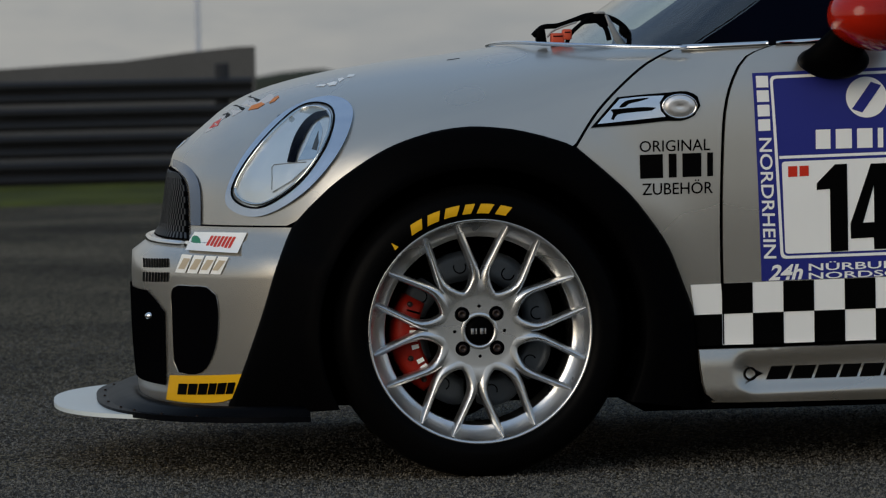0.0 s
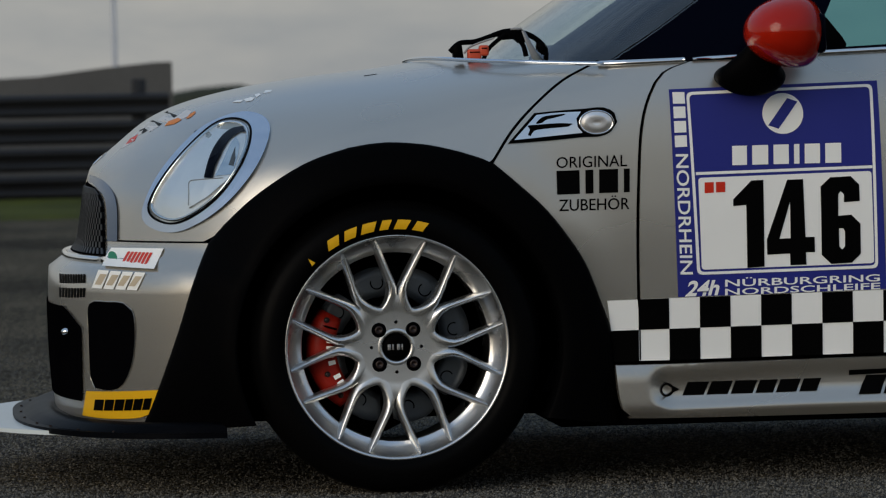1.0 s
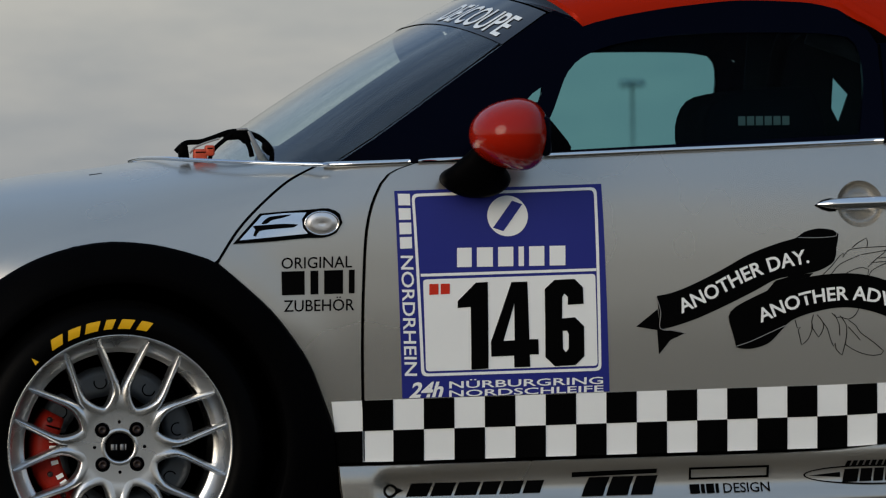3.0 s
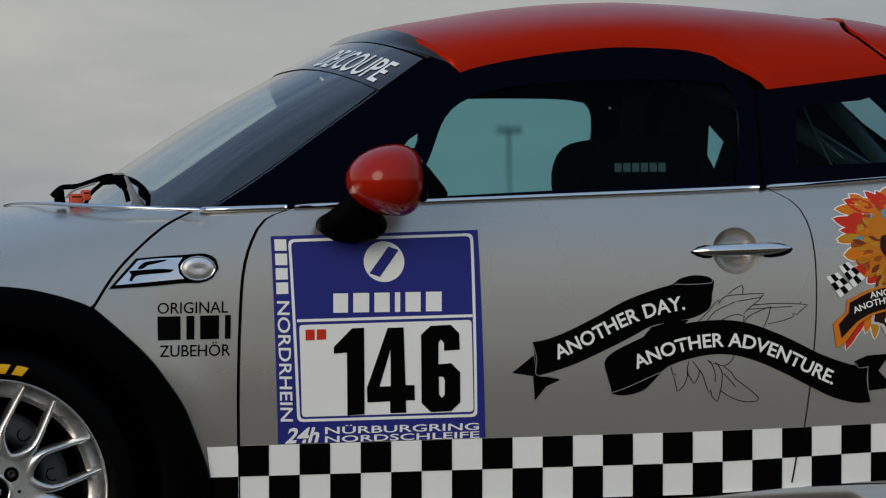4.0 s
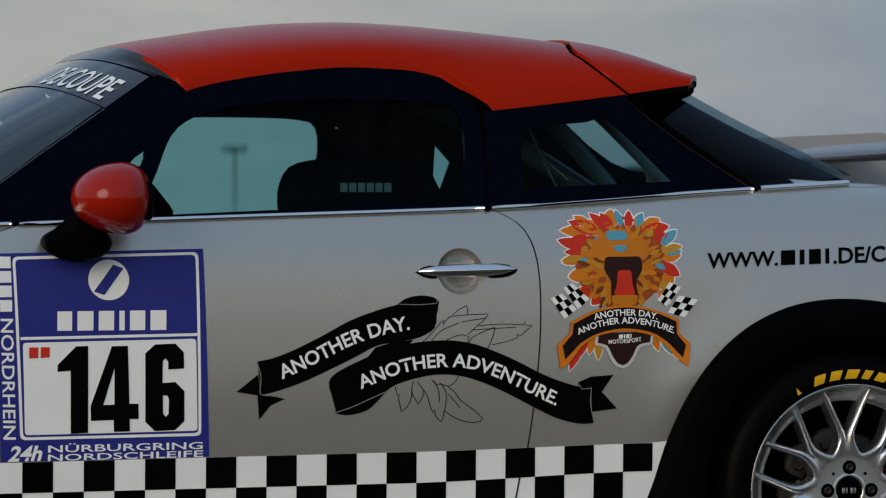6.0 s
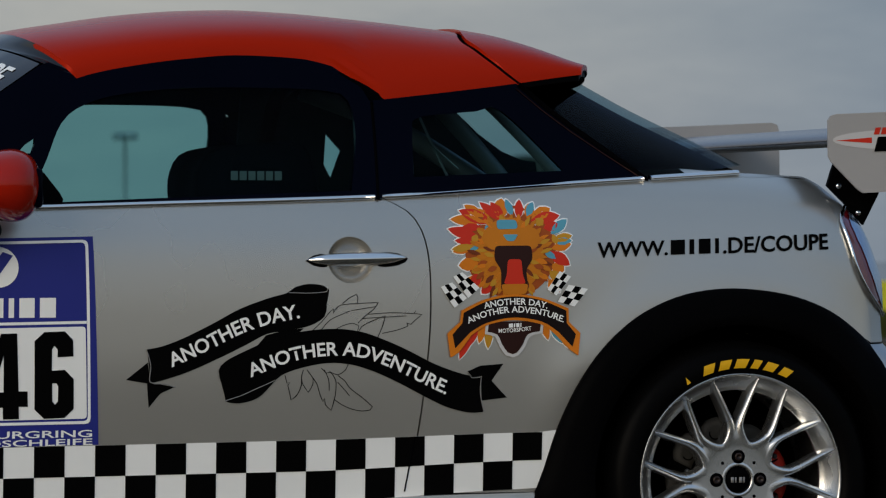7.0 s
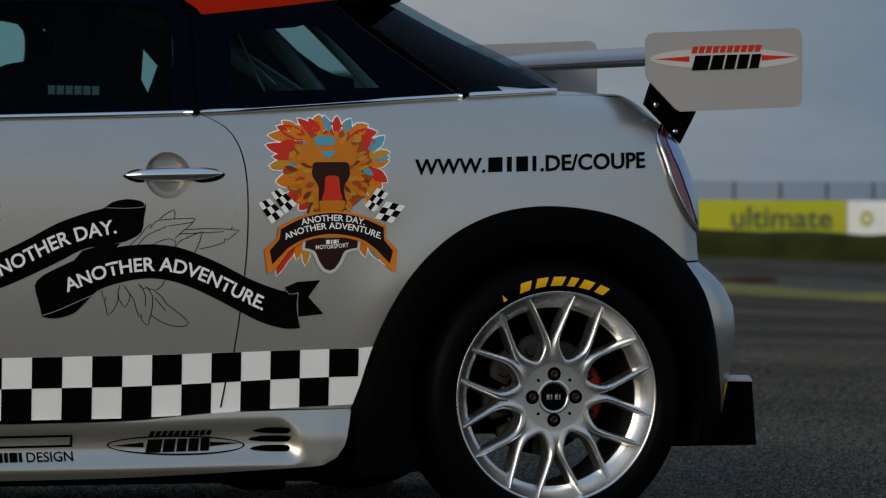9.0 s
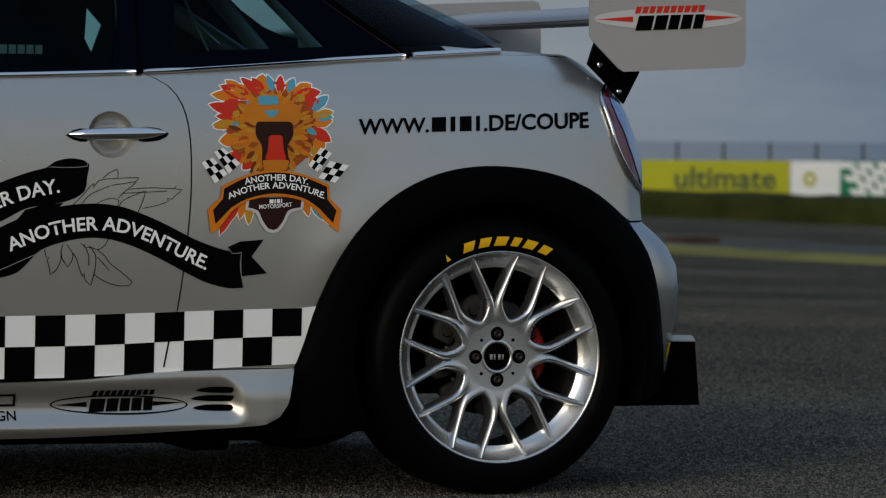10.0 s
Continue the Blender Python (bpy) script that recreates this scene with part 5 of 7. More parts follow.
def handle_mesh():
    b, rows = bmesh.new(), []
    for t in np.linspace(0, 1, 25):
        x = 1.487 + 0.222 * t
        h = 0.0145 * max(0.06, 1 - abs(2 * t - 1) ** 2.6) ** 0.6
        z = 0.7865 + 0.005 * t
        y = flank(x, z) - 0.020 * math.sin(math.pi * min(max(t, 0.04), 0.96)) ** 0.5
        rows.append([(x, y + 0.009 - 0.016 * math.cos(a) * (h / 0.0145), z + h * math.sin(a)) for a in np.linspace(0, 2 * math.pi, 13)[:-1]])
    vs = grid_faces(b, rows, closed=True)
    b.faces.new(vs[0])
    b.faces.new(vs[-1][::-1])
    bmesh.ops.recalc_face_normals(b, faces=b.faces)
    return b


for k in range(2):
    fl = (lambda b: b) if k == 0 else (lambda b: mirrored(b, YC))
    part("handle_dish", fl(dish_mesh()), SILVER, doors[k], "round recess behind the handle")
    part("door_handle", fl(handle_mesh()), CHROME, doors[k], "chrome bar door handle")


GASKETS = ([(1.645, 0.802), (1.69, 0.801), (1.711, 0.79), (1.69, 0.776), (1.645, 0.774)], [(1.53, 0.772), (1.5, 0.776), (1.484, 0.785), (1.5, 0.796), (1.53, 0.799)])
for gasket in GASKETS:
    both_sides("handle_gasket", lambda: conform(ccw(loop(gasket)), flank, 0.002, 0.0, 0.002), BLACK_TRIM, car)

# side scuttle with the repeater lamp
def oval(b):
    """Stretches a round lamp into an oval."""
    for v in b.verts:
        v.co.x, v.co.z = 0.424 + (v.co.x - 0.425) * 1.22, 0.762 + (v.co.z - 0.762) * 0.84


SCUTTLE = [(0.237, 0.722), (0.265, 0.752), (0.295, 0.784), (0.345, 0.788), (0.398, 0.791), (0.44, 0.793), (0.463, 0.781), (0.468, 0.762), (0.455, 0.742), (0.427, 0.732), (0.396, 0.732), (0.321, 0.726)]
SCUTTLE_IN = [(0.250, 0.729), (0.299, 0.780), (0.345, 0.784), (0.392, 0.785), (0.382, 0.771), (0.384, 0.753), (0.394, 0.741), (0.322, 0.735)]
for k in range(2):
    fl = (lambda b: b) if k == 0 else (lambda b: mirrored(b, YC))
    sc = part("side_scuttle", fl(conform(ccw(loop(SCUTTLE, corners=(0, 2))), flank, 0.004, 0.02, 0.006)), BLACK_TRIM, car, "black and chrome scuttle with round repeater lamp")
    part("chrome_plate", fl(conform(ccw(loop(SCUTTLE_IN, corners=(0, 1, 3, 6))), flank, 0.0075, 0.02, 0.005)), CHROME, sc, "polished chrome plate")
    for fin in ([(0.297, 0.763), (0.31, 0.775), (0.329, 0.779), (0.36, 0.7812), (0.345, 0.776), (0.318, 0.770), (0.31, 0.764)],
                [(0.279, 0.758), (0.302, 0.760), (0.344, 0.762), (0.374, 0.760), (0.365, 0.755), (0.322, 0.752), (0.293, 0.748), (0.285, 0.737), (0.279, 0.739), (0.284, 0.751)]):
        part("slot", fl(conform(ccw(loop(fin, 0.006)), flank, 0.0095, 0.0, 0.002)), BLACK_VINYL, sc, "dark slot in the plate")
    b = bmesh.new()
    y0 = flank(0.425, 0.762)
    lathe(b, [(0.031, y0 - 0.004), (0.0305, y0 - 0.0085), (0.0285, y0 - 0.0095), (0.027, y0 - 0.007)], 0.425, 0.762, 32)
    oval(b)
    part("lamp_ring", fl(b), CHROME, sc, "chrome lamp ring")
    b = bmesh.new()
    lathe(b, [(0.0, y0 - 0.0095), (0.006, y0 - 0.009), (0.009, y0 - 0.0105), (0.013, y0 - 0.009), (0.017, y0 - 0.0105), (0.021, y0 - 0.0085), (0.027, y0 - 0.007)], 0.425, 0.762, 32)
    oval(b)
    part("repeater_lamp", fl(b), LAMP_IN, sc, "clear ribbed repeater lamp")

# door mirrors


def mirror_shell():
    b, rows = bmesh.new(), []
    cx, cy, cz = 0.803, -0.105, 0.938
    for t in np.linspace(0, math.pi, 25):
        row = []
        for a in np.linspace(0, 2 * math.pi, 41)[:-1]:
            dx, dy, dz = math.cos(t), math.sin(t) * math.cos(a), math.sin(t) * math.sin(a)
            ex = abs(dx) ** 0.85 * (1 if dx > 0 else -1)
            x = 0.082 * ex
            lean = 0.022 * (x / 0.082)
            zz = 0.073 * abs(dz) ** 0.92 * (1 if dz > 0 else -1) * (1.0 + 0.18 * x / 0.082)
            row.append((cx + x, cy + 0.105 * dy, cz + zz + 0.004 - 0.03 * (x / 0.082) * (dz < 0) * abs(dz) * 0.2 + lean * 0.05))
        rows.append(row)
    grid_faces(b, rows, closed=True)
    bmesh.ops.remove_doubles(b, verts=b.verts, dist=1e-6)
    bmesh.ops.recalc_face_normals(b, faces=b.faces)
    return b


def mirror_foot():
    """An arm that leaves the door, swells into a round base and rises into the shell."""
    b, rows = bmesh.new(), []
    for c, rx, rz, sl in (((0.748, 0.045, 0.852), 0.070, 0.030, 0.0), ((0.747, -0.01, 0.850), 0.073, 0.036, 0.0), ((0.746, -0.04, 0.850), 0.073, 0.040, 0.1), ((0.746, -0.055, 0.855), 0.066, 0.040, 0.2), ((0.75, -0.068, 0.872), 0.052, 0.036, 0.3), ((0.765, -0.08, 0.895), 0.042, 0.034, 0.3), ((0.775, -0.09, 0.92), 0.034, 0.03, 0.2)):
        rows.append([Vector(c) + Vector((rx * math.cos(a), 0.006 * math.cos(a) + sl * rz * math.sin(a), rz * math.sin(a))) for a in np.linspace(0, 2 * math.pi, 33)[:-1]])
    vs = grid_faces(b, rows, closed=True)
    b.faces.new(vs[0])
    b.faces.new(vs[-1][::-1])
    bmesh.ops.recalc_face_normals(b, faces=b.faces)
    return b


for k in range(2):
    fl = (lambda b: b) if k == 0 else (lambda b: mirrored(b, YC))
    mir = part("door_mirror", fl(mirror_shell()), RED_GLOSS, car, "red door mirror on a black foot")
    part("mirror_foot", fl(mirror_foot()), BLACK_TRIM, mir, "black mirror foot")
    b = bmesh.new()
    box(b, (0.858, -0.17, 0.895), (0.882, -0.05, 0.978), 0.011)
    part("mirror_glass", fl(b), BLACK_GLOSS, mir, "dark mirror glass")

# mirror triangle at the window corner
both_sides("window_corner", lambda: conform(ccw(loop([(0.86, 0.90), (0.895, 0.985), (0.918, 0.98), (0.94, 0.955), (0.962, 0.905)])), cabin, 0.002, 0.02, 0.004), BLACK_TRIM, car)


# ---------------------------------------------------------------- rear details


def tail_patch(z_lo, z_hi, shrink, off, n=15, m=14, u0=0.0, u1=1.0):
    """A leaf-shaped patch round the rear corner."""
    rows = []
    for k in range(n):
        t = k / (n - 1)
        z = z_lo + (z_hi - z_lo) * t
        xl = curve_at([(0.66, 2.805), (0.70, 2.78), (0.747, 2.757), (0.83, 2.735), (0.91, 2.712)], z)
        pts = [Vector(p) for p in around_rear(z, xl, 60)[:60]]
        pts = [p for p in pts if p.y < 0.26]
        cum = [0.0]
        for p, q in zip(pts, pts[1:]):
            cum.append(cum[-1] + (q - p).length)
        wide = cum[-1] * (1 - abs(2 * t - 1) ** 4) ** 0.5 if 0 < t < 1 else cum[-1] * 0.05
        c = cum[-1] * (0.5 + 0.16 * (0.5 - t))
        row = []
        for j in range(m):
            d = min(max(c + (u0 + (u1 - u0) * j / (m - 1) - 0.5) * wide * shrink, 0), cum[-1])
            i = max(q for q in range(len(cum)) if cum[q] <= d + 1e-9)
            i = min(i, len(pts) - 2)
            p = pts[i].lerp(pts[i + 1], (d - cum[i]) / max(cum[i + 1] - cum[i], 1e-6))
            e = (pts[i + 1] - pts[i]).normalized()
            row.append(p + Vector((e.y, -e.x, 0)) * off)
        rows.append(row)
    return rows


for k in range(2):
    fl = (lambda b: b) if k == 0 else (lambda b: mirrored(b, YC))
    outer = tail_patch(0.662, 0.905, 1.0, 0.006)
    bm = bmesh.new()
    ring = outer[0] + [r[-1] for r in outer[1:-1]] + outer[-1][::-1] + [r[0] for r in outer[-2:0:-1]]
    tube(bm, ring + ring[:2], 0.004, 8, caps=False)
    tail = part("tail_light", fl(bm), CHROME, car, "red tail light in a chrome ring")
    bm = bmesh.new()
    grid_faces(bm, tail_patch(0.668, 0.899, 0.94, 0.005))
    part("red_lens", fl(bm), RED_LENS, tail, "deep red lamp lens")
    bm = bmesh.new()
    grid_faces(bm, tail_patch(0.672, 0.895, 0.92, 0.0068, u0=0.17, u1=0.80))
    part("clear_lens", fl(bm), LAMP_BLUE, tail, "pale reflecting rear half of the lens")

bm = bmesh.new()
for y0, y1 in ((0.15, 0.4), (1.22, 1.47)):
    lo = [(2.72, 0.1825), (3.0045, 0.183), (2.992, 0.3305), (2.80, 0.333)]
    a, b = [bm.verts.new((x, y0, z)) for x, z in lo], [bm.verts.new((x, y1, z)) for x, z in lo]
    bm.faces.new(a)
    bm.faces.new(b[::-1])
    for k in range(4):
        bm.faces.new([a[k], b[k], b[(k + 1) % 4], a[(k + 1) % 4]])
box(bm, (2.8, 0.4, 0.2), (2.98, 1.22, 0.3), 0.01)
bmesh.ops.recalc_face_normals(bm, faces=bm.faces)
part("rear_diffuser", bm, BLACK_TRIM, car, "black rear diffuser plates", smooth=False)

for y0, y1 in ((0.149, 0.172), (1.471, 1.448)):
    bm = bmesh.new()
    rim = [bm.verts.new(v) for v in ((2.84, y0, 0.3335), (2.9925, y0, 0.331), (2.993, y1, 0.3405), (2.84, y1, 0.343))]
    under = [bm.verts.new(v.co - Vector((0, 0, 0.004))) for v in rim]
    bm.faces.new(rim)
    bm.faces.new(under[::-1])
    for k in range(4):
        bm.faces.new([rim[k], under[k], under[(k + 1) % 4], rim[(k + 1) % 4]])
    bmesh.ops.recalc_face_normals(bm, faces=bm.faces)
    part("diffuser_cap", bm, PLATE_GREY, car, "pale upper face of the diffuser", smooth=False)
hold = part("bumper_sticker", conform(ccw([(2.905, 0.327), (2.9215, 0.329), (2.913, 0.300), (2.901, 0.284)]), flank, 0.003, 0.0, 0.001), YELLOW, car, "small yellow sticker on the bumper foot")
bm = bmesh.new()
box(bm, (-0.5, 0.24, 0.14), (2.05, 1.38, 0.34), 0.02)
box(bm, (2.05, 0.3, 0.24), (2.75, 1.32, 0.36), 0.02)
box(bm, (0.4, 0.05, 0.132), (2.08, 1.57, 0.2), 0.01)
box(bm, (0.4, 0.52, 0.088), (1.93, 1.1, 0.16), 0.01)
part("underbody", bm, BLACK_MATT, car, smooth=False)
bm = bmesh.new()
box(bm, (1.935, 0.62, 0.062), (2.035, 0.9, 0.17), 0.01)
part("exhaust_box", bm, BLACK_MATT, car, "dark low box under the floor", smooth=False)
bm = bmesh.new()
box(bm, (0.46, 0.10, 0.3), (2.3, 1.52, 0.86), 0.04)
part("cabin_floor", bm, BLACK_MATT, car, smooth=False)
bm = roof_skin(lambda y, z: roof_front(y, z) + 0.01, roof_rear, 20, lift=-0.022)
part("headliner", bm, BLACK_MATT, car)

# rear wing
ENDPLATE = [(2.716, 1.098), (2.722, 1.108), (2.735, 1.112), (3.075, 1.128), (3.09, 1.122), (3.095, 1.105), (3.096, 0.968), (3.09, 0.953), (3.075, 0.949), (2.80, 0.936), (2.788, 0.943), (2.724, 1.005), (2.717, 1.018)]
wing = new("rear_wing")
wing.parent = car
wing["label"] = "large satin silver rear wing on black brackets"
for y0, y1 in ((0.118, 0.124), (1.441, 1.447)):
    bm = bmesh.new()
    a, b = [bm.verts.new((x, y0, z)) for x, z in ENDPLATE], [bm.verts.new((x, y1, z)) for x, z in ENDPLATE]
    bm.faces.new(a[::-1])
    bm.faces.new(b)
    for k in range(len(a)):
        bm.faces.new([a[k], a[(k + 1) % len(a)], b[(k + 1) % len(a)], b[k]])
    bmesh.ops.recalc_face_normals(bm, faces=bm.faces)
    part("end_plate", bm, PLATE_GREY, wing, "satin silver end plate", smooth=False)
bm, rows = bmesh.new(), []
for y in np.linspace(0.125, 1.440, 12):
    sec = []
    for a in np.linspace(0, 2 * math.pi, 33)[:-1]:
        t = (1 - math.cos(a)) / 2
        th = 0.034 * math.sqrt(max(t, 0)) * (1 - t) * 1.9 * (1 if a < math.pi else -1)
        sec.append((2.73 + 0.27 * t, y, 1.052 + 0.03 * t + th * (1.0 if th > 0 else 0.75)))
    rows.append(sec)
grid_faces(bm, rows, closed=True)
bmesh.ops.recalc_face_normals(bm, faces=bm.faces)
part("wing_blade", bm, BLADE, wing, "dark glossy aerofoil blade")
for y0 in (0.19, 1.418):
    lp = [(2.775, 1.045), (2.752, 0.985), (2.742, 0.953), (2.781, 0.916), (2.829, 0.865), (2.866, 0.935), (2.86, 1.045)]
    bm = bmesh.new()
    a, b = [bm.verts.new((x, y0, z)) for x, z in lp], [bm.verts.new((x, y0 + 0.012, z)) for x, z in lp]
    bm.faces.new(a[::-1])
    bm.faces.new(b)
    for k in range(len(a)):
        bm.faces.new([a[k], a[(k + 1) % len(a)], b[(k + 1) % len(a)], b[k]])
    bmesh.ops.recalc_face_normals(bm, faces=bm.faces)
    part("wing_bracket", bm, BLACK_TRIM, wing, "black wing bracket", smooth=False)
    for x, z in ((2.768, 0.952), (2.815, 0.892)):
        bm = bmesh.new()
        lathe(bm, [(0.0, y0 - 0.007), (0.005, y0 - 0.007), (0.007, y0 - 0.004), (0.0075, y0)], x, z, 12)
        part("bracket_bolt", bm, CHROME, wing)

# ---------------------------------------------------------------- cabin


def racing_seat(y0, y1):
    lp = loop([(1.335, 0.87), (1.325, 0.94), (1.33, 0.985), (1.352, 1.022), (1.40, 1.038), (1.5, 1.046), (1.58, 1.03), (1.62, 0.87)], 0.02, corners=(0, 7))
    b, rows = bmesh.new(), []
    for t, k in ((0.0, 0.96), (0.06, 1.0), (0.3, 0.93), (0.5, 0.9), (0.7, 0.93), (0.94, 1.0), (1.0, 0.96)):
        rows.append([(1.463 + (x - 1.45) * k, y0 + (y1 - y0) * t, 0.87 + (z - 0.87) * k) for x, z in lp])
    vs = grid_faces(b, rows)
    b.faces.new(vs[0])
    b.faces.new(vs[-1][::-1])
    bmesh.ops.recalc_face_normals(b, faces=b.faces)
    return b


seat = part("seat", racing_seat(0.40, 0.72), SEAT_CLOTH, car, "black racing bucket seat")
cage = [
    ([(1.70, 0.30, 0.86), (1.72, 0.34, 1.10), (1.74, 0.45, 1.20), (1.74, 1.17, 1.20), (1.72, 1.28, 1.10), (1.70, 1.32, 0.86)], 0.02),
    ([(1.92, 0.35, 1.2), (2.015, 0.35, 1.116), (2.074, 0.35, 1.059), (2.146, 0.35, 0.987), (2.2, 0.35, 0.93)], 0.014),
    ([(1.86, 0.5, 1.19), (1.94, 0.5, 1.114), (2.0, 0.5, 1.05), (2.06, 0.5, 0.982), (2.1, 0.5, 0.93)], 0.02),
    ([(1.78, 1.2, 1.19), (2.0, 1.16, 1.10), (2.24, 1.12, 0.95)], 0.024),
    # thin pale lines drawn in for the bright edge and streaks behind the glass
    ([(1.821, 0.2, 1.036), (1.879, 0.2, 0.987)], 0.0016),
    ([(1.771, 0.2, 1.062), (1.776, 0.2, 0.975)], 0.0018),
    ([(1.845, 0.4, 1.111), (1.878, 0.4, 1.041), (1.917, 0.4, 0.965)], 0.003),
]
for path, r in cage:
    bm = bmesh.new()
    tube(bm, smoothed(path, 0.05), r, 10)
    hoop = len(path) == 6
    part("roll_cage_bar", bm, BLACK_TRIM if hoop else CAGE, car, "black roll cage hoop" if hoop else "grey roll cage tube, the thinnest standing in for bright streaks")
# added panel blocks the far side's sky; its hole leaves one bright gap
bm = conform(ccw([(1.63, 0.86), (2.42, 0.92), (2.402, 1.023), (2.366, 1.027), (2.315, 1.048), (2.257, 1.089), (2.2, 1.142), (2.15, 1.2), (1.66, 1.22)]), lambda x, z: 1.3, 0.0, 0.0, 0.01, holes=(ccw([(1.868, 1.089), (1.863, 1.013), (1.881, 0.979), (1.906, 1.047)]),))
part("sky_blocker", bm, BLOCKER_TEAL, car, "dark panel added behind the roll cage to darken the windows", smooth=False)
bm = bmesh.new()
box(bm, (0.45, 0.30, 0.78), (0.86, 1.32, 0.936), 0.035)
part("dashboard", bm, BLACK_MATT, car, "black dashboard")
bm = bmesh.new()
box(bm, (0.80, 0.74, 1.19), (0.86, 0.88, 1.235), 0.015)
part("rear_view_mirror", bm, BLACK_TRIM, car, "black interior mirror")

# ---------------------------------------------------------------- wipers and cables at the foot of the windscreen
def bar(points, radius, y=0.36):
    """A bent bar through points (x, z) standing in the plane y."""
    bm = bmesh.new()
    tube(bm, smoothed([(px_, y, pz) for px_, pz in points], 0.005), radius, 8)
    return bm


def plate(points, y, thick, bevel=0.0015):
    """A flat plate with an outline (x, z), thick along y."""
    bm = bmesh.new()
    f = bm.faces.new([bm.verts.new((px_, y, pz)) for px_, pz in points])
    for v in bmesh.ops.extrude_face_region(bm, geom=[f])["geom"]:
        if isinstance(v, bmesh.types.BMVert):
            v.co.y += thick
    bmesh.ops.bevel(bm, geom=list(bm.edges), offset=bevel, segments=1, affect="EDGES")
    bmesh.ops.recalc_face_normals(bm, faces=bm.faces)
    return bm


wiper = part("wiper", bar([(0.160, 0.918), (0.181, 0.936), (0.214, 0.939), (0.241, 0.947), (0.276, 0.959), (0.300, 0.961)], 0.0058), BLACK_TRIM, car, "black wiper arms with cables and red connectors")
part("wiper_joint", plate([(0.167, 0.900), (0.165, 0.930), (0.175, 0.939), (0.185, 0.932), (0.189, 0.900)], 0.345, 0.03, 0.003), BLACK_TRIM, wiper)
part("wiper_joint", plate([(0.264, 0.949), (0.280, 0.961), (0.300, 0.965), (0.319, 0.963), (0.327, 0.950), (0.321, 0.932), (0.309, 0.934), (0.300, 0.943), (0.272, 0.941)], 0.35, 0.03, 0.002), BLACK_TRIM, wiper)
part("wiper_cap", plate([(0.291, 0.9625), (0.293, 0.967), (0.3145, 0.9675), (0.317, 0.9625)], 0.347, 0.02), GREY_VINYL, wiper, "grey plastic cap")
part("wiper_strut", bar([(0.306, 0.957), (0.3126, 0.940), (0.320, 0.926), (0.325, 0.905)], 0.0055, 0.355), BLACK_TRIM, wiper)
part("wiper_strut", plate([(0.3145, 0.961), (0.3215, 0.961), (0.341, 0.925), (0.364, 0.886), (0.342, 0.886), (0.327, 0.925)], 0.345, 0.006), CAGE, wiper, "grey metal strut")
part("wiper_arm", bar([(0.318, 0.957), (0.335, 0.951), (0.3495, 0.942), (0.364, 0.928), (0.366, 0.916)], 0.0062, 0.37), BLACK_TRIM, wiper)
part("wiper_joint", plate([(0.350, 0.937), (0.366, 0.933), (0.370, 0.918), (0.358, 0.911), (0.348, 0.922)], 0.35, 0.03, 0.003), BLACK_TRIM, wiper)
part("wiper_foot", plate([(0.344, 0.904), (0.352, 0.913), (0.364, 0.917), (0.371, 0.905), (0.376, 0.884), (0.336, 0.884)], 0.355, 0.03, 0.003), BLACK_TRIM, wiper)
part("wiper_cable", bar([(0.282, 0.954), (0.261, 0.939), (0.241, 0.920), (0.230, 0.895)], 0.0048, 0.352), BLACK_TRIM, wiper)
part("pale_cable", bar([(0.190, 0.914), (0.200, 0.926), (0.220, 0.935), (0.254, 0.9455)], 0.0022, 0.35), GREY_VINYL, wiper, "pale cable")
for x0, z0, x1, z1 in ((0.1965, 0.895, 0.226, 0.923), (0.222, 0.908, 0.242, 0.931)):
    bm = bmesh.new()
    box(bm, (x0, 0.335, z0), (x1, 0.362, z1), 0.004)
    part("red_connector", bm, RED_CABLE, wiper, "red connector")
    bm = bmesh.new()
    box(bm, (x0 + 0.004, 0.3335, z1 - 0.008), (x1 - 0.004, 0.337, z1 - 0.0055), 0.0005)
    part("clip_slot", bm, BLACK_MATT, wiper)
bm = bmesh.new()
grid_faces(bm, [[screen_point(0, u) + Vector((-0.05 * (1 - abs(u) ** 4) - 0.005, 0, d)) for u in np.linspace(-1, 1, 31)] if k == 0 else [screen_point(0, u) + Vector((0.004, 0, d)) for u in np.linspace(-1, 1, 31)] for k, d in ((0, -0.012), (1, 0.001))], flip=True)
part("cowl", bm, BLACK_TRIM, car, "black cowl under the windscreen")

edge = smoothed([(0.447, 0.045, 0.884), (0.36, 0.09, 0.8875), (0.27, 0.15, 0.893), (0.2, 0.25, 0.898), (0.15, 0.4, 0.904), (0.135, 0.6, 0.907), (0.13, YC, 0.908)], 0.02)
edge = edge + [Vector((v.x, 2 * YC - v.y, v.z)) for v in edge[-2::-1]]
bm = bmesh.new()
tube(bm, edge, 0.0045, 8)
part("bonnet_edge", bm, LAMP_BLUE, car, "bright trailing edge of the bonnet")

both_sides("bonnet_gap", lambda: (lambda b: (tube(b, on(flank, loop(HOOD_CUT + [(0.44, 0.889)], 0.01, False), -0.0012), 0.0034, 6), b)[1])(bmesh.new()), BLACK_MATT, car, "dark gap between bonnet and wing")

# ---------------------------------------------------------------- stickers and lettering
text_cache = {}


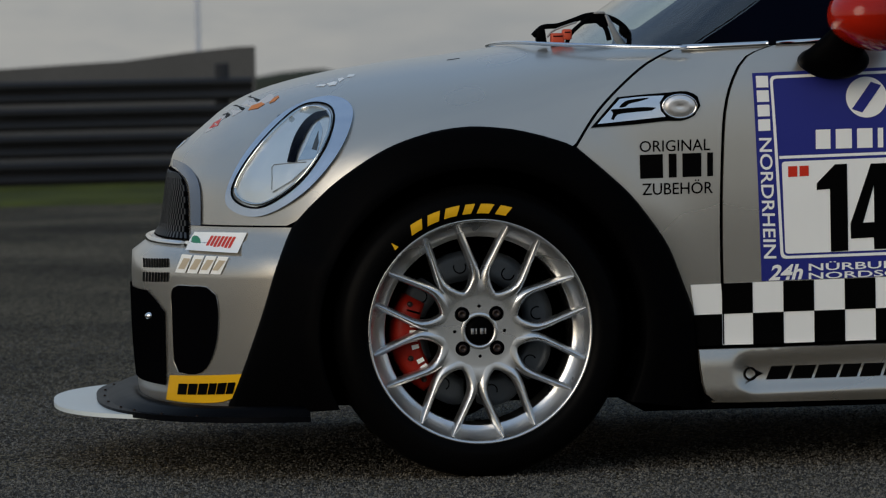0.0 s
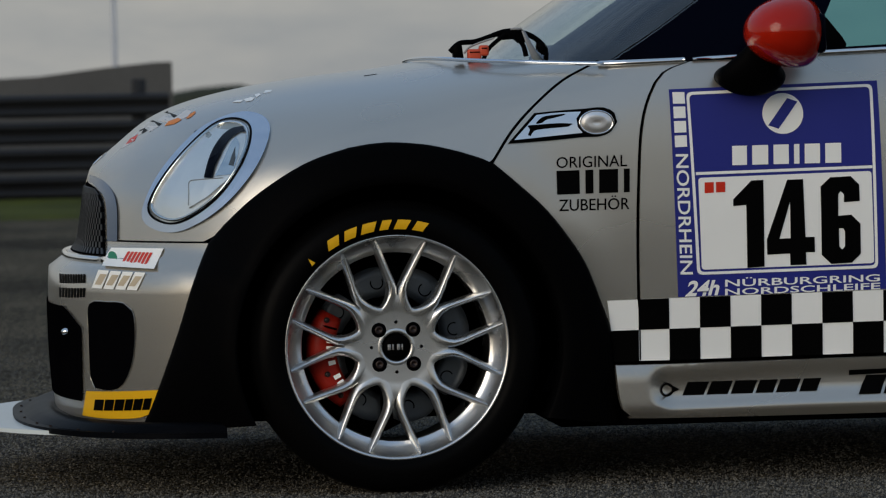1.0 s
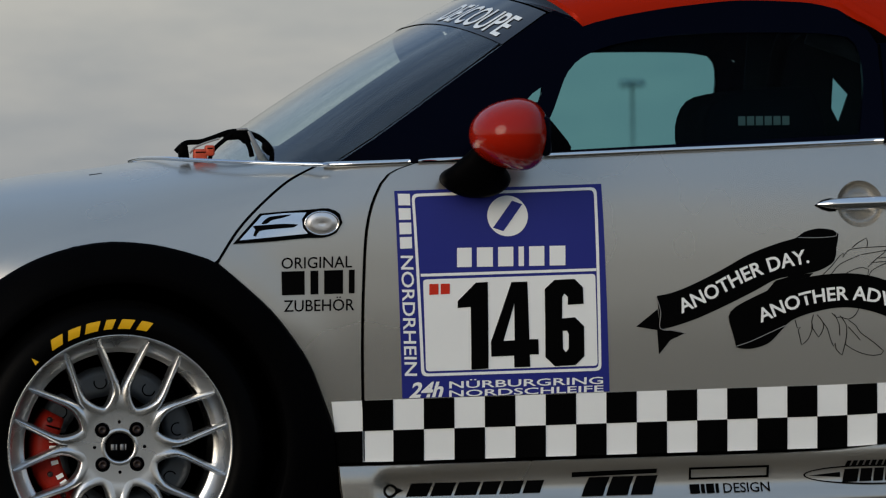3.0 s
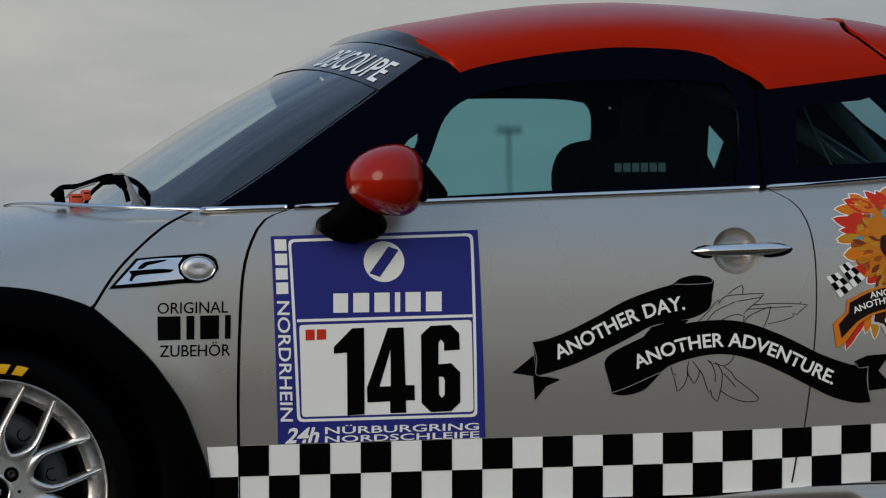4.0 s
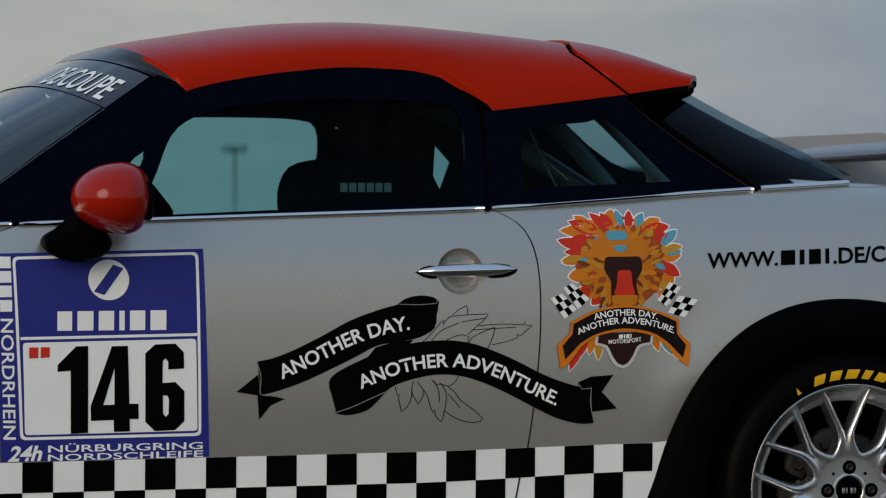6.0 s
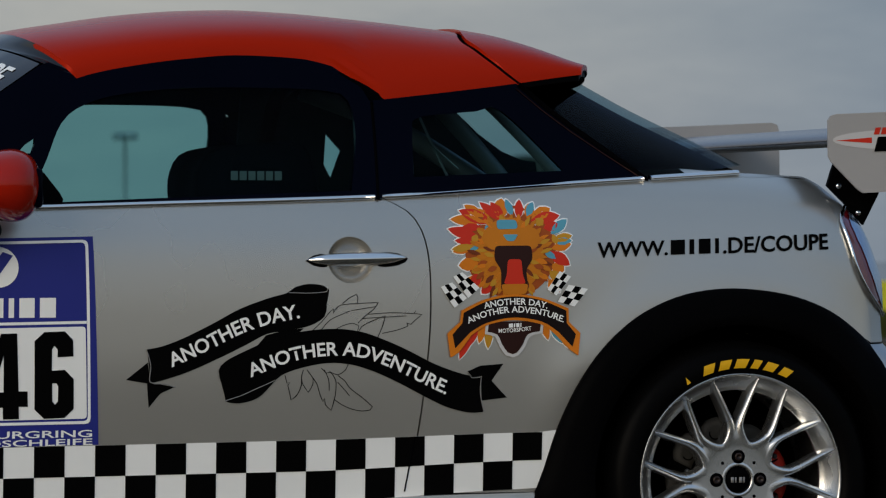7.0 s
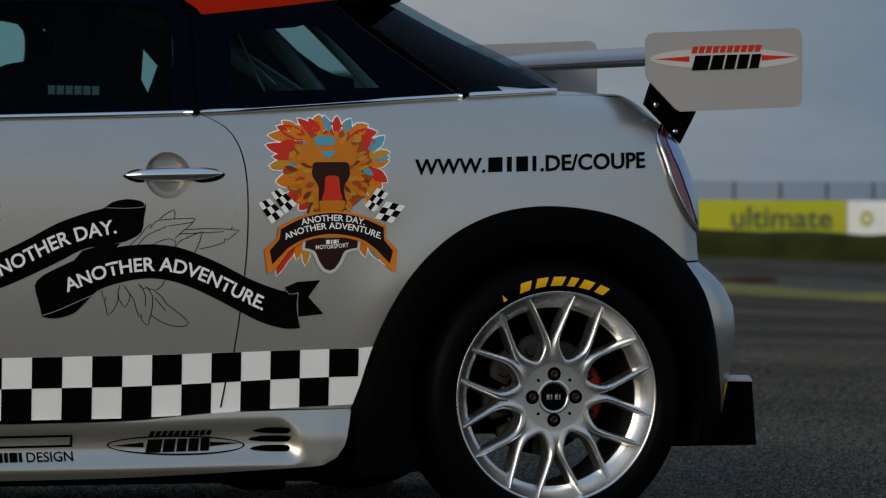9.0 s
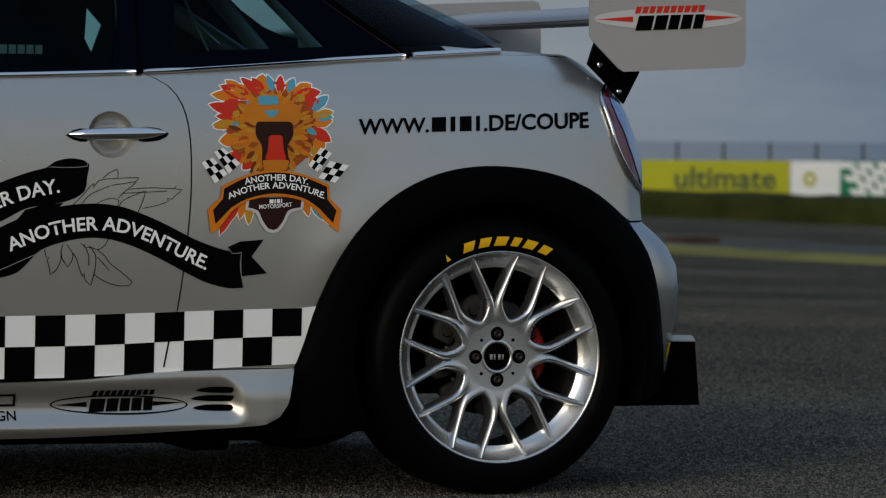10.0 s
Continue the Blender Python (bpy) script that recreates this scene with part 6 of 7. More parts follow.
def glyphs(text, bold=0.0):
    """Flat outline of a word in the built-in font: vertices, faces, width and cap height."""
    key = (text, bold)
    if key not in text_cache:
        cu = bpy.data.curves.new("word", "FONT")
        cu.body, cu.resolution_u, cu.offset, cu.fill_mode = text, 3, bold, "FRONT"
        ob = bpy.data.objects.new("word", cu)
        scene.collection.objects.link(ob)
        bpy.context.view_layer.update()
        me = bpy.data.meshes.new_from_object(ob.evaluated_get(bpy.context.evaluated_depsgraph_get()))
        flat = bmesh.new()
        flat.from_mesh(me)
        bmesh.ops.triangulate(flat, faces=flat.faces)
        bmesh.ops.subdivide_edges(flat, edges=[e for e in flat.edges if e.calc_length() > 0.25], cuts=2)
        bmesh.ops.triangulate(flat, faces=flat.faces)
        flat.verts.index_update()
        vs, fs = [v.co.copy() for v in flat.verts], [tuple(v.index for v in f.verts) for f in flat.faces]
        flat.free()
        bpy.data.objects.remove(ob)
        bpy.data.curves.remove(cu)
        bpy.data.meshes.remove(me)
        text_cache[key] = (vs, fs)
    return text_cache[key]


CAP = max(v.y for v in glyphs("H")[0])


def word(text, where, surf, off, bold=0.0, slant=0.0):
    """A word laid on a surface; where(u, v) gives (x, z)."""
    vs, fs = glyphs(text, bold)
    x0, x1 = min(v.x for v in vs), max(v.x for v in vs)
    b = bmesh.new()
    new_vs = []
    for v in vs:
        x, z = where((v.x - x0) / (x1 - x0) + slant * v.y / CAP, v.y / CAP)
        new_vs.append(b.verts.new((x, surf(x, z) - off, z)))
    for f in fs:
        try:
            b.faces.new([new_vs[i] for i in f])
        except ValueError:
            pass
    b.normal_update()
    if sum(f.normal.y * f.calc_area() for f in b.faces) > 0:
        bmesh.ops.reverse_faces(b, faces=b.faces)
    return b


def quad(bl, br, tr, tl):
    def where(u, v):
        a = (bl[0] + (br[0] - bl[0]) * u, bl[1] + (br[1] - bl[1]) * u)
        c = (tl[0] + (tr[0] - tl[0]) * u, tl[1] + (tr[1] - tl[1]) * u)
        return (a[0] + (c[0] - a[0]) * v, a[1] + (c[1] - a[1]) * v)
    return where


def along(base, height):
    """A band of the given height above a curved base line of (x, z)."""
    pts = smoothed([(*p, 0) for p in base], 0.005)
    cum = [0.0]
    for p, q in zip(pts, pts[1:]):
        cum.append(cum[-1] + (q - p).length)

    def where(u, v):
        d = u * cum[-1]
        i = min(max([k for k in range(len(cum)) if cum[k] <= max(d, 0)]), len(pts) - 2)
        e = (pts[i + 1] - pts[i]).normalized()
        p = pts[i] + e * (d - cum[i])
        return (p.x - e.y * height * v, p.y + e.x * height * v)
    return where


def bars(name, n, where, surf, off, mat, parent, gap=0.22, slant=0.0, label=""):
    """Plain bars in place of a trade name, each a part; n: how many, or the relative width of each."""
    wide = [1.0] * n if isinstance(n, int) else list(n)
    total, at = sum(wide) - gap * min(wide), 0.0
    for w in wide:
        u0, u1 = at / total, (at + w - gap * min(wide)) / total
        at += w
        lp = [where(u + slant * v, v) for u, v in ((u0, 0), ((u0 + u1) / 2, 0), (u1, 0), (u1, 0.5), (u1, 1), ((u0 + u1) / 2, 1), (u0, 1), (u0, 0.5))]
        part(name, conform(ccw(lp), surf, off, 0.0, 0.0005), mat, parent, label)


def holder(name, label):
    ob = new(name)
    ob.parent = car
    ob["label"] = label
    return ob


def patch(points, surf, off, step=0.03, holes=(), thick=0.0008):
    return conform(ccw(list(points)), surf, off, step, thick, holes=holes)


def rounded(pts, r):
    """Rounds the corners of a polygon."""
    out = []
    n = len(pts)
    for k in range(n):
        p0, p, p1 = Vector(pts[k - 1]), Vector(pts[k]), Vector(pts[(k + 1) % n])
        a, c = p + (p0 - p).normalized() * r, p + (p1 - p).normalized() * r
        for t in (0, 0.33, 0.67, 1):
            q = a * (1 - t) ** 2 + p * 2 * t * (1 - t) + c * t * t
            out.append((q.x, q.y))
    return out


def units(x0, z0, ux, uz, vx, vz):
    return lambda u, v: (x0 + ux * u + vx * v, z0 + uz * u + vz * v)


def ellipse(cx, cy, rx, ry, n=40):
    return [(cx + rx * math.cos(a), cy + ry * math.sin(a)) for a in np.linspace(0, 2 * math.pi, n + 1)[:-1]]


# race number sticker on the door
N = units(0.579, 0.8442, 1.206e-3, -2.3e-5, -2.1e-5, -1.187e-3)


def nm(pts):
    return [N(*p) for p in pts]


number = part("race_number_sticker", patch(nm([(1, 14), (368, -1), (382, 368), (15, 380)]), flank, 0.0016), BLUE_VINYL, car, "blue and white race number sticker")
outer, inner = nm(rounded([(31, 19), (359, 5), (367, 331), (48, 341)], 10)), nm(rounded([(36, 24), (354, 10), (362, 326), (53, 336)], 8))
part("border", patch(outer, flank, 0.0026, holes=(ccw(inner),)), WHITE, number, "thin white border")
part("divider", patch(nm([(46, 160), (357, 149), (357, 154), (46, 165)]), flank, 0.0026), WHITE, number)
part("white_field", patch(nm(rounded([(50, 170), (355, 159), (360, 322), (56, 332)], 6)), flank, 0.0026), WHITE, number, "white number field")
part("round_emblem", patch(nm(ellipse(200, 57, 36, 36)), flank, 0.0026), WHITE, number, "white round emblem")
part("emblem_bar", patch(nm([(174, 78), (208, 30), (226, 36), (192, 84)]), flank, 0.0036), BLUE_VINYL, number)
bars("sponsor_bar", (3.0, 3.2, 3.1, 1.6, 3.1, 3.2), quad(*nm([(110, 148), (302, 144), (302, 109), (110, 114)])), flank, 0.0026, WHITE, number, 0.5, 0.0)
bars("small_bar", 2, quad(*nm([(61, 197), (97, 195), (97, 177), (61, 178)])), flank, 0.0036, RED_VINYL, number, 0.2, 0.0)
part("digit", patch(nm([(111, 208), (143, 175), (164, 174), (166, 327), (136, 329), (134, 218), (111, 220)]), flank, 0.0038), BLACK_VINYL, number, "black number one")
part("digit", patch(nm([(206, 174), (234, 173), (238, 275), (254, 275), (255, 302), (239, 302), (240, 324), (212, 325), (211, 304), (171, 306), (170, 280)]), flank, 0.0038,
                    holes=(ccw(nm([(211, 212), (212, 277), (192, 278)])),)), BLACK_VINYL, number, "black number four")
part("digit", patch(nm([(282, 170), (318, 168), (333, 183), (334, 212), (306, 214), (306, 200), (300, 194), (296, 200), (296, 238), (319, 236), (335, 252), (336, 305), (320, 321), (284, 323), (267, 307), (265, 186)]), flank, 0.0038,
                    holes=(ccw(nm([(297, 260), (305, 260), (308, 266), (308, 292), (303, 298), (298, 292)])),)), BLACK_VINYL, number, "black number six")
bars("club_bar", 4, quad(*nm([(7, 19), (10, 116), (31, 115), (28, 19)])), flank, 0.0026, WHITE, number, 0.2, 0.0)
part("lettering", word("NORDRHEIN", quad(*nm([(11, 128), (19, 340), (40, 340), (32, 128)])), flank, 0.0026, 0.012), WHITE, number)
part("lettering", word("24h", quad(*nm([(27, 378), (84, 376), (84, 351), (27, 353)])), flank, 0.0026, 0.03, 0.12), WHITE, number)
part("lettering", word("N\u00dcRBURGRING", quad(*nm([(97, 362), (370, 354), (370, 342), (97, 350)])), flank, 0.0026, 0.012), WHITE, number)
part("lettering", word("NORDSCHLEIFE", quad(*nm([(97, 377), (371, 368), (371, 357), (97, 366)])), flank, 0.0026, 0.012), WHITE, number)

# chequered band
band_holder = part("chequered_band", patch([(0.439, 0.389), (0.5035, 0.390)] + [(x, 0.3795 + 0.0095 * 1 + 0.0005 + (x - 0.44) * 0.0125 + 0.0055 * step01(1.5, 2.0, x)) for x in np.linspace(0.52, 2.0, 16)] + [(2.05, 0.4195), (2.04, 0.39), (2.026, 0.345), (2.012, 0.294)]
                                           + [(x, 0.2605 + (x - 0.45) * 0.0075 + 0.02 * step01(1.45, 2.0, x)) for x in np.linspace(1.95, 0.55, 16)] + [(0.457, 0.262), (0.446, 0.327)], flank, 0.0014, 0.03), WHITE, car, "black and white chequered band along the sill")


def band_edge(x, k):
    top = 0.3895 + (x - 0.44) * 0.0125 + 0.0055 * step01(1.5, 2.0, x)
    low = 0.2605 + (x - 0.45) * 0.0075 + 0.02 * step01(1.45, 2.0, x)
    return top + (low - top) * k / 2 + (0.0008 if k == 1 else 0)


x_edges = [0.4395 + 0.0648 * k + 0.00062 * k * k / 24 for k in range(26)]
for k in range(25):
    for r in range(2):
        if (k + r) % 2 == 0:
            continue
        a, b = x_edges[k], min(x_edges[k + 1], 2.048 if r == 0 else 2.028)
        if r == 1 and k == 0:
            a = 0.4455
        if a >= b - 0.003 or a > 2.0:
            continue
        pts = [(x, band_edge(x, r + 1)) for x in np.linspace(a, b, 4)] + [(x, band_edge(x, r)) for x in np.linspace(b, a, 4)]
        part("black_square", conform(ccw(pts), flank, 0.0026, 0.0, 0.0006), BLACK_VINYL, band_holder)

# sticker behind the front wheel
O = units(0.3336, 0.7041, 1.188e-3, -3.3e-5, -3.2e-5, -1.177e-3)
om = lambda pts: [O(*p) for p in pts]
acc = part("accessory_sticker", word("ORIGINAL", quad(*om([(4, 30), (129, 26), (129, 6), (4, 11)])), flank, 0.0016, 0.006), BLACK_VINYL, car, "black lettering behind the front wheel")
bars("maker_bar", (4.2, 2.0, 3.6, 1.7), quad(*om([(5, 77), (134, 72), (134, 30), (4, 35)])), flank, 0.0016, BLACK_VINYL, acc, 0.5, 0.0)
part("lettering", word("ZUBEH\u00d6R", quad(*om([(8, 106), (134, 102), (134, 82), (8, 86)])), flank, 0.0016, 0.006), BLACK_VINYL, acc)

# web address on the rear quarter
W = units(2.1386, 0.8422, 1.342e-3, 1.1e-5, -9.7e-5, -1.227e-3)
wm = lambda pts: [W(*p) for p in pts]
url = part("web_address", word("WWW.", quad(*wm([(3, 41), (124, 37), (124, 12), (3, 15)])), flank, 0.0016, 0.022), BLACK_VINYL, car, "black web address lettering")
bars("maker_bar", (4.0, 2.0, 3.5, 1.8), quad(*wm([(129, 37), (212, 35), (212, 8), (129, 11)])), flank, 0.0016, BLACK_VINYL, url, 0.55, 0.0)
part("lettering", word(".DE/COUPE", quad(*wm([(219, 35), (406, 29), (406, 2), (219, 8)])), flank, 0.0016, 0.022), BLACK_VINYL, url)

# ribbons on the door
R = units(1.0862, 0.7656, 6.326e-4, -6.1e-6, -2.5e-6, -6.118e-4)
rm = lambda pts: [R(*p) for p in pts]
rib_a = part("ribbon_sticker", patch(loop(rm([(80, 272), (130, 262), (200, 235), (300, 185), (400, 130), (500, 92), (562, 74), (590, 54), (640, 42), (690, 48), (708, 62), (700, 110), (692, 155), (640, 188), (560, 205), (490, 218), (420, 255), (330, 300), (220, 350), (130, 380), (92, 388)]), 0.01, corners=(0, 20)), flank, 0.0016), BLACK_VINYL, car, "curled black ribbon sticker with white words")
part("ribbon_tail", patch(rm([(8, 378), (82, 318), (92, 386), (175, 402), (125, 425), (86, 474), (80, 390)]), flank, 0.0014), BLACK_VINYL, rib_a)
part("lettering", word("ANOTHER DAY.", along(rm([(163, 333), (230, 303), (300, 268), (380, 226), (440, 201), (520, 177), (606, 160)]), 0.0285), flank, 0.0028, 0.02), WHITE, rib_a)
rib_b = part("ribbon_sticker", patch(loop(rm([(325, 345), (350, 312), (430, 270), (520, 232), (620, 207), (730, 198), (820, 208), (900, 235), (980, 270), (1080, 320), (1180, 355), (1245, 365), (1240, 420), (1252, 488), (1200, 490), (1120, 470), (1040, 432), (950, 385), (860, 345), (780, 322), (700, 318), (610, 335), (540, 362), (500, 402), (460, 440), (400, 458), (350, 452), (346, 430), (335, 390)]), 0.01, corners=(11, 13)), flank, 0.0020), BLACK_VINYL, car, "curled black ribbon sticker with white words")
part("ribbon_tail", patch(rm([(1195, 345), (1240, 325), (1322, 318), (1280, 378), (1335, 437), (1246, 448), (1243, 366), (1215, 368)]), flank, 0.0018), BLACK_VINYL, rib_b)
part("ribbon_back", patch(rm([(450, 268), (488, 222), (545, 206), (620, 196), (600, 215), (520, 240)]), flank, 0.0012), BLACK_VINYL, rib_b)
part("lettering", word("ANOTHER ADVENTURE.", along(rm([(434, 367), (500, 340), (570, 314), (640, 298), (730, 290), (800, 294), (870, 312), (950, 345), (1030, 385), (1116, 426)]), 0.0275), flank, 0.0048, 0.02), WHITE, rib_b)
for pts, ob in (([(78, 275), (92, 330), (90, 385), (140, 392), (176, 403)], rib_a), ([(567, 73), (640, 74), (700, 68), (703, 55)], rib_a), ([(346, 450), (400, 432), (460, 405), (520, 378)], rib_b), ([(1244, 364), (1210, 368), (1196, 352)], rib_b), ([(1243, 366), (1240, 420), (1252, 485)], rib_b)):
    b = bmesh.new()
    tube(b, on(flank, loop(rm(pts), 0.008, False), 0.0032), 0.0009, 6)
    part("fold_line", b, GREY_VINYL, ob)
def drawn_line(points, sharp=()):
    """One thin drawn stroke on the door."""
    b = bmesh.new()
    tube(b, on(flank, loop(points, 0.008, False, sharp), 0.0012), 0.0008, 5)
    return b


UPPER = [
    ([(1.495, 0.635), (1.517, 0.655), (1.536, 0.677), (1.544, 0.683), (1.543, 0.673), (1.554, 0.688), (1.579, 0.693), (1.643, 0.696), (1.633, 0.682), (1.617, 0.67), (1.597, 0.652)], (3, 4, 7)),
    ([(1.564, 0.694), (1.576, 0.704), (1.595, 0.714), (1.598, 0.706), (1.596, 0.694)], (2,)),
    ([(1.621, 0.671), (1.673, 0.674), (1.721, 0.672), (1.726, 0.678), (1.722, 0.672), (1.74, 0.67), (1.726, 0.659), (1.715, 0.649), (1.706, 0.652), (1.708, 0.645), (1.685, 0.637), (1.651, 0.63)], (2, 3, 4, 5, 7, 8, 9)),
    ([(1.598, 0.633), (1.605, 0.644), (1.623, 0.654), (1.658, 0.668), (1.652, 0.646), (1.641, 0.622)], (3,)),
    ([(1.545, 0.637), (1.562, 0.646), (1.585, 0.652), (1.599, 0.647), (1.596, 0.633)], (3,)),
]
LOWER = [
    ([(1.436, 0.542), (1.44, 0.525), (1.447, 0.527), (1.442, 0.52), (1.447, 0.501), (1.449, 0.489), (1.463, 0.5), (1.472, 0.521), (1.472, 0.539), (1.476, 0.553)], (1, 2, 3, 5)),
    ([(1.472, 0.539), (1.474, 0.524), (1.487, 0.505), (1.494, 0.515), (1.498, 0.533), (1.484, 0.553)], (2,)),
    ([(1.498, 0.535), (1.506, 0.523), (1.513, 0.5), (1.519, 0.485), (1.523, 0.492), (1.525, 0.478), (1.538, 0.466), (1.544, 0.487), (1.548, 0.508), (1.547, 0.532), (1.534, 0.55)], (3, 4, 6)),
    ([(1.544, 0.49), (1.561, 0.478), (1.584, 0.468), (1.606, 0.464), (1.624, 0.466), (1.629, 0.473), (1.609, 0.491), (1.578, 0.514), (1.569, 0.528), (1.553, 0.54)], (4, 5)),
    ([(1.516, 0.556), (1.526, 0.546), (1.537, 0.547), (1.553, 0.542), (1.569, 0.552), (1.576, 0.568), (1.572, 0.574)], (2,)),
]
RIBS = ([(1.516, 0.638), (1.536, 0.659), (1.567, 0.673), (1.579, 0.678)], [(1.583, 0.679), (1.636, 0.687)], [(1.606, 0.662), (1.648, 0.664), (1.705, 0.667)], [(1.522, 0.553), (1.532, 0.532), (1.533, 0.508)], [(1.552, 0.526), (1.569, 0.508), (1.578, 0.497)])
plume = part("plume_outline", drawn_line(*UPPER[0]), BLACK_VINYL, car, "thin black outline drawing of feathers")
for stroke in UPPER[1:] + LOWER:
    part("feather_line", drawn_line(*stroke), BLACK_VINYL, plume)
for stroke in RIBS:
    part("feather_rib", drawn_line(stroke), BLACK_VINYL, plume)

# feathered crest on the rear quarter
K = units(1.7848, 0.9215, 1.28e-3, 1.0e-5, -2.6e-5, -1.22e-3)
km = lambda pts: [K(p[0] - 355, p[1] - 130) for p in pts]
MAHOGANY = material("mahogany_vinyl", (0.16, 0.035, 0.008), 0.4, var=0.15, spec=0.2)
crest = part("crest_sticker", patch(km(ellipse(480, 226, 80, 82)), flank, 0.0016, 0.02), RUST, car, "orange feather crest sticker with chequered flags and ribbon")
rng = random.Random(4)


def feather(cx, cy, ang, length, wide, mat, off):
    ca, sa = math.cos(ang), math.sin(ang)
    pts = [(0, 0), (0.3, 0.8), (0.6, 1.0), (0.85, 0.6), (1.0, 0.05), (0.9, -0.35), (0.6, -0.95), (0.3, -0.8)]
    lp = [(cx + length * t * ca - wide * w * sa, cy - length * t * sa - wide * w * ca) for t, w in pts]
    part("feather", patch(loop(km(lp), 0.008, corners=(0, 4)), flank, off, 0.0), mat, crest)


def plume_to(x0, y0, x1, y1, wide, mat, off, edged=False):
    ang, length = math.atan2(y0 - y1, x1 - x0), math.hypot(x1 - x0, y1 - y0)
    if edged:
        feather(x0, y0, ang, length + 2.5, wide + 1.8, WHITE, 0.0014)
    feather(x0, y0, ang, length, wide, mat, off)


layer = 0.0018
# rim feathers: (root, tip, half width), one colour a row
for mat, rows in (
        (ORANGE, ((436, 172, 376, 168, 10), (462, 170, 473, 132, 13), (436, 165, 404, 143, 9), (520, 168, 556, 150, 11), (446, 176, 420, 150, 12), (512, 168, 524, 140, 9), (552, 222, 588, 214, 9), (418, 214, 378, 226, 9), (424, 246, 388, 250, 12), (552, 250, 574, 262, 12), (430, 270, 398, 288, 12), (546, 276, 566, 300, 11))),
        (RED_VINYL, ((452, 176, 393, 152, 12), (468, 172, 432, 138, 9), (470, 168, 452, 138, 9), (496, 170, 504, 134, 8), (518, 172, 571, 163, 11), (424, 200, 371, 185, 10), (430, 182, 394, 184, 8), (420, 208, 382, 206, 7), (548, 226, 584, 252, 11), (540, 186, 566, 178, 10), (422, 262, 412, 294, 10), (446, 282, 428, 300, 9))),
        (CYAN, ((486, 164, 480, 133, 7), (512, 164, 527, 139, 7), (552, 196, 583, 170, 9), (556, 210, 589, 208, 7), (424, 216, 408, 224, 6), (446, 178, 436, 190, 5), (560, 240, 540, 226, 6))),
        (GOLD, ((416, 216, 376, 222, 7), (556, 206, 590, 199, 8), (424, 206, 412, 200, 8), (540, 180, 528, 168, 9), (548, 262, 566, 276, 9), (436, 252, 410, 262, 8), (556, 196, 562, 214, 6)))):
    for x0, y0, x1, y1, w in rows:
        layer += 0.000012
        plume_to(x0, y0, x1, y1, w, mat, layer, True)
# tails under the ribbon
for mat, rows in ((RED_VINYL, ((418, 344, 390, 416, 9), (426, 346, 402, 396, 8))), (ORANGE, ((434, 346, 424, 388, 7), (548, 346, 566, 380, 7), (536, 346, 546, 384, 7))),
                  (GOLD, ((442, 350, 440, 398, 7), (564, 350, 580, 398, 8), (448, 346, 452, 372, 6))), (CYAN, ((444, 344, 438, 362, 5), (552, 348, 570, 390, 9)))):
    for x0, y0, x1, y1, w in rows:
        layer += 0.00002
        plume_to(x0, y0, x1, y1, w, mat, layer, True)
part("crest_centre", patch(km(ellipse(480, 232, 58, 66)), flank, 0.0030, 0.02), AMBER, crest, "plain amber centre")
for ring, (r0, n, ln) in enumerate(((50, 34, 24), (40, 30, 22), (28, 22, 22))):
    for k in range(n):
        ang = radians(-80 + 340 * k / (n - 1) + rng.uniform(-5, 5))
        layer += 0.000012
        tone = (AMBER, ORANGE, RUST, AMBER, GOLD, MAHOGANY)[(k * 5 + ring) % 6] if math.sin(ang) < 0.35 else (AMBER, ORANGE, GOLD, AMBER)[(k * 3 + ring) % 4]
        feather(480 + r0 * 1.05 * math.cos(ang), 236 - r0 * 1.15 * math.sin(ang), ang + rng.uniform(-0.3, 0.3), ln * rng.uniform(0.8, 1.1), rng.uniform(3.2, 5.2), tone, layer + 0.0006)
part("crest_centre", patch(km(rounded([(436, 184), (526, 184), (534, 206), (520, 222), (498, 226), (464, 226), (442, 222), (428, 206)], 8)), flank, 0.0042, 0.02), AMBER, crest, "plain amber shape")
part("crest_centre", patch(km(rounded([(452, 216), (516, 216), (518, 240), (506, 258), (510, 296), (462, 296), (462, 258), (450, 240)], 7)), flank, 0.0046, 0.02), BROWN, crest, "plain dark shape")
part("crest_centre", patch(km(rounded([(474, 240), (498, 240), (500, 268), (506, 284), (466, 284), (472, 268)], 6)), flank, 0.0050, 0.02), RED_VINYL, crest, "plain red shape")
part("crest_centre", patch(km(rounded([(457, 170), (492, 170), (494, 186), (457, 187)], 6)), flank, 0.0048, 0.02), CYAN, crest, "plain pale blue shape")
part("crest_centre", patch(km(rounded([(466, 196), (494, 196), (486, 208), (474, 208)], 4)), flank, 0.0048, 0.02), CYAN, crest, "plain pale blue shape")
part("crest_centre", patch(km(rounded([(462, 284), (510, 284), (506, 302), (466, 302)], 5)), flank, 0.0051, 0.02), AMBER, crest, "plain amber bar")
for corners in ([(356, 288), (376, 280), (402, 308), (380, 325)], [(378, 270), (394, 262), (424, 290), (404, 308)], [(544, 294), (566, 262), (586, 272), (560, 305)], [(562, 316), (582, 286), (616, 294), (592, 325)]):
    q = quad(*[km([p])[0] for p in (corners[3], corners[2], corners[1], corners[0])])
    part("flag", patch([q(0, 0), q(1, 0), q(1, 1), q(0, 1)], flank, 0.0036, 0.0), WHITE, crest, "chequered flag")
    for i in range(3):
        for j in range(3):
            if (i + j) % 2:
                part("flag_square", conform(ccw([q(i / 3, j / 3), q((i + 1) / 3, j / 3), q((i + 1) / 3, (j + 1) / 3), q(i / 3, (j + 1) / 3)]), flank, 0.0043, 0.0, 0.0003), BLACK_VINYL, crest)
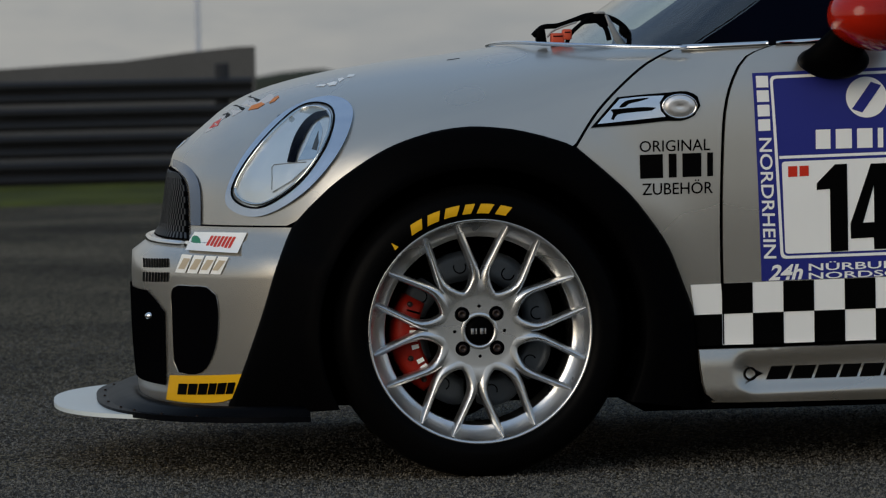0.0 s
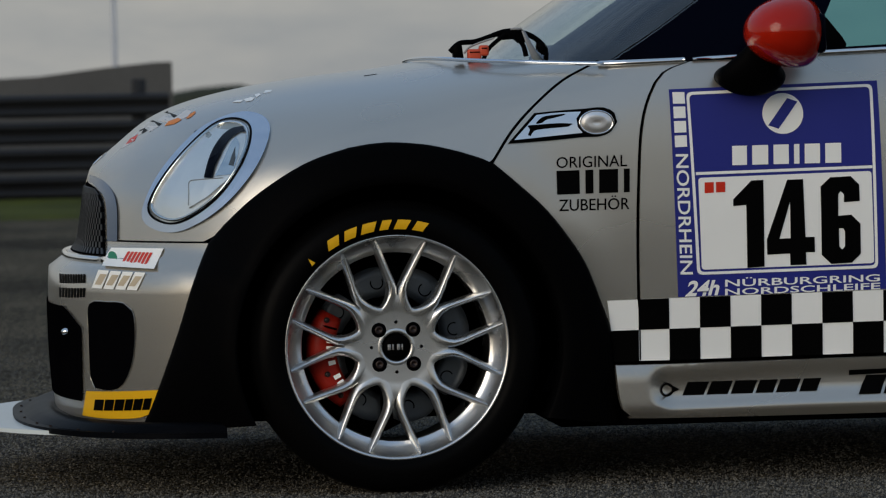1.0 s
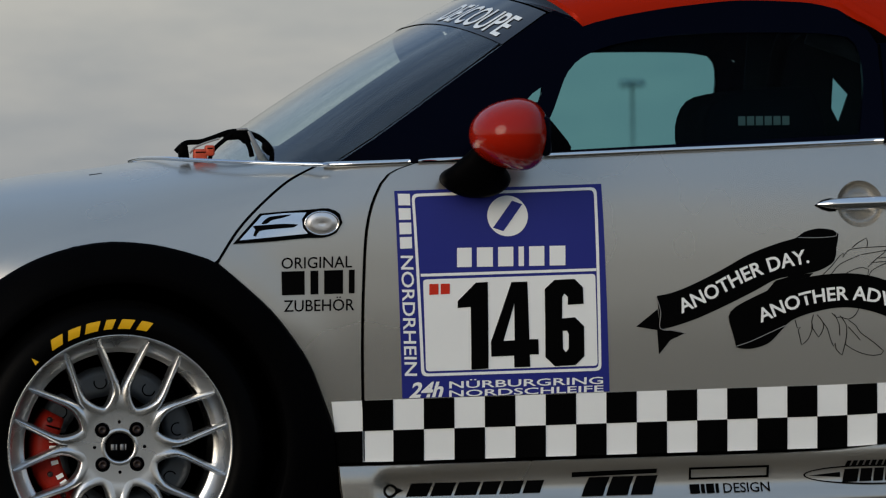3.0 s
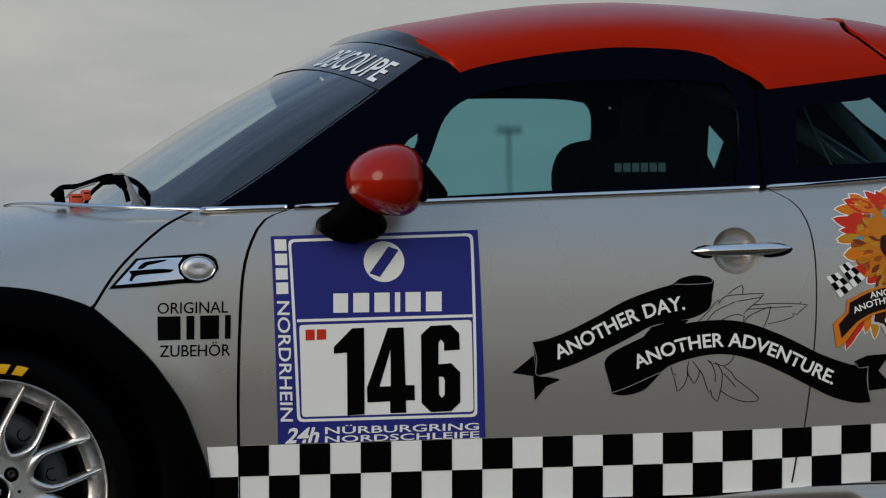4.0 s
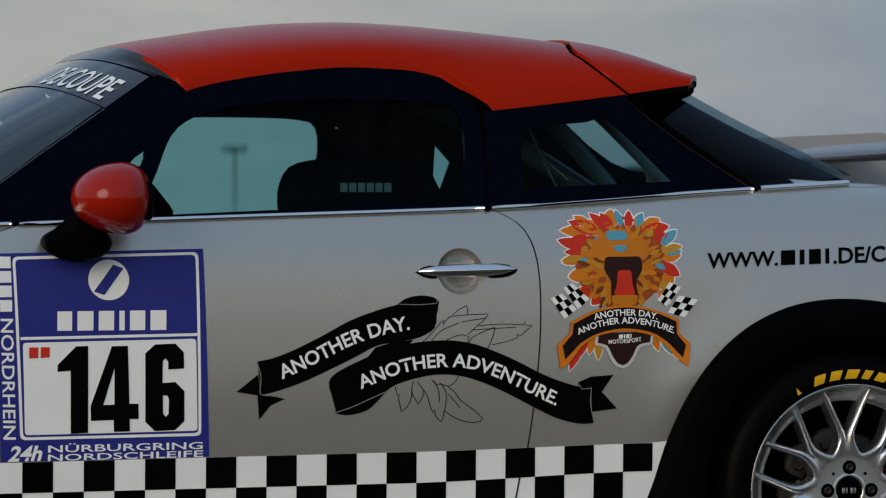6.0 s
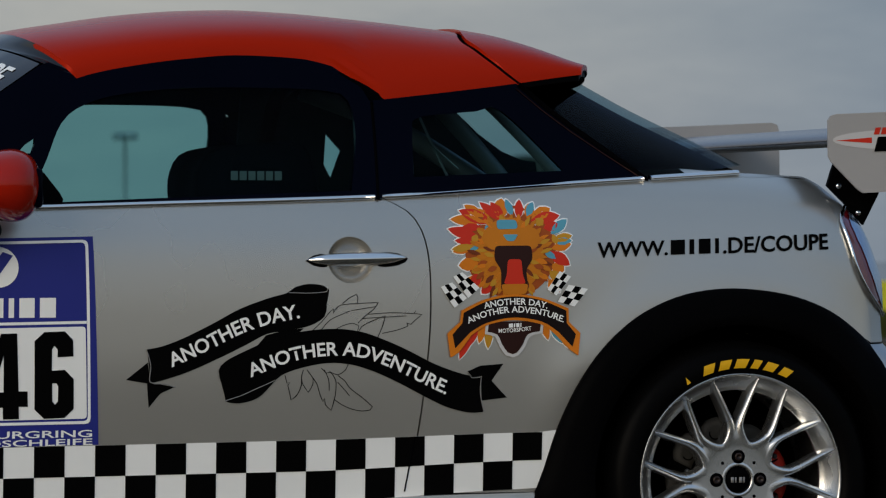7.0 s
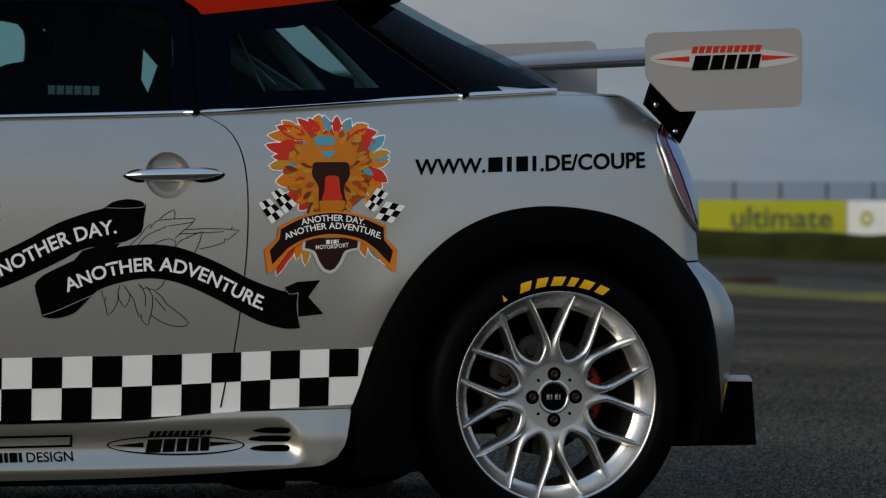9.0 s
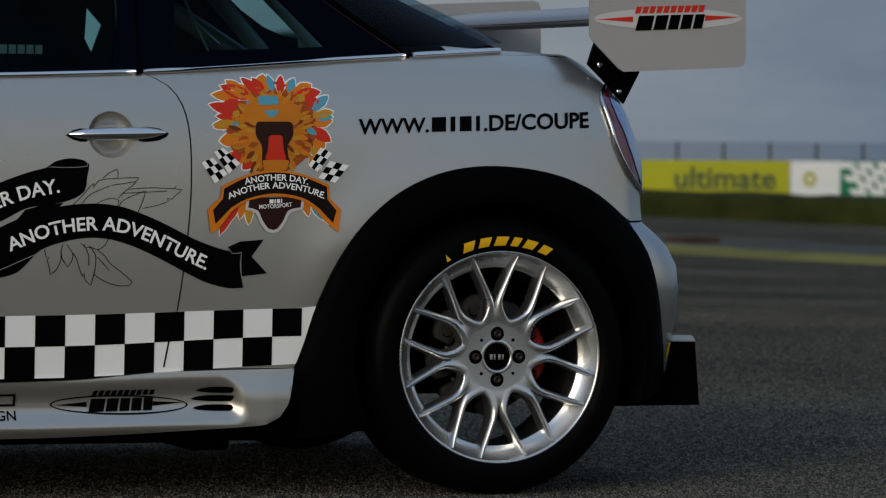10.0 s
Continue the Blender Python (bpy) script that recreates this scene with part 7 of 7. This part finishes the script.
part("shield", patch(loop(km([(436, 350), (538, 350), (536, 372), (514, 377), (506, 394), (494, 410), (484, 414), (472, 410), (460, 394), (452, 377), (434, 372)]), 0.008, corners=(0, 1, 2, 10)), flank, 0.0036, 0.0), PALE, crest, "brown shield with white edge")
part("shield_face", patch(loop(km([(441, 350), (533, 350), (531, 368), (510, 373), (501, 391), (491, 405), (484, 408), (475, 405), (465, 391), (456, 373), (439, 368)]), 0.008, corners=(0, 1, 2, 10)), flank, 0.0043, 0.0), BROWN, crest)
part("crest_ribbon", patch(loop(km([(392, 330), (435, 310), (484, 302), (533, 309), (581, 328), (582, 352), (602, 372), (598, 412), (582, 400), (560, 376), (533, 356), (484, 348), (438, 356), (410, 374), (388, 404), (374, 412), (368, 370), (390, 350)]), 0.01, corners=(4, 5, 6, 7, 9, 13, 15, 16, 17, 0)), flank, 0.0050, 0.02), ORANGE, crest, "orange edged dark ribbon")
part("ribbon_face", patch(loop(km([(396, 334), (437, 314), (484, 306), (532, 313), (577, 332), (578, 354), (594, 374), (588, 396), (564, 370), (534, 351), (484, 343), (437, 352), (408, 368), (382, 396), (377, 372), (394, 352)]), 0.01, corners=(4, 5, 6, 7, 8, 12, 13, 14, 15, 0)), flank, 0.0057, 0.02), CREST_DARK, crest)
part("lettering", word("ANOTHER DAY.", along(km([(432, 327), (460, 322), (486, 320), (515, 322), (543, 328)]), 0.0130), flank, 0.0066, 0.018), WHITE, crest)
part("lettering", word("ANOTHER ADVENTURE.", along(km([(404, 353), (440, 340), (486, 334), (535, 340), (572, 353)]), 0.0130), flank, 0.0066, 0.018), WHITE, crest)
part("lettering", word("MOTORSPORT", along(km([(458, 370), (486, 369), (516, 366)]), 0.0085), flank, 0.0050, 0.014), WHITE, crest)
bars("maker_bar", (3.6, 1.7, 3.0, 1.5), quad(*km([(476, 361), (498, 360), (498, 353), (476, 354)])), flank, 0.0050, WHITE, crest, 0.5, 0.0)

# door shut line across the band
both_sides("seam", lambda: (lambda b: (tube(b, on(flank, [(1.724, 0.407), (1.719, 0.378), (1.712, 0.344), (1.702, 0.29)], 0.0018), 0.0018, 6), b)[1])(bmesh.new()), BLACK_MATT, car, "dark door gap")

both_sides("seam", lambda: (lambda b: (tube(b, on(flank, [(0.504, 0.392), (0.506, 0.362), (0.507, 0.326), (0.507, 0.263)], 0.0018), 0.0014, 6), b)[1])(bmesh.new()), BLACK_MATT, car, "dark door gap")

# skirt lettering
SF = units(0.5294, 0.2533, 1.214e-3, -3.2e-5, 3.0e-6, -1.196e-3)
sm = lambda pts: [SF(p[0] - 800, p[1] - 770) for p in pts]
sk = holder("skirt_stickers", "black sponsor bars on the side skirt")
bars("bar", (3.4, 3.4, 3.5, 2.9, 3.3, 2.9), quad(*sm([(853, 824), (1088, 816), (1092, 794), (858, 801)])), skirt_y, 0.002, BLACK_VINYL, sk, 0.14, 0.02)
part("round_mark", patch(sm(ellipse(826, 814, 12, 12, 20)), skirt_y, 0.002, 0.0, holes=(ccw(sm(ellipse(826, 814, 8.5, 8.5, 20))),)), BLACK_VINYL, sk)
part("arrow_mark", patch(sm([(815, 798), (848, 813), (815, 831), (838, 813)]), skirt_y, 0.0028, 0.0), BLACK_VINYL, sk)
bars("block_bar", 3, quad(*sm([(1160, 822), (1286, 818), (1294, 785), (1172, 789)])), skirt_y, 0.002, BLACK_VINYL, sk, 0.12, 0.03)
part("top_bar", patch(sm([(1145, 780), (1296, 773), (1295, 781), (1145, 789)]), skirt_y, 0.0022, 0.02), BLACK_VINYL, sk)
part("frame_mark", patch(sm([(1353, 771), (1496, 766), (1496, 788), (1353, 793)]), skirt_y, 0.002, 0.02, holes=(ccw(sm([(1357, 775), (1492, 770), (1492, 784), (1357, 789)])),)), BLACK_VINYL, sk)
bars("maker_bar", (3.6, 1.7, 3.0, 1.5), quad(*sm([(1354, 817), (1406, 815), (1406, 799), (1354, 801)])), skirt_y, 0.002, BLACK_VINYL, sk, 0.3, 0.0)
part("lettering", word("DESIGN", quad(*sm([(1414, 815), (1497, 812), (1497, 796), (1414, 799)])), skirt_y, 0.002, 0.008), BLACK_VINYL, sk)
SR = units(1.2197, 0.2562, 1.241e-3, -1.5e-5, 2.8e-5, -1.213e-3)
srm = lambda pts: [SR(p[0], p[1] - 755) for p in pts]
sk2 = part("skirt_emblem", patch(srm(ellipse(308, 789, 123, 17)), skirt_y, 0.002, 0.02, holes=(ccw(srm(ellipse(308, 789, 120, 14.5))),)), BLACK_VINYL, car, "black oval emblem outline on the side skirt")
bars("bar", (4.2, 3.4, 2.9, 3.0, 2.7), quad(*srm([(253, 802), (366, 798), (366, 776), (256, 779)])), skirt_y, 0.0028, BLACK_VINYL, sk2, 0.18, 0.02)
bars("bar", 10, quad(*srm([(258, 774), (369, 771), (369, 762), (260, 764)])), skirt_y, 0.0028, BLACK_VINYL, sk2, 0.3, 0.02)
for pts in ([(194, 790), (250, 784), (250, 793)], [(368, 783), (424, 785), (368, 791)]):
    part("spear", patch(srm(pts), skirt_y, 0.0028, 0.0), BLACK_VINYL, sk2)

# wing emblem
E9 = units(2.716, 1.11, 1.37e-3, 2.25e-5, 0.0, -1.28e-3)
em = lambda pts: [E9(p[0] - 1142, p[1] - 62) for p in pts]
plate_y = lambda x, z: 0.118
part("wing_emblem", patch(em(ellipse(1281, 106, 131, 18)), plate_y, 0.0008, 0.0), PALE, wing, "pale oval emblem with red spears")
bars("bar", (4.2, 3.4, 2.9, 3.0, 2.7), quad(*em([(1222, 127), (1340, 123), (1343, 98), (1226, 101)])), plate_y, 0.0022, BLACK_VINYL, wing, 0.18, 0.02)
bars("bar", 10, quad(*em([(1221, 97), (1342, 94), (1343, 82), (1222, 85)])), plate_y, 0.0022, RED_VINYL, wing, 0.25, 0.02)
for pts in ([(1155, 107), (1218, 102), (1218, 112)], [(1346, 100), (1408, 103), (1346, 110)]):
    part("spear", patch(em(pts), plate_y, 0.0016, 0.0), RED_VINYL, wing)

# bumper stickers
bs = part("bumper_sticker", patch([(-0.578, 0.514), (-0.53, 0.5155), (-0.475, 0.516), (-0.486, 0.495), (-0.498, 0.475), (-0.545, 0.477), (-0.601, 0.479), (-0.59, 0.497)], flank, 0.003, 0.012), WHITE, car, "white oil sponsor sticker")
bars("bar", 7, quad((-0.562, 0.484), (-0.512, 0.483), (-0.497, 0.507), (-0.546, 0.508)), flank, 0.0045, RED_VINYL, bs, 0.28, 0.0)
part("round_mark", patch([(-0.577 + 0.009 * math.cos(a), 0.496 + 0.011 * math.sin(a)) for a in np.linspace(0, 6.28, 15)[:-1]], flank, 0.0045, 0.0), GREEN_VINYL, bs)
hold = holder("bumper_sticker", "white outlined sponsor bars")
bars("bar", 4, quad((-0.624, 0.431), (-0.534, 0.43), (-0.516, 0.467), (-0.609, 0.47)), flank, 0.003, WHITE, hold, 0.14, 0.0)
bars("inner_bar", 4, quad((-0.618, 0.439), (-0.538, 0.438), (-0.523, 0.459), (-0.606, 0.462)), flank, 0.0042, PALE_GOLD, hold, 0.45, 0.0)
yb = part("bumper_sticker", patch(loop([(-0.639, 0.208), (-0.56, 0.215), (-0.49, 0.221), (-0.491, 0.199), (-0.504, 0.177), (-0.533, 0.160), (-0.595, 0.153), (-0.647, 0.153)], 0.012, corners=(0, 2, 7)), flank, 0.004, 0.012), YELLOW, car, "yellow tyre sponsor sticker")
bars("bar", (3.4, 3.4, 3.5, 2.9, 3.3, 2.9), quad((-0.625, 0.168), (-0.514, 0.178), (-0.508, 0.203), (-0.622, 0.192)), flank, 0.006, BLACK_VINYL, yb, 0.12, 0.0)
hold = holder("bumper_sticker", "small dark lettering bars")
bars("bar", 10, quad((-0.686, 0.435), (-0.637, 0.441), (-0.636, 0.460), (-0.686, 0.455)), flank, 0.003, BLACK_VINYL, hold, 0.3, 0.0)
hold = holder("bumper_sticker", "small dark lettering bars")
bars("bar", 9, quad((-0.688, 0.404), (-0.638, 0.41), (-0.637, 0.430), (-0.687, 0.425)), flank, 0.003, BLACK_VINYL, hold, 0.3, 0.0)


nose_decals = holder("bonnet_sticker", "small dark, white and orange bonnet stickers")
for name, mat, lp in (
        ("white_panel", PALE, [(-0.5487, 0.725), (-0.5424, 0.7303), (-0.5236, 0.7455), (-0.4916, 0.7675), (-0.4874, 0.7667), (-0.5012, 0.7545), (-0.526, 0.7322), (-0.5406, 0.7241)]),
        ("white_panel", PALE, [(-0.4939, 0.7697), (-0.4744, 0.7816), (-0.4645, 0.7708), (-0.4852, 0.7587)]),
        ("white_panel", PALE, [(-0.4628, 0.7827), (-0.4439, 0.7958), (-0.4312, 0.7878), (-0.4023, 0.8059), (-0.3928, 0.8029), (-0.4034, 0.7919), (-0.4396, 0.7758)])):
    part(name, patch(lp, flank, 0.004, 0.008), mat, nose_decals, "pale sticker panel")
for name, mat, lp in (
        ("red_mark", RED_VINYL, [(-0.5324, 0.7321), (-0.5198, 0.7451), (-0.5039, 0.7545), (-0.5154, 0.7395)]),
        ("black_mark", BLACK_VINYL, [(-0.5, 0.7623), (-0.489, 0.7676), (-0.4869, 0.7627), (-0.4975, 0.7556)]),
        ("black_mark", BLACK_VINYL, [(-0.4751, 0.7816), (-0.4689, 0.7837), (-0.4573, 0.7768), (-0.4644, 0.7718)]),
        ("black_mark", BLACK_VINYL, [(-0.4418, 0.7998), (-0.4335, 0.8037), (-0.424, 0.7939), (-0.4321, 0.7899)]),
        ("orange_mark", ORANGE, [(-0.4536, 0.7719), (-0.4434, 0.7818), (-0.4233, 0.7888), (-0.4184, 0.7849), (-0.4346, 0.7759)]),
        ("orange_mark", ORANGE, [(-0.4104, 0.7859), (-0.4001, 0.7959), (-0.3869, 0.803), (-0.3871, 0.7989), (-0.3994, 0.7899)]),
        ("white_square", WHITE, [(-0.3092, 0.82), (-0.2999, 0.824), (-0.285, 0.825), (-0.2933, 0.82)]),
        ("white_square", WHITE, [(-0.2848, 0.826), (-0.2687, 0.83), (-0.2621, 0.829), (-0.2694, 0.823), (-0.2824, 0.8209)]),
        ("white_square", WHITE, [(-0.2591, 0.829), (-0.2469, 0.8351), (-0.2484, 0.8381), (-0.2584, 0.836)]),
        ("white_square", WHITE, [(-0.2407, 0.838), (-0.2258, 0.84), (-0.2194, 0.8451), (-0.2331, 0.8441)])):
    part(name, patch(lp, flank, 0.0055, 0.006), mat, nose_decals)

part("bonnet_catch", patch([(-0.4018, 0.7536), (-0.3984, 0.7607), (-0.3796, 0.7675), (-0.383, 0.7605)], flank, 0.003, 0.006), BLACK_VINYL, car, "small black mark above the headlight")
part("bonnet_catch", patch([(-0.0205, 0.8698), (-0.0195, 0.8715), (0.009, 0.8748), (0.0075, 0.8735)], flank, 0.003, 0.006), BLACK_VINYL, car, "small black washer jet")

# word on the sun strip
wide = max(v.x for v in glyphs("COUPE", 0.012)[0]) - min(v.x for v in glyphs("COUPE", 0.012)[0])
vs, fs = glyphs("DE/COUPE", 0.012)
tx1 = max(v.x for v in vs)
bm = bmesh.new()
nv = []
for v in vs:
    u = -0.935 + 0.385 * (tx1 - v.x) / wide
    nv.append(bm.verts.new(screen_point(0.822 + 0.115 * v.y / CAP, u) + Vector((-0.001, -0.0006, 0.0032))))
for f in fs:
    bm.faces.new([nv[i] for i in f])
bmesh.ops.recalc_face_normals(bm, faces=bm.faces)
part("sun_strip_lettering", bm, WHITE, car, "white word on the sun strip")

# seat lettering
bars("maker_bar", 6, quad((1.412, 0.962), (1.528, 0.962), (1.528, 0.982), (1.412, 0.982)), lambda x, z: 0.40, 0.008, GREY_VINYL, seat, 0.2)

# tyre lettering
for ob, a0, a1, marks in ((bpy.data.objects["wheel"], 124.5, 76.5, (134.0,)), (bpy.data.objects["wheel.002"], 112.0, 65.5, (120.5,))):
    for n, (s0, s1, r0, r1) in enumerate([(u0, u0 + w, 0.2455, 0.2655) for u0, w in ((0.0, 0.125), (0.185, 0.125), (0.365, 0.135), (0.555, 0.09), (0.70, 0.125), (0.885, 0.11))]):
        b, rows = bmesh.new(), []
        for r in np.linspace(r0, r1, 4):
            row = []
            for t in np.linspace(s0, s1, 5):
                a = radians(a0 + (a1 - a0) * (t + 0.045 * (r - r0) / (r1 - r0)))
                y = curve_at([(0.238, -0.026), (0.256, -0.030), (0.283, -0.024)], r) - 0.0012
                row.append((r * math.cos(a), y, r * math.sin(a)))
            rows.append(row)
        grid_faces(b, rows)
        part("lettering_bar", b, YELLOW, ob, "yellow lettering bar")
    for m in marks:
        b = bmesh.new()
        pts = [(0.246, m - 1.2), (0.246, m + 1.2), (0.262, m)]
        b.faces.new([b.verts.new((r * math.cos(radians(a)), -0.031, r * math.sin(radians(a)))) for r, a in pts][::-1])
        part("tyre_mark", b, YELLOW, ob, "small yellow mark")

# ---------------------------------------------------------------- fence and distance
MESH = glass("fence_mesh", (0.72, 0.74, 0.76))
MESH.node_tree.nodes["Glossy BSDF"].inputs["Roughness"].default_value = 0.9
FENCE_GREY = material("fence_grey", (0.14, 0.15, 0.16), 0.6, var=0.1)
fence = thing("fence", "grey wire mesh fence behind the advertising banner", "fence")
fa, fb = Vector((17.5, 84.3, 0)), Vector((80.0, 62.4, 0))
fd = (fb - fa).normalized()
ln = (fb - fa).length
for k in range(int(ln / 0.97)):
    p = fa + fd * (0.97 * k)
    bm = bmesh.new()
    tube(bm, [(p.x, p.y, -3.5), (p.x, p.y, 0.36)], 0.03, 6)
    part("post", bm, FENCE_GREY, fence)
bm = bmesh.new()
bm.faces.new([bm.verts.new(v) for v in ((fa.x, fa.y, -2), (fb.x, fb.y, -2), (fb.x, fb.y, 0.38), (fa.x, fa.y, 0.38))])
part("mesh_panel", bm, MESH, fence, "pale wire mesh", smooth=False)

WOODS = material("far_woods", (0.05, 0.055, 0.04), 0.95, var=0.4, scale=1.0, spec=0.05)
bm, rows = bmesh.new(), []
for x in np.linspace(-120, 118, 240):
    h = 2.1 + 0.9 * noise.noise((x * 0.11, 3, 0)) + 0.5 * noise.noise((x * 0.43, 9, 0)) + 5.5 * step01(86, 98, x) * step01(118, 106, x)
    rows.append([(x, 300 + 6 * k, -14.0 if k == 0 else h * (0.75 if k == 1 else 1.0) - 0.5) for k in range(3)])
grid_faces(bm, rows)
tagged(part("far_woods", bm, WOODS), "dark low tree line on the horizon", "trees", kind="stuff")

# marks on the banner
BLACK_GREEN = material("dark_green_vinyl", (0.05, 0.09, 0.04), 0.5)
vs, fs = glyphs("ultimate", 0.018)
tx0, tx1 = min(v.x for v in vs), max(v.x for v in vs)
bm = bmesh.new()
ba, bd = Vector((18.2, 82.5, 0)), (Vector((110.0, 50.4, 0)) - Vector((18.2, 82.5, 0))).normalized()
nv = []
for v in vs:
    p = ba + bd * (17.05 + 2.08 * (v.x - tx0) / (tx1 - tx0)) + Vector((bd.y, -bd.x, 0)) * 0.02
    nv.append(bm.verts.new((p.x, p.y, -0.57 + 0.42 * v.y / CAP)))
for f in fs:
    bm.faces.new([nv[i] for i in f])
part("lettering", bm, BLACK_GREEN, banner, "dark green word on the yellow panel", smooth=False)
for k in range(16):
    for r in range(5):
        wide = 0.34 - 0.016 * k
        s0 = 20.32 + 0.40 * k + (0.20 if r % 2 else 0.0) - 0.06 * r
        if s0 > 20.47:
            banner_quad("white_diamond", s0, s0 + wide, 0.03 + 0.137 * r, 0.03 + 0.137 * (r + 1) - 0.012, WHITE, 0.02, banner, lean=-0.09)
bm = bmesh.new()
rings = [[], []]
for q in np.linspace(0, 2 * math.pi, 25)[:-1]:
    for k, rr in enumerate((0.155, 0.07)):
        p = ba + bd * (19.83 + 0.85 * rr * math.cos(q)) + Vector((bd.y, -bd.x, 0)) * 0.02
        rings[k].append((p.x, p.y, -0.37 + rr * math.sin(q)))
grid_faces(bm, rings, closed=True)
part("round_mark", bm, BANNER_Y, banner, "yellow ring mark", smooth=False)
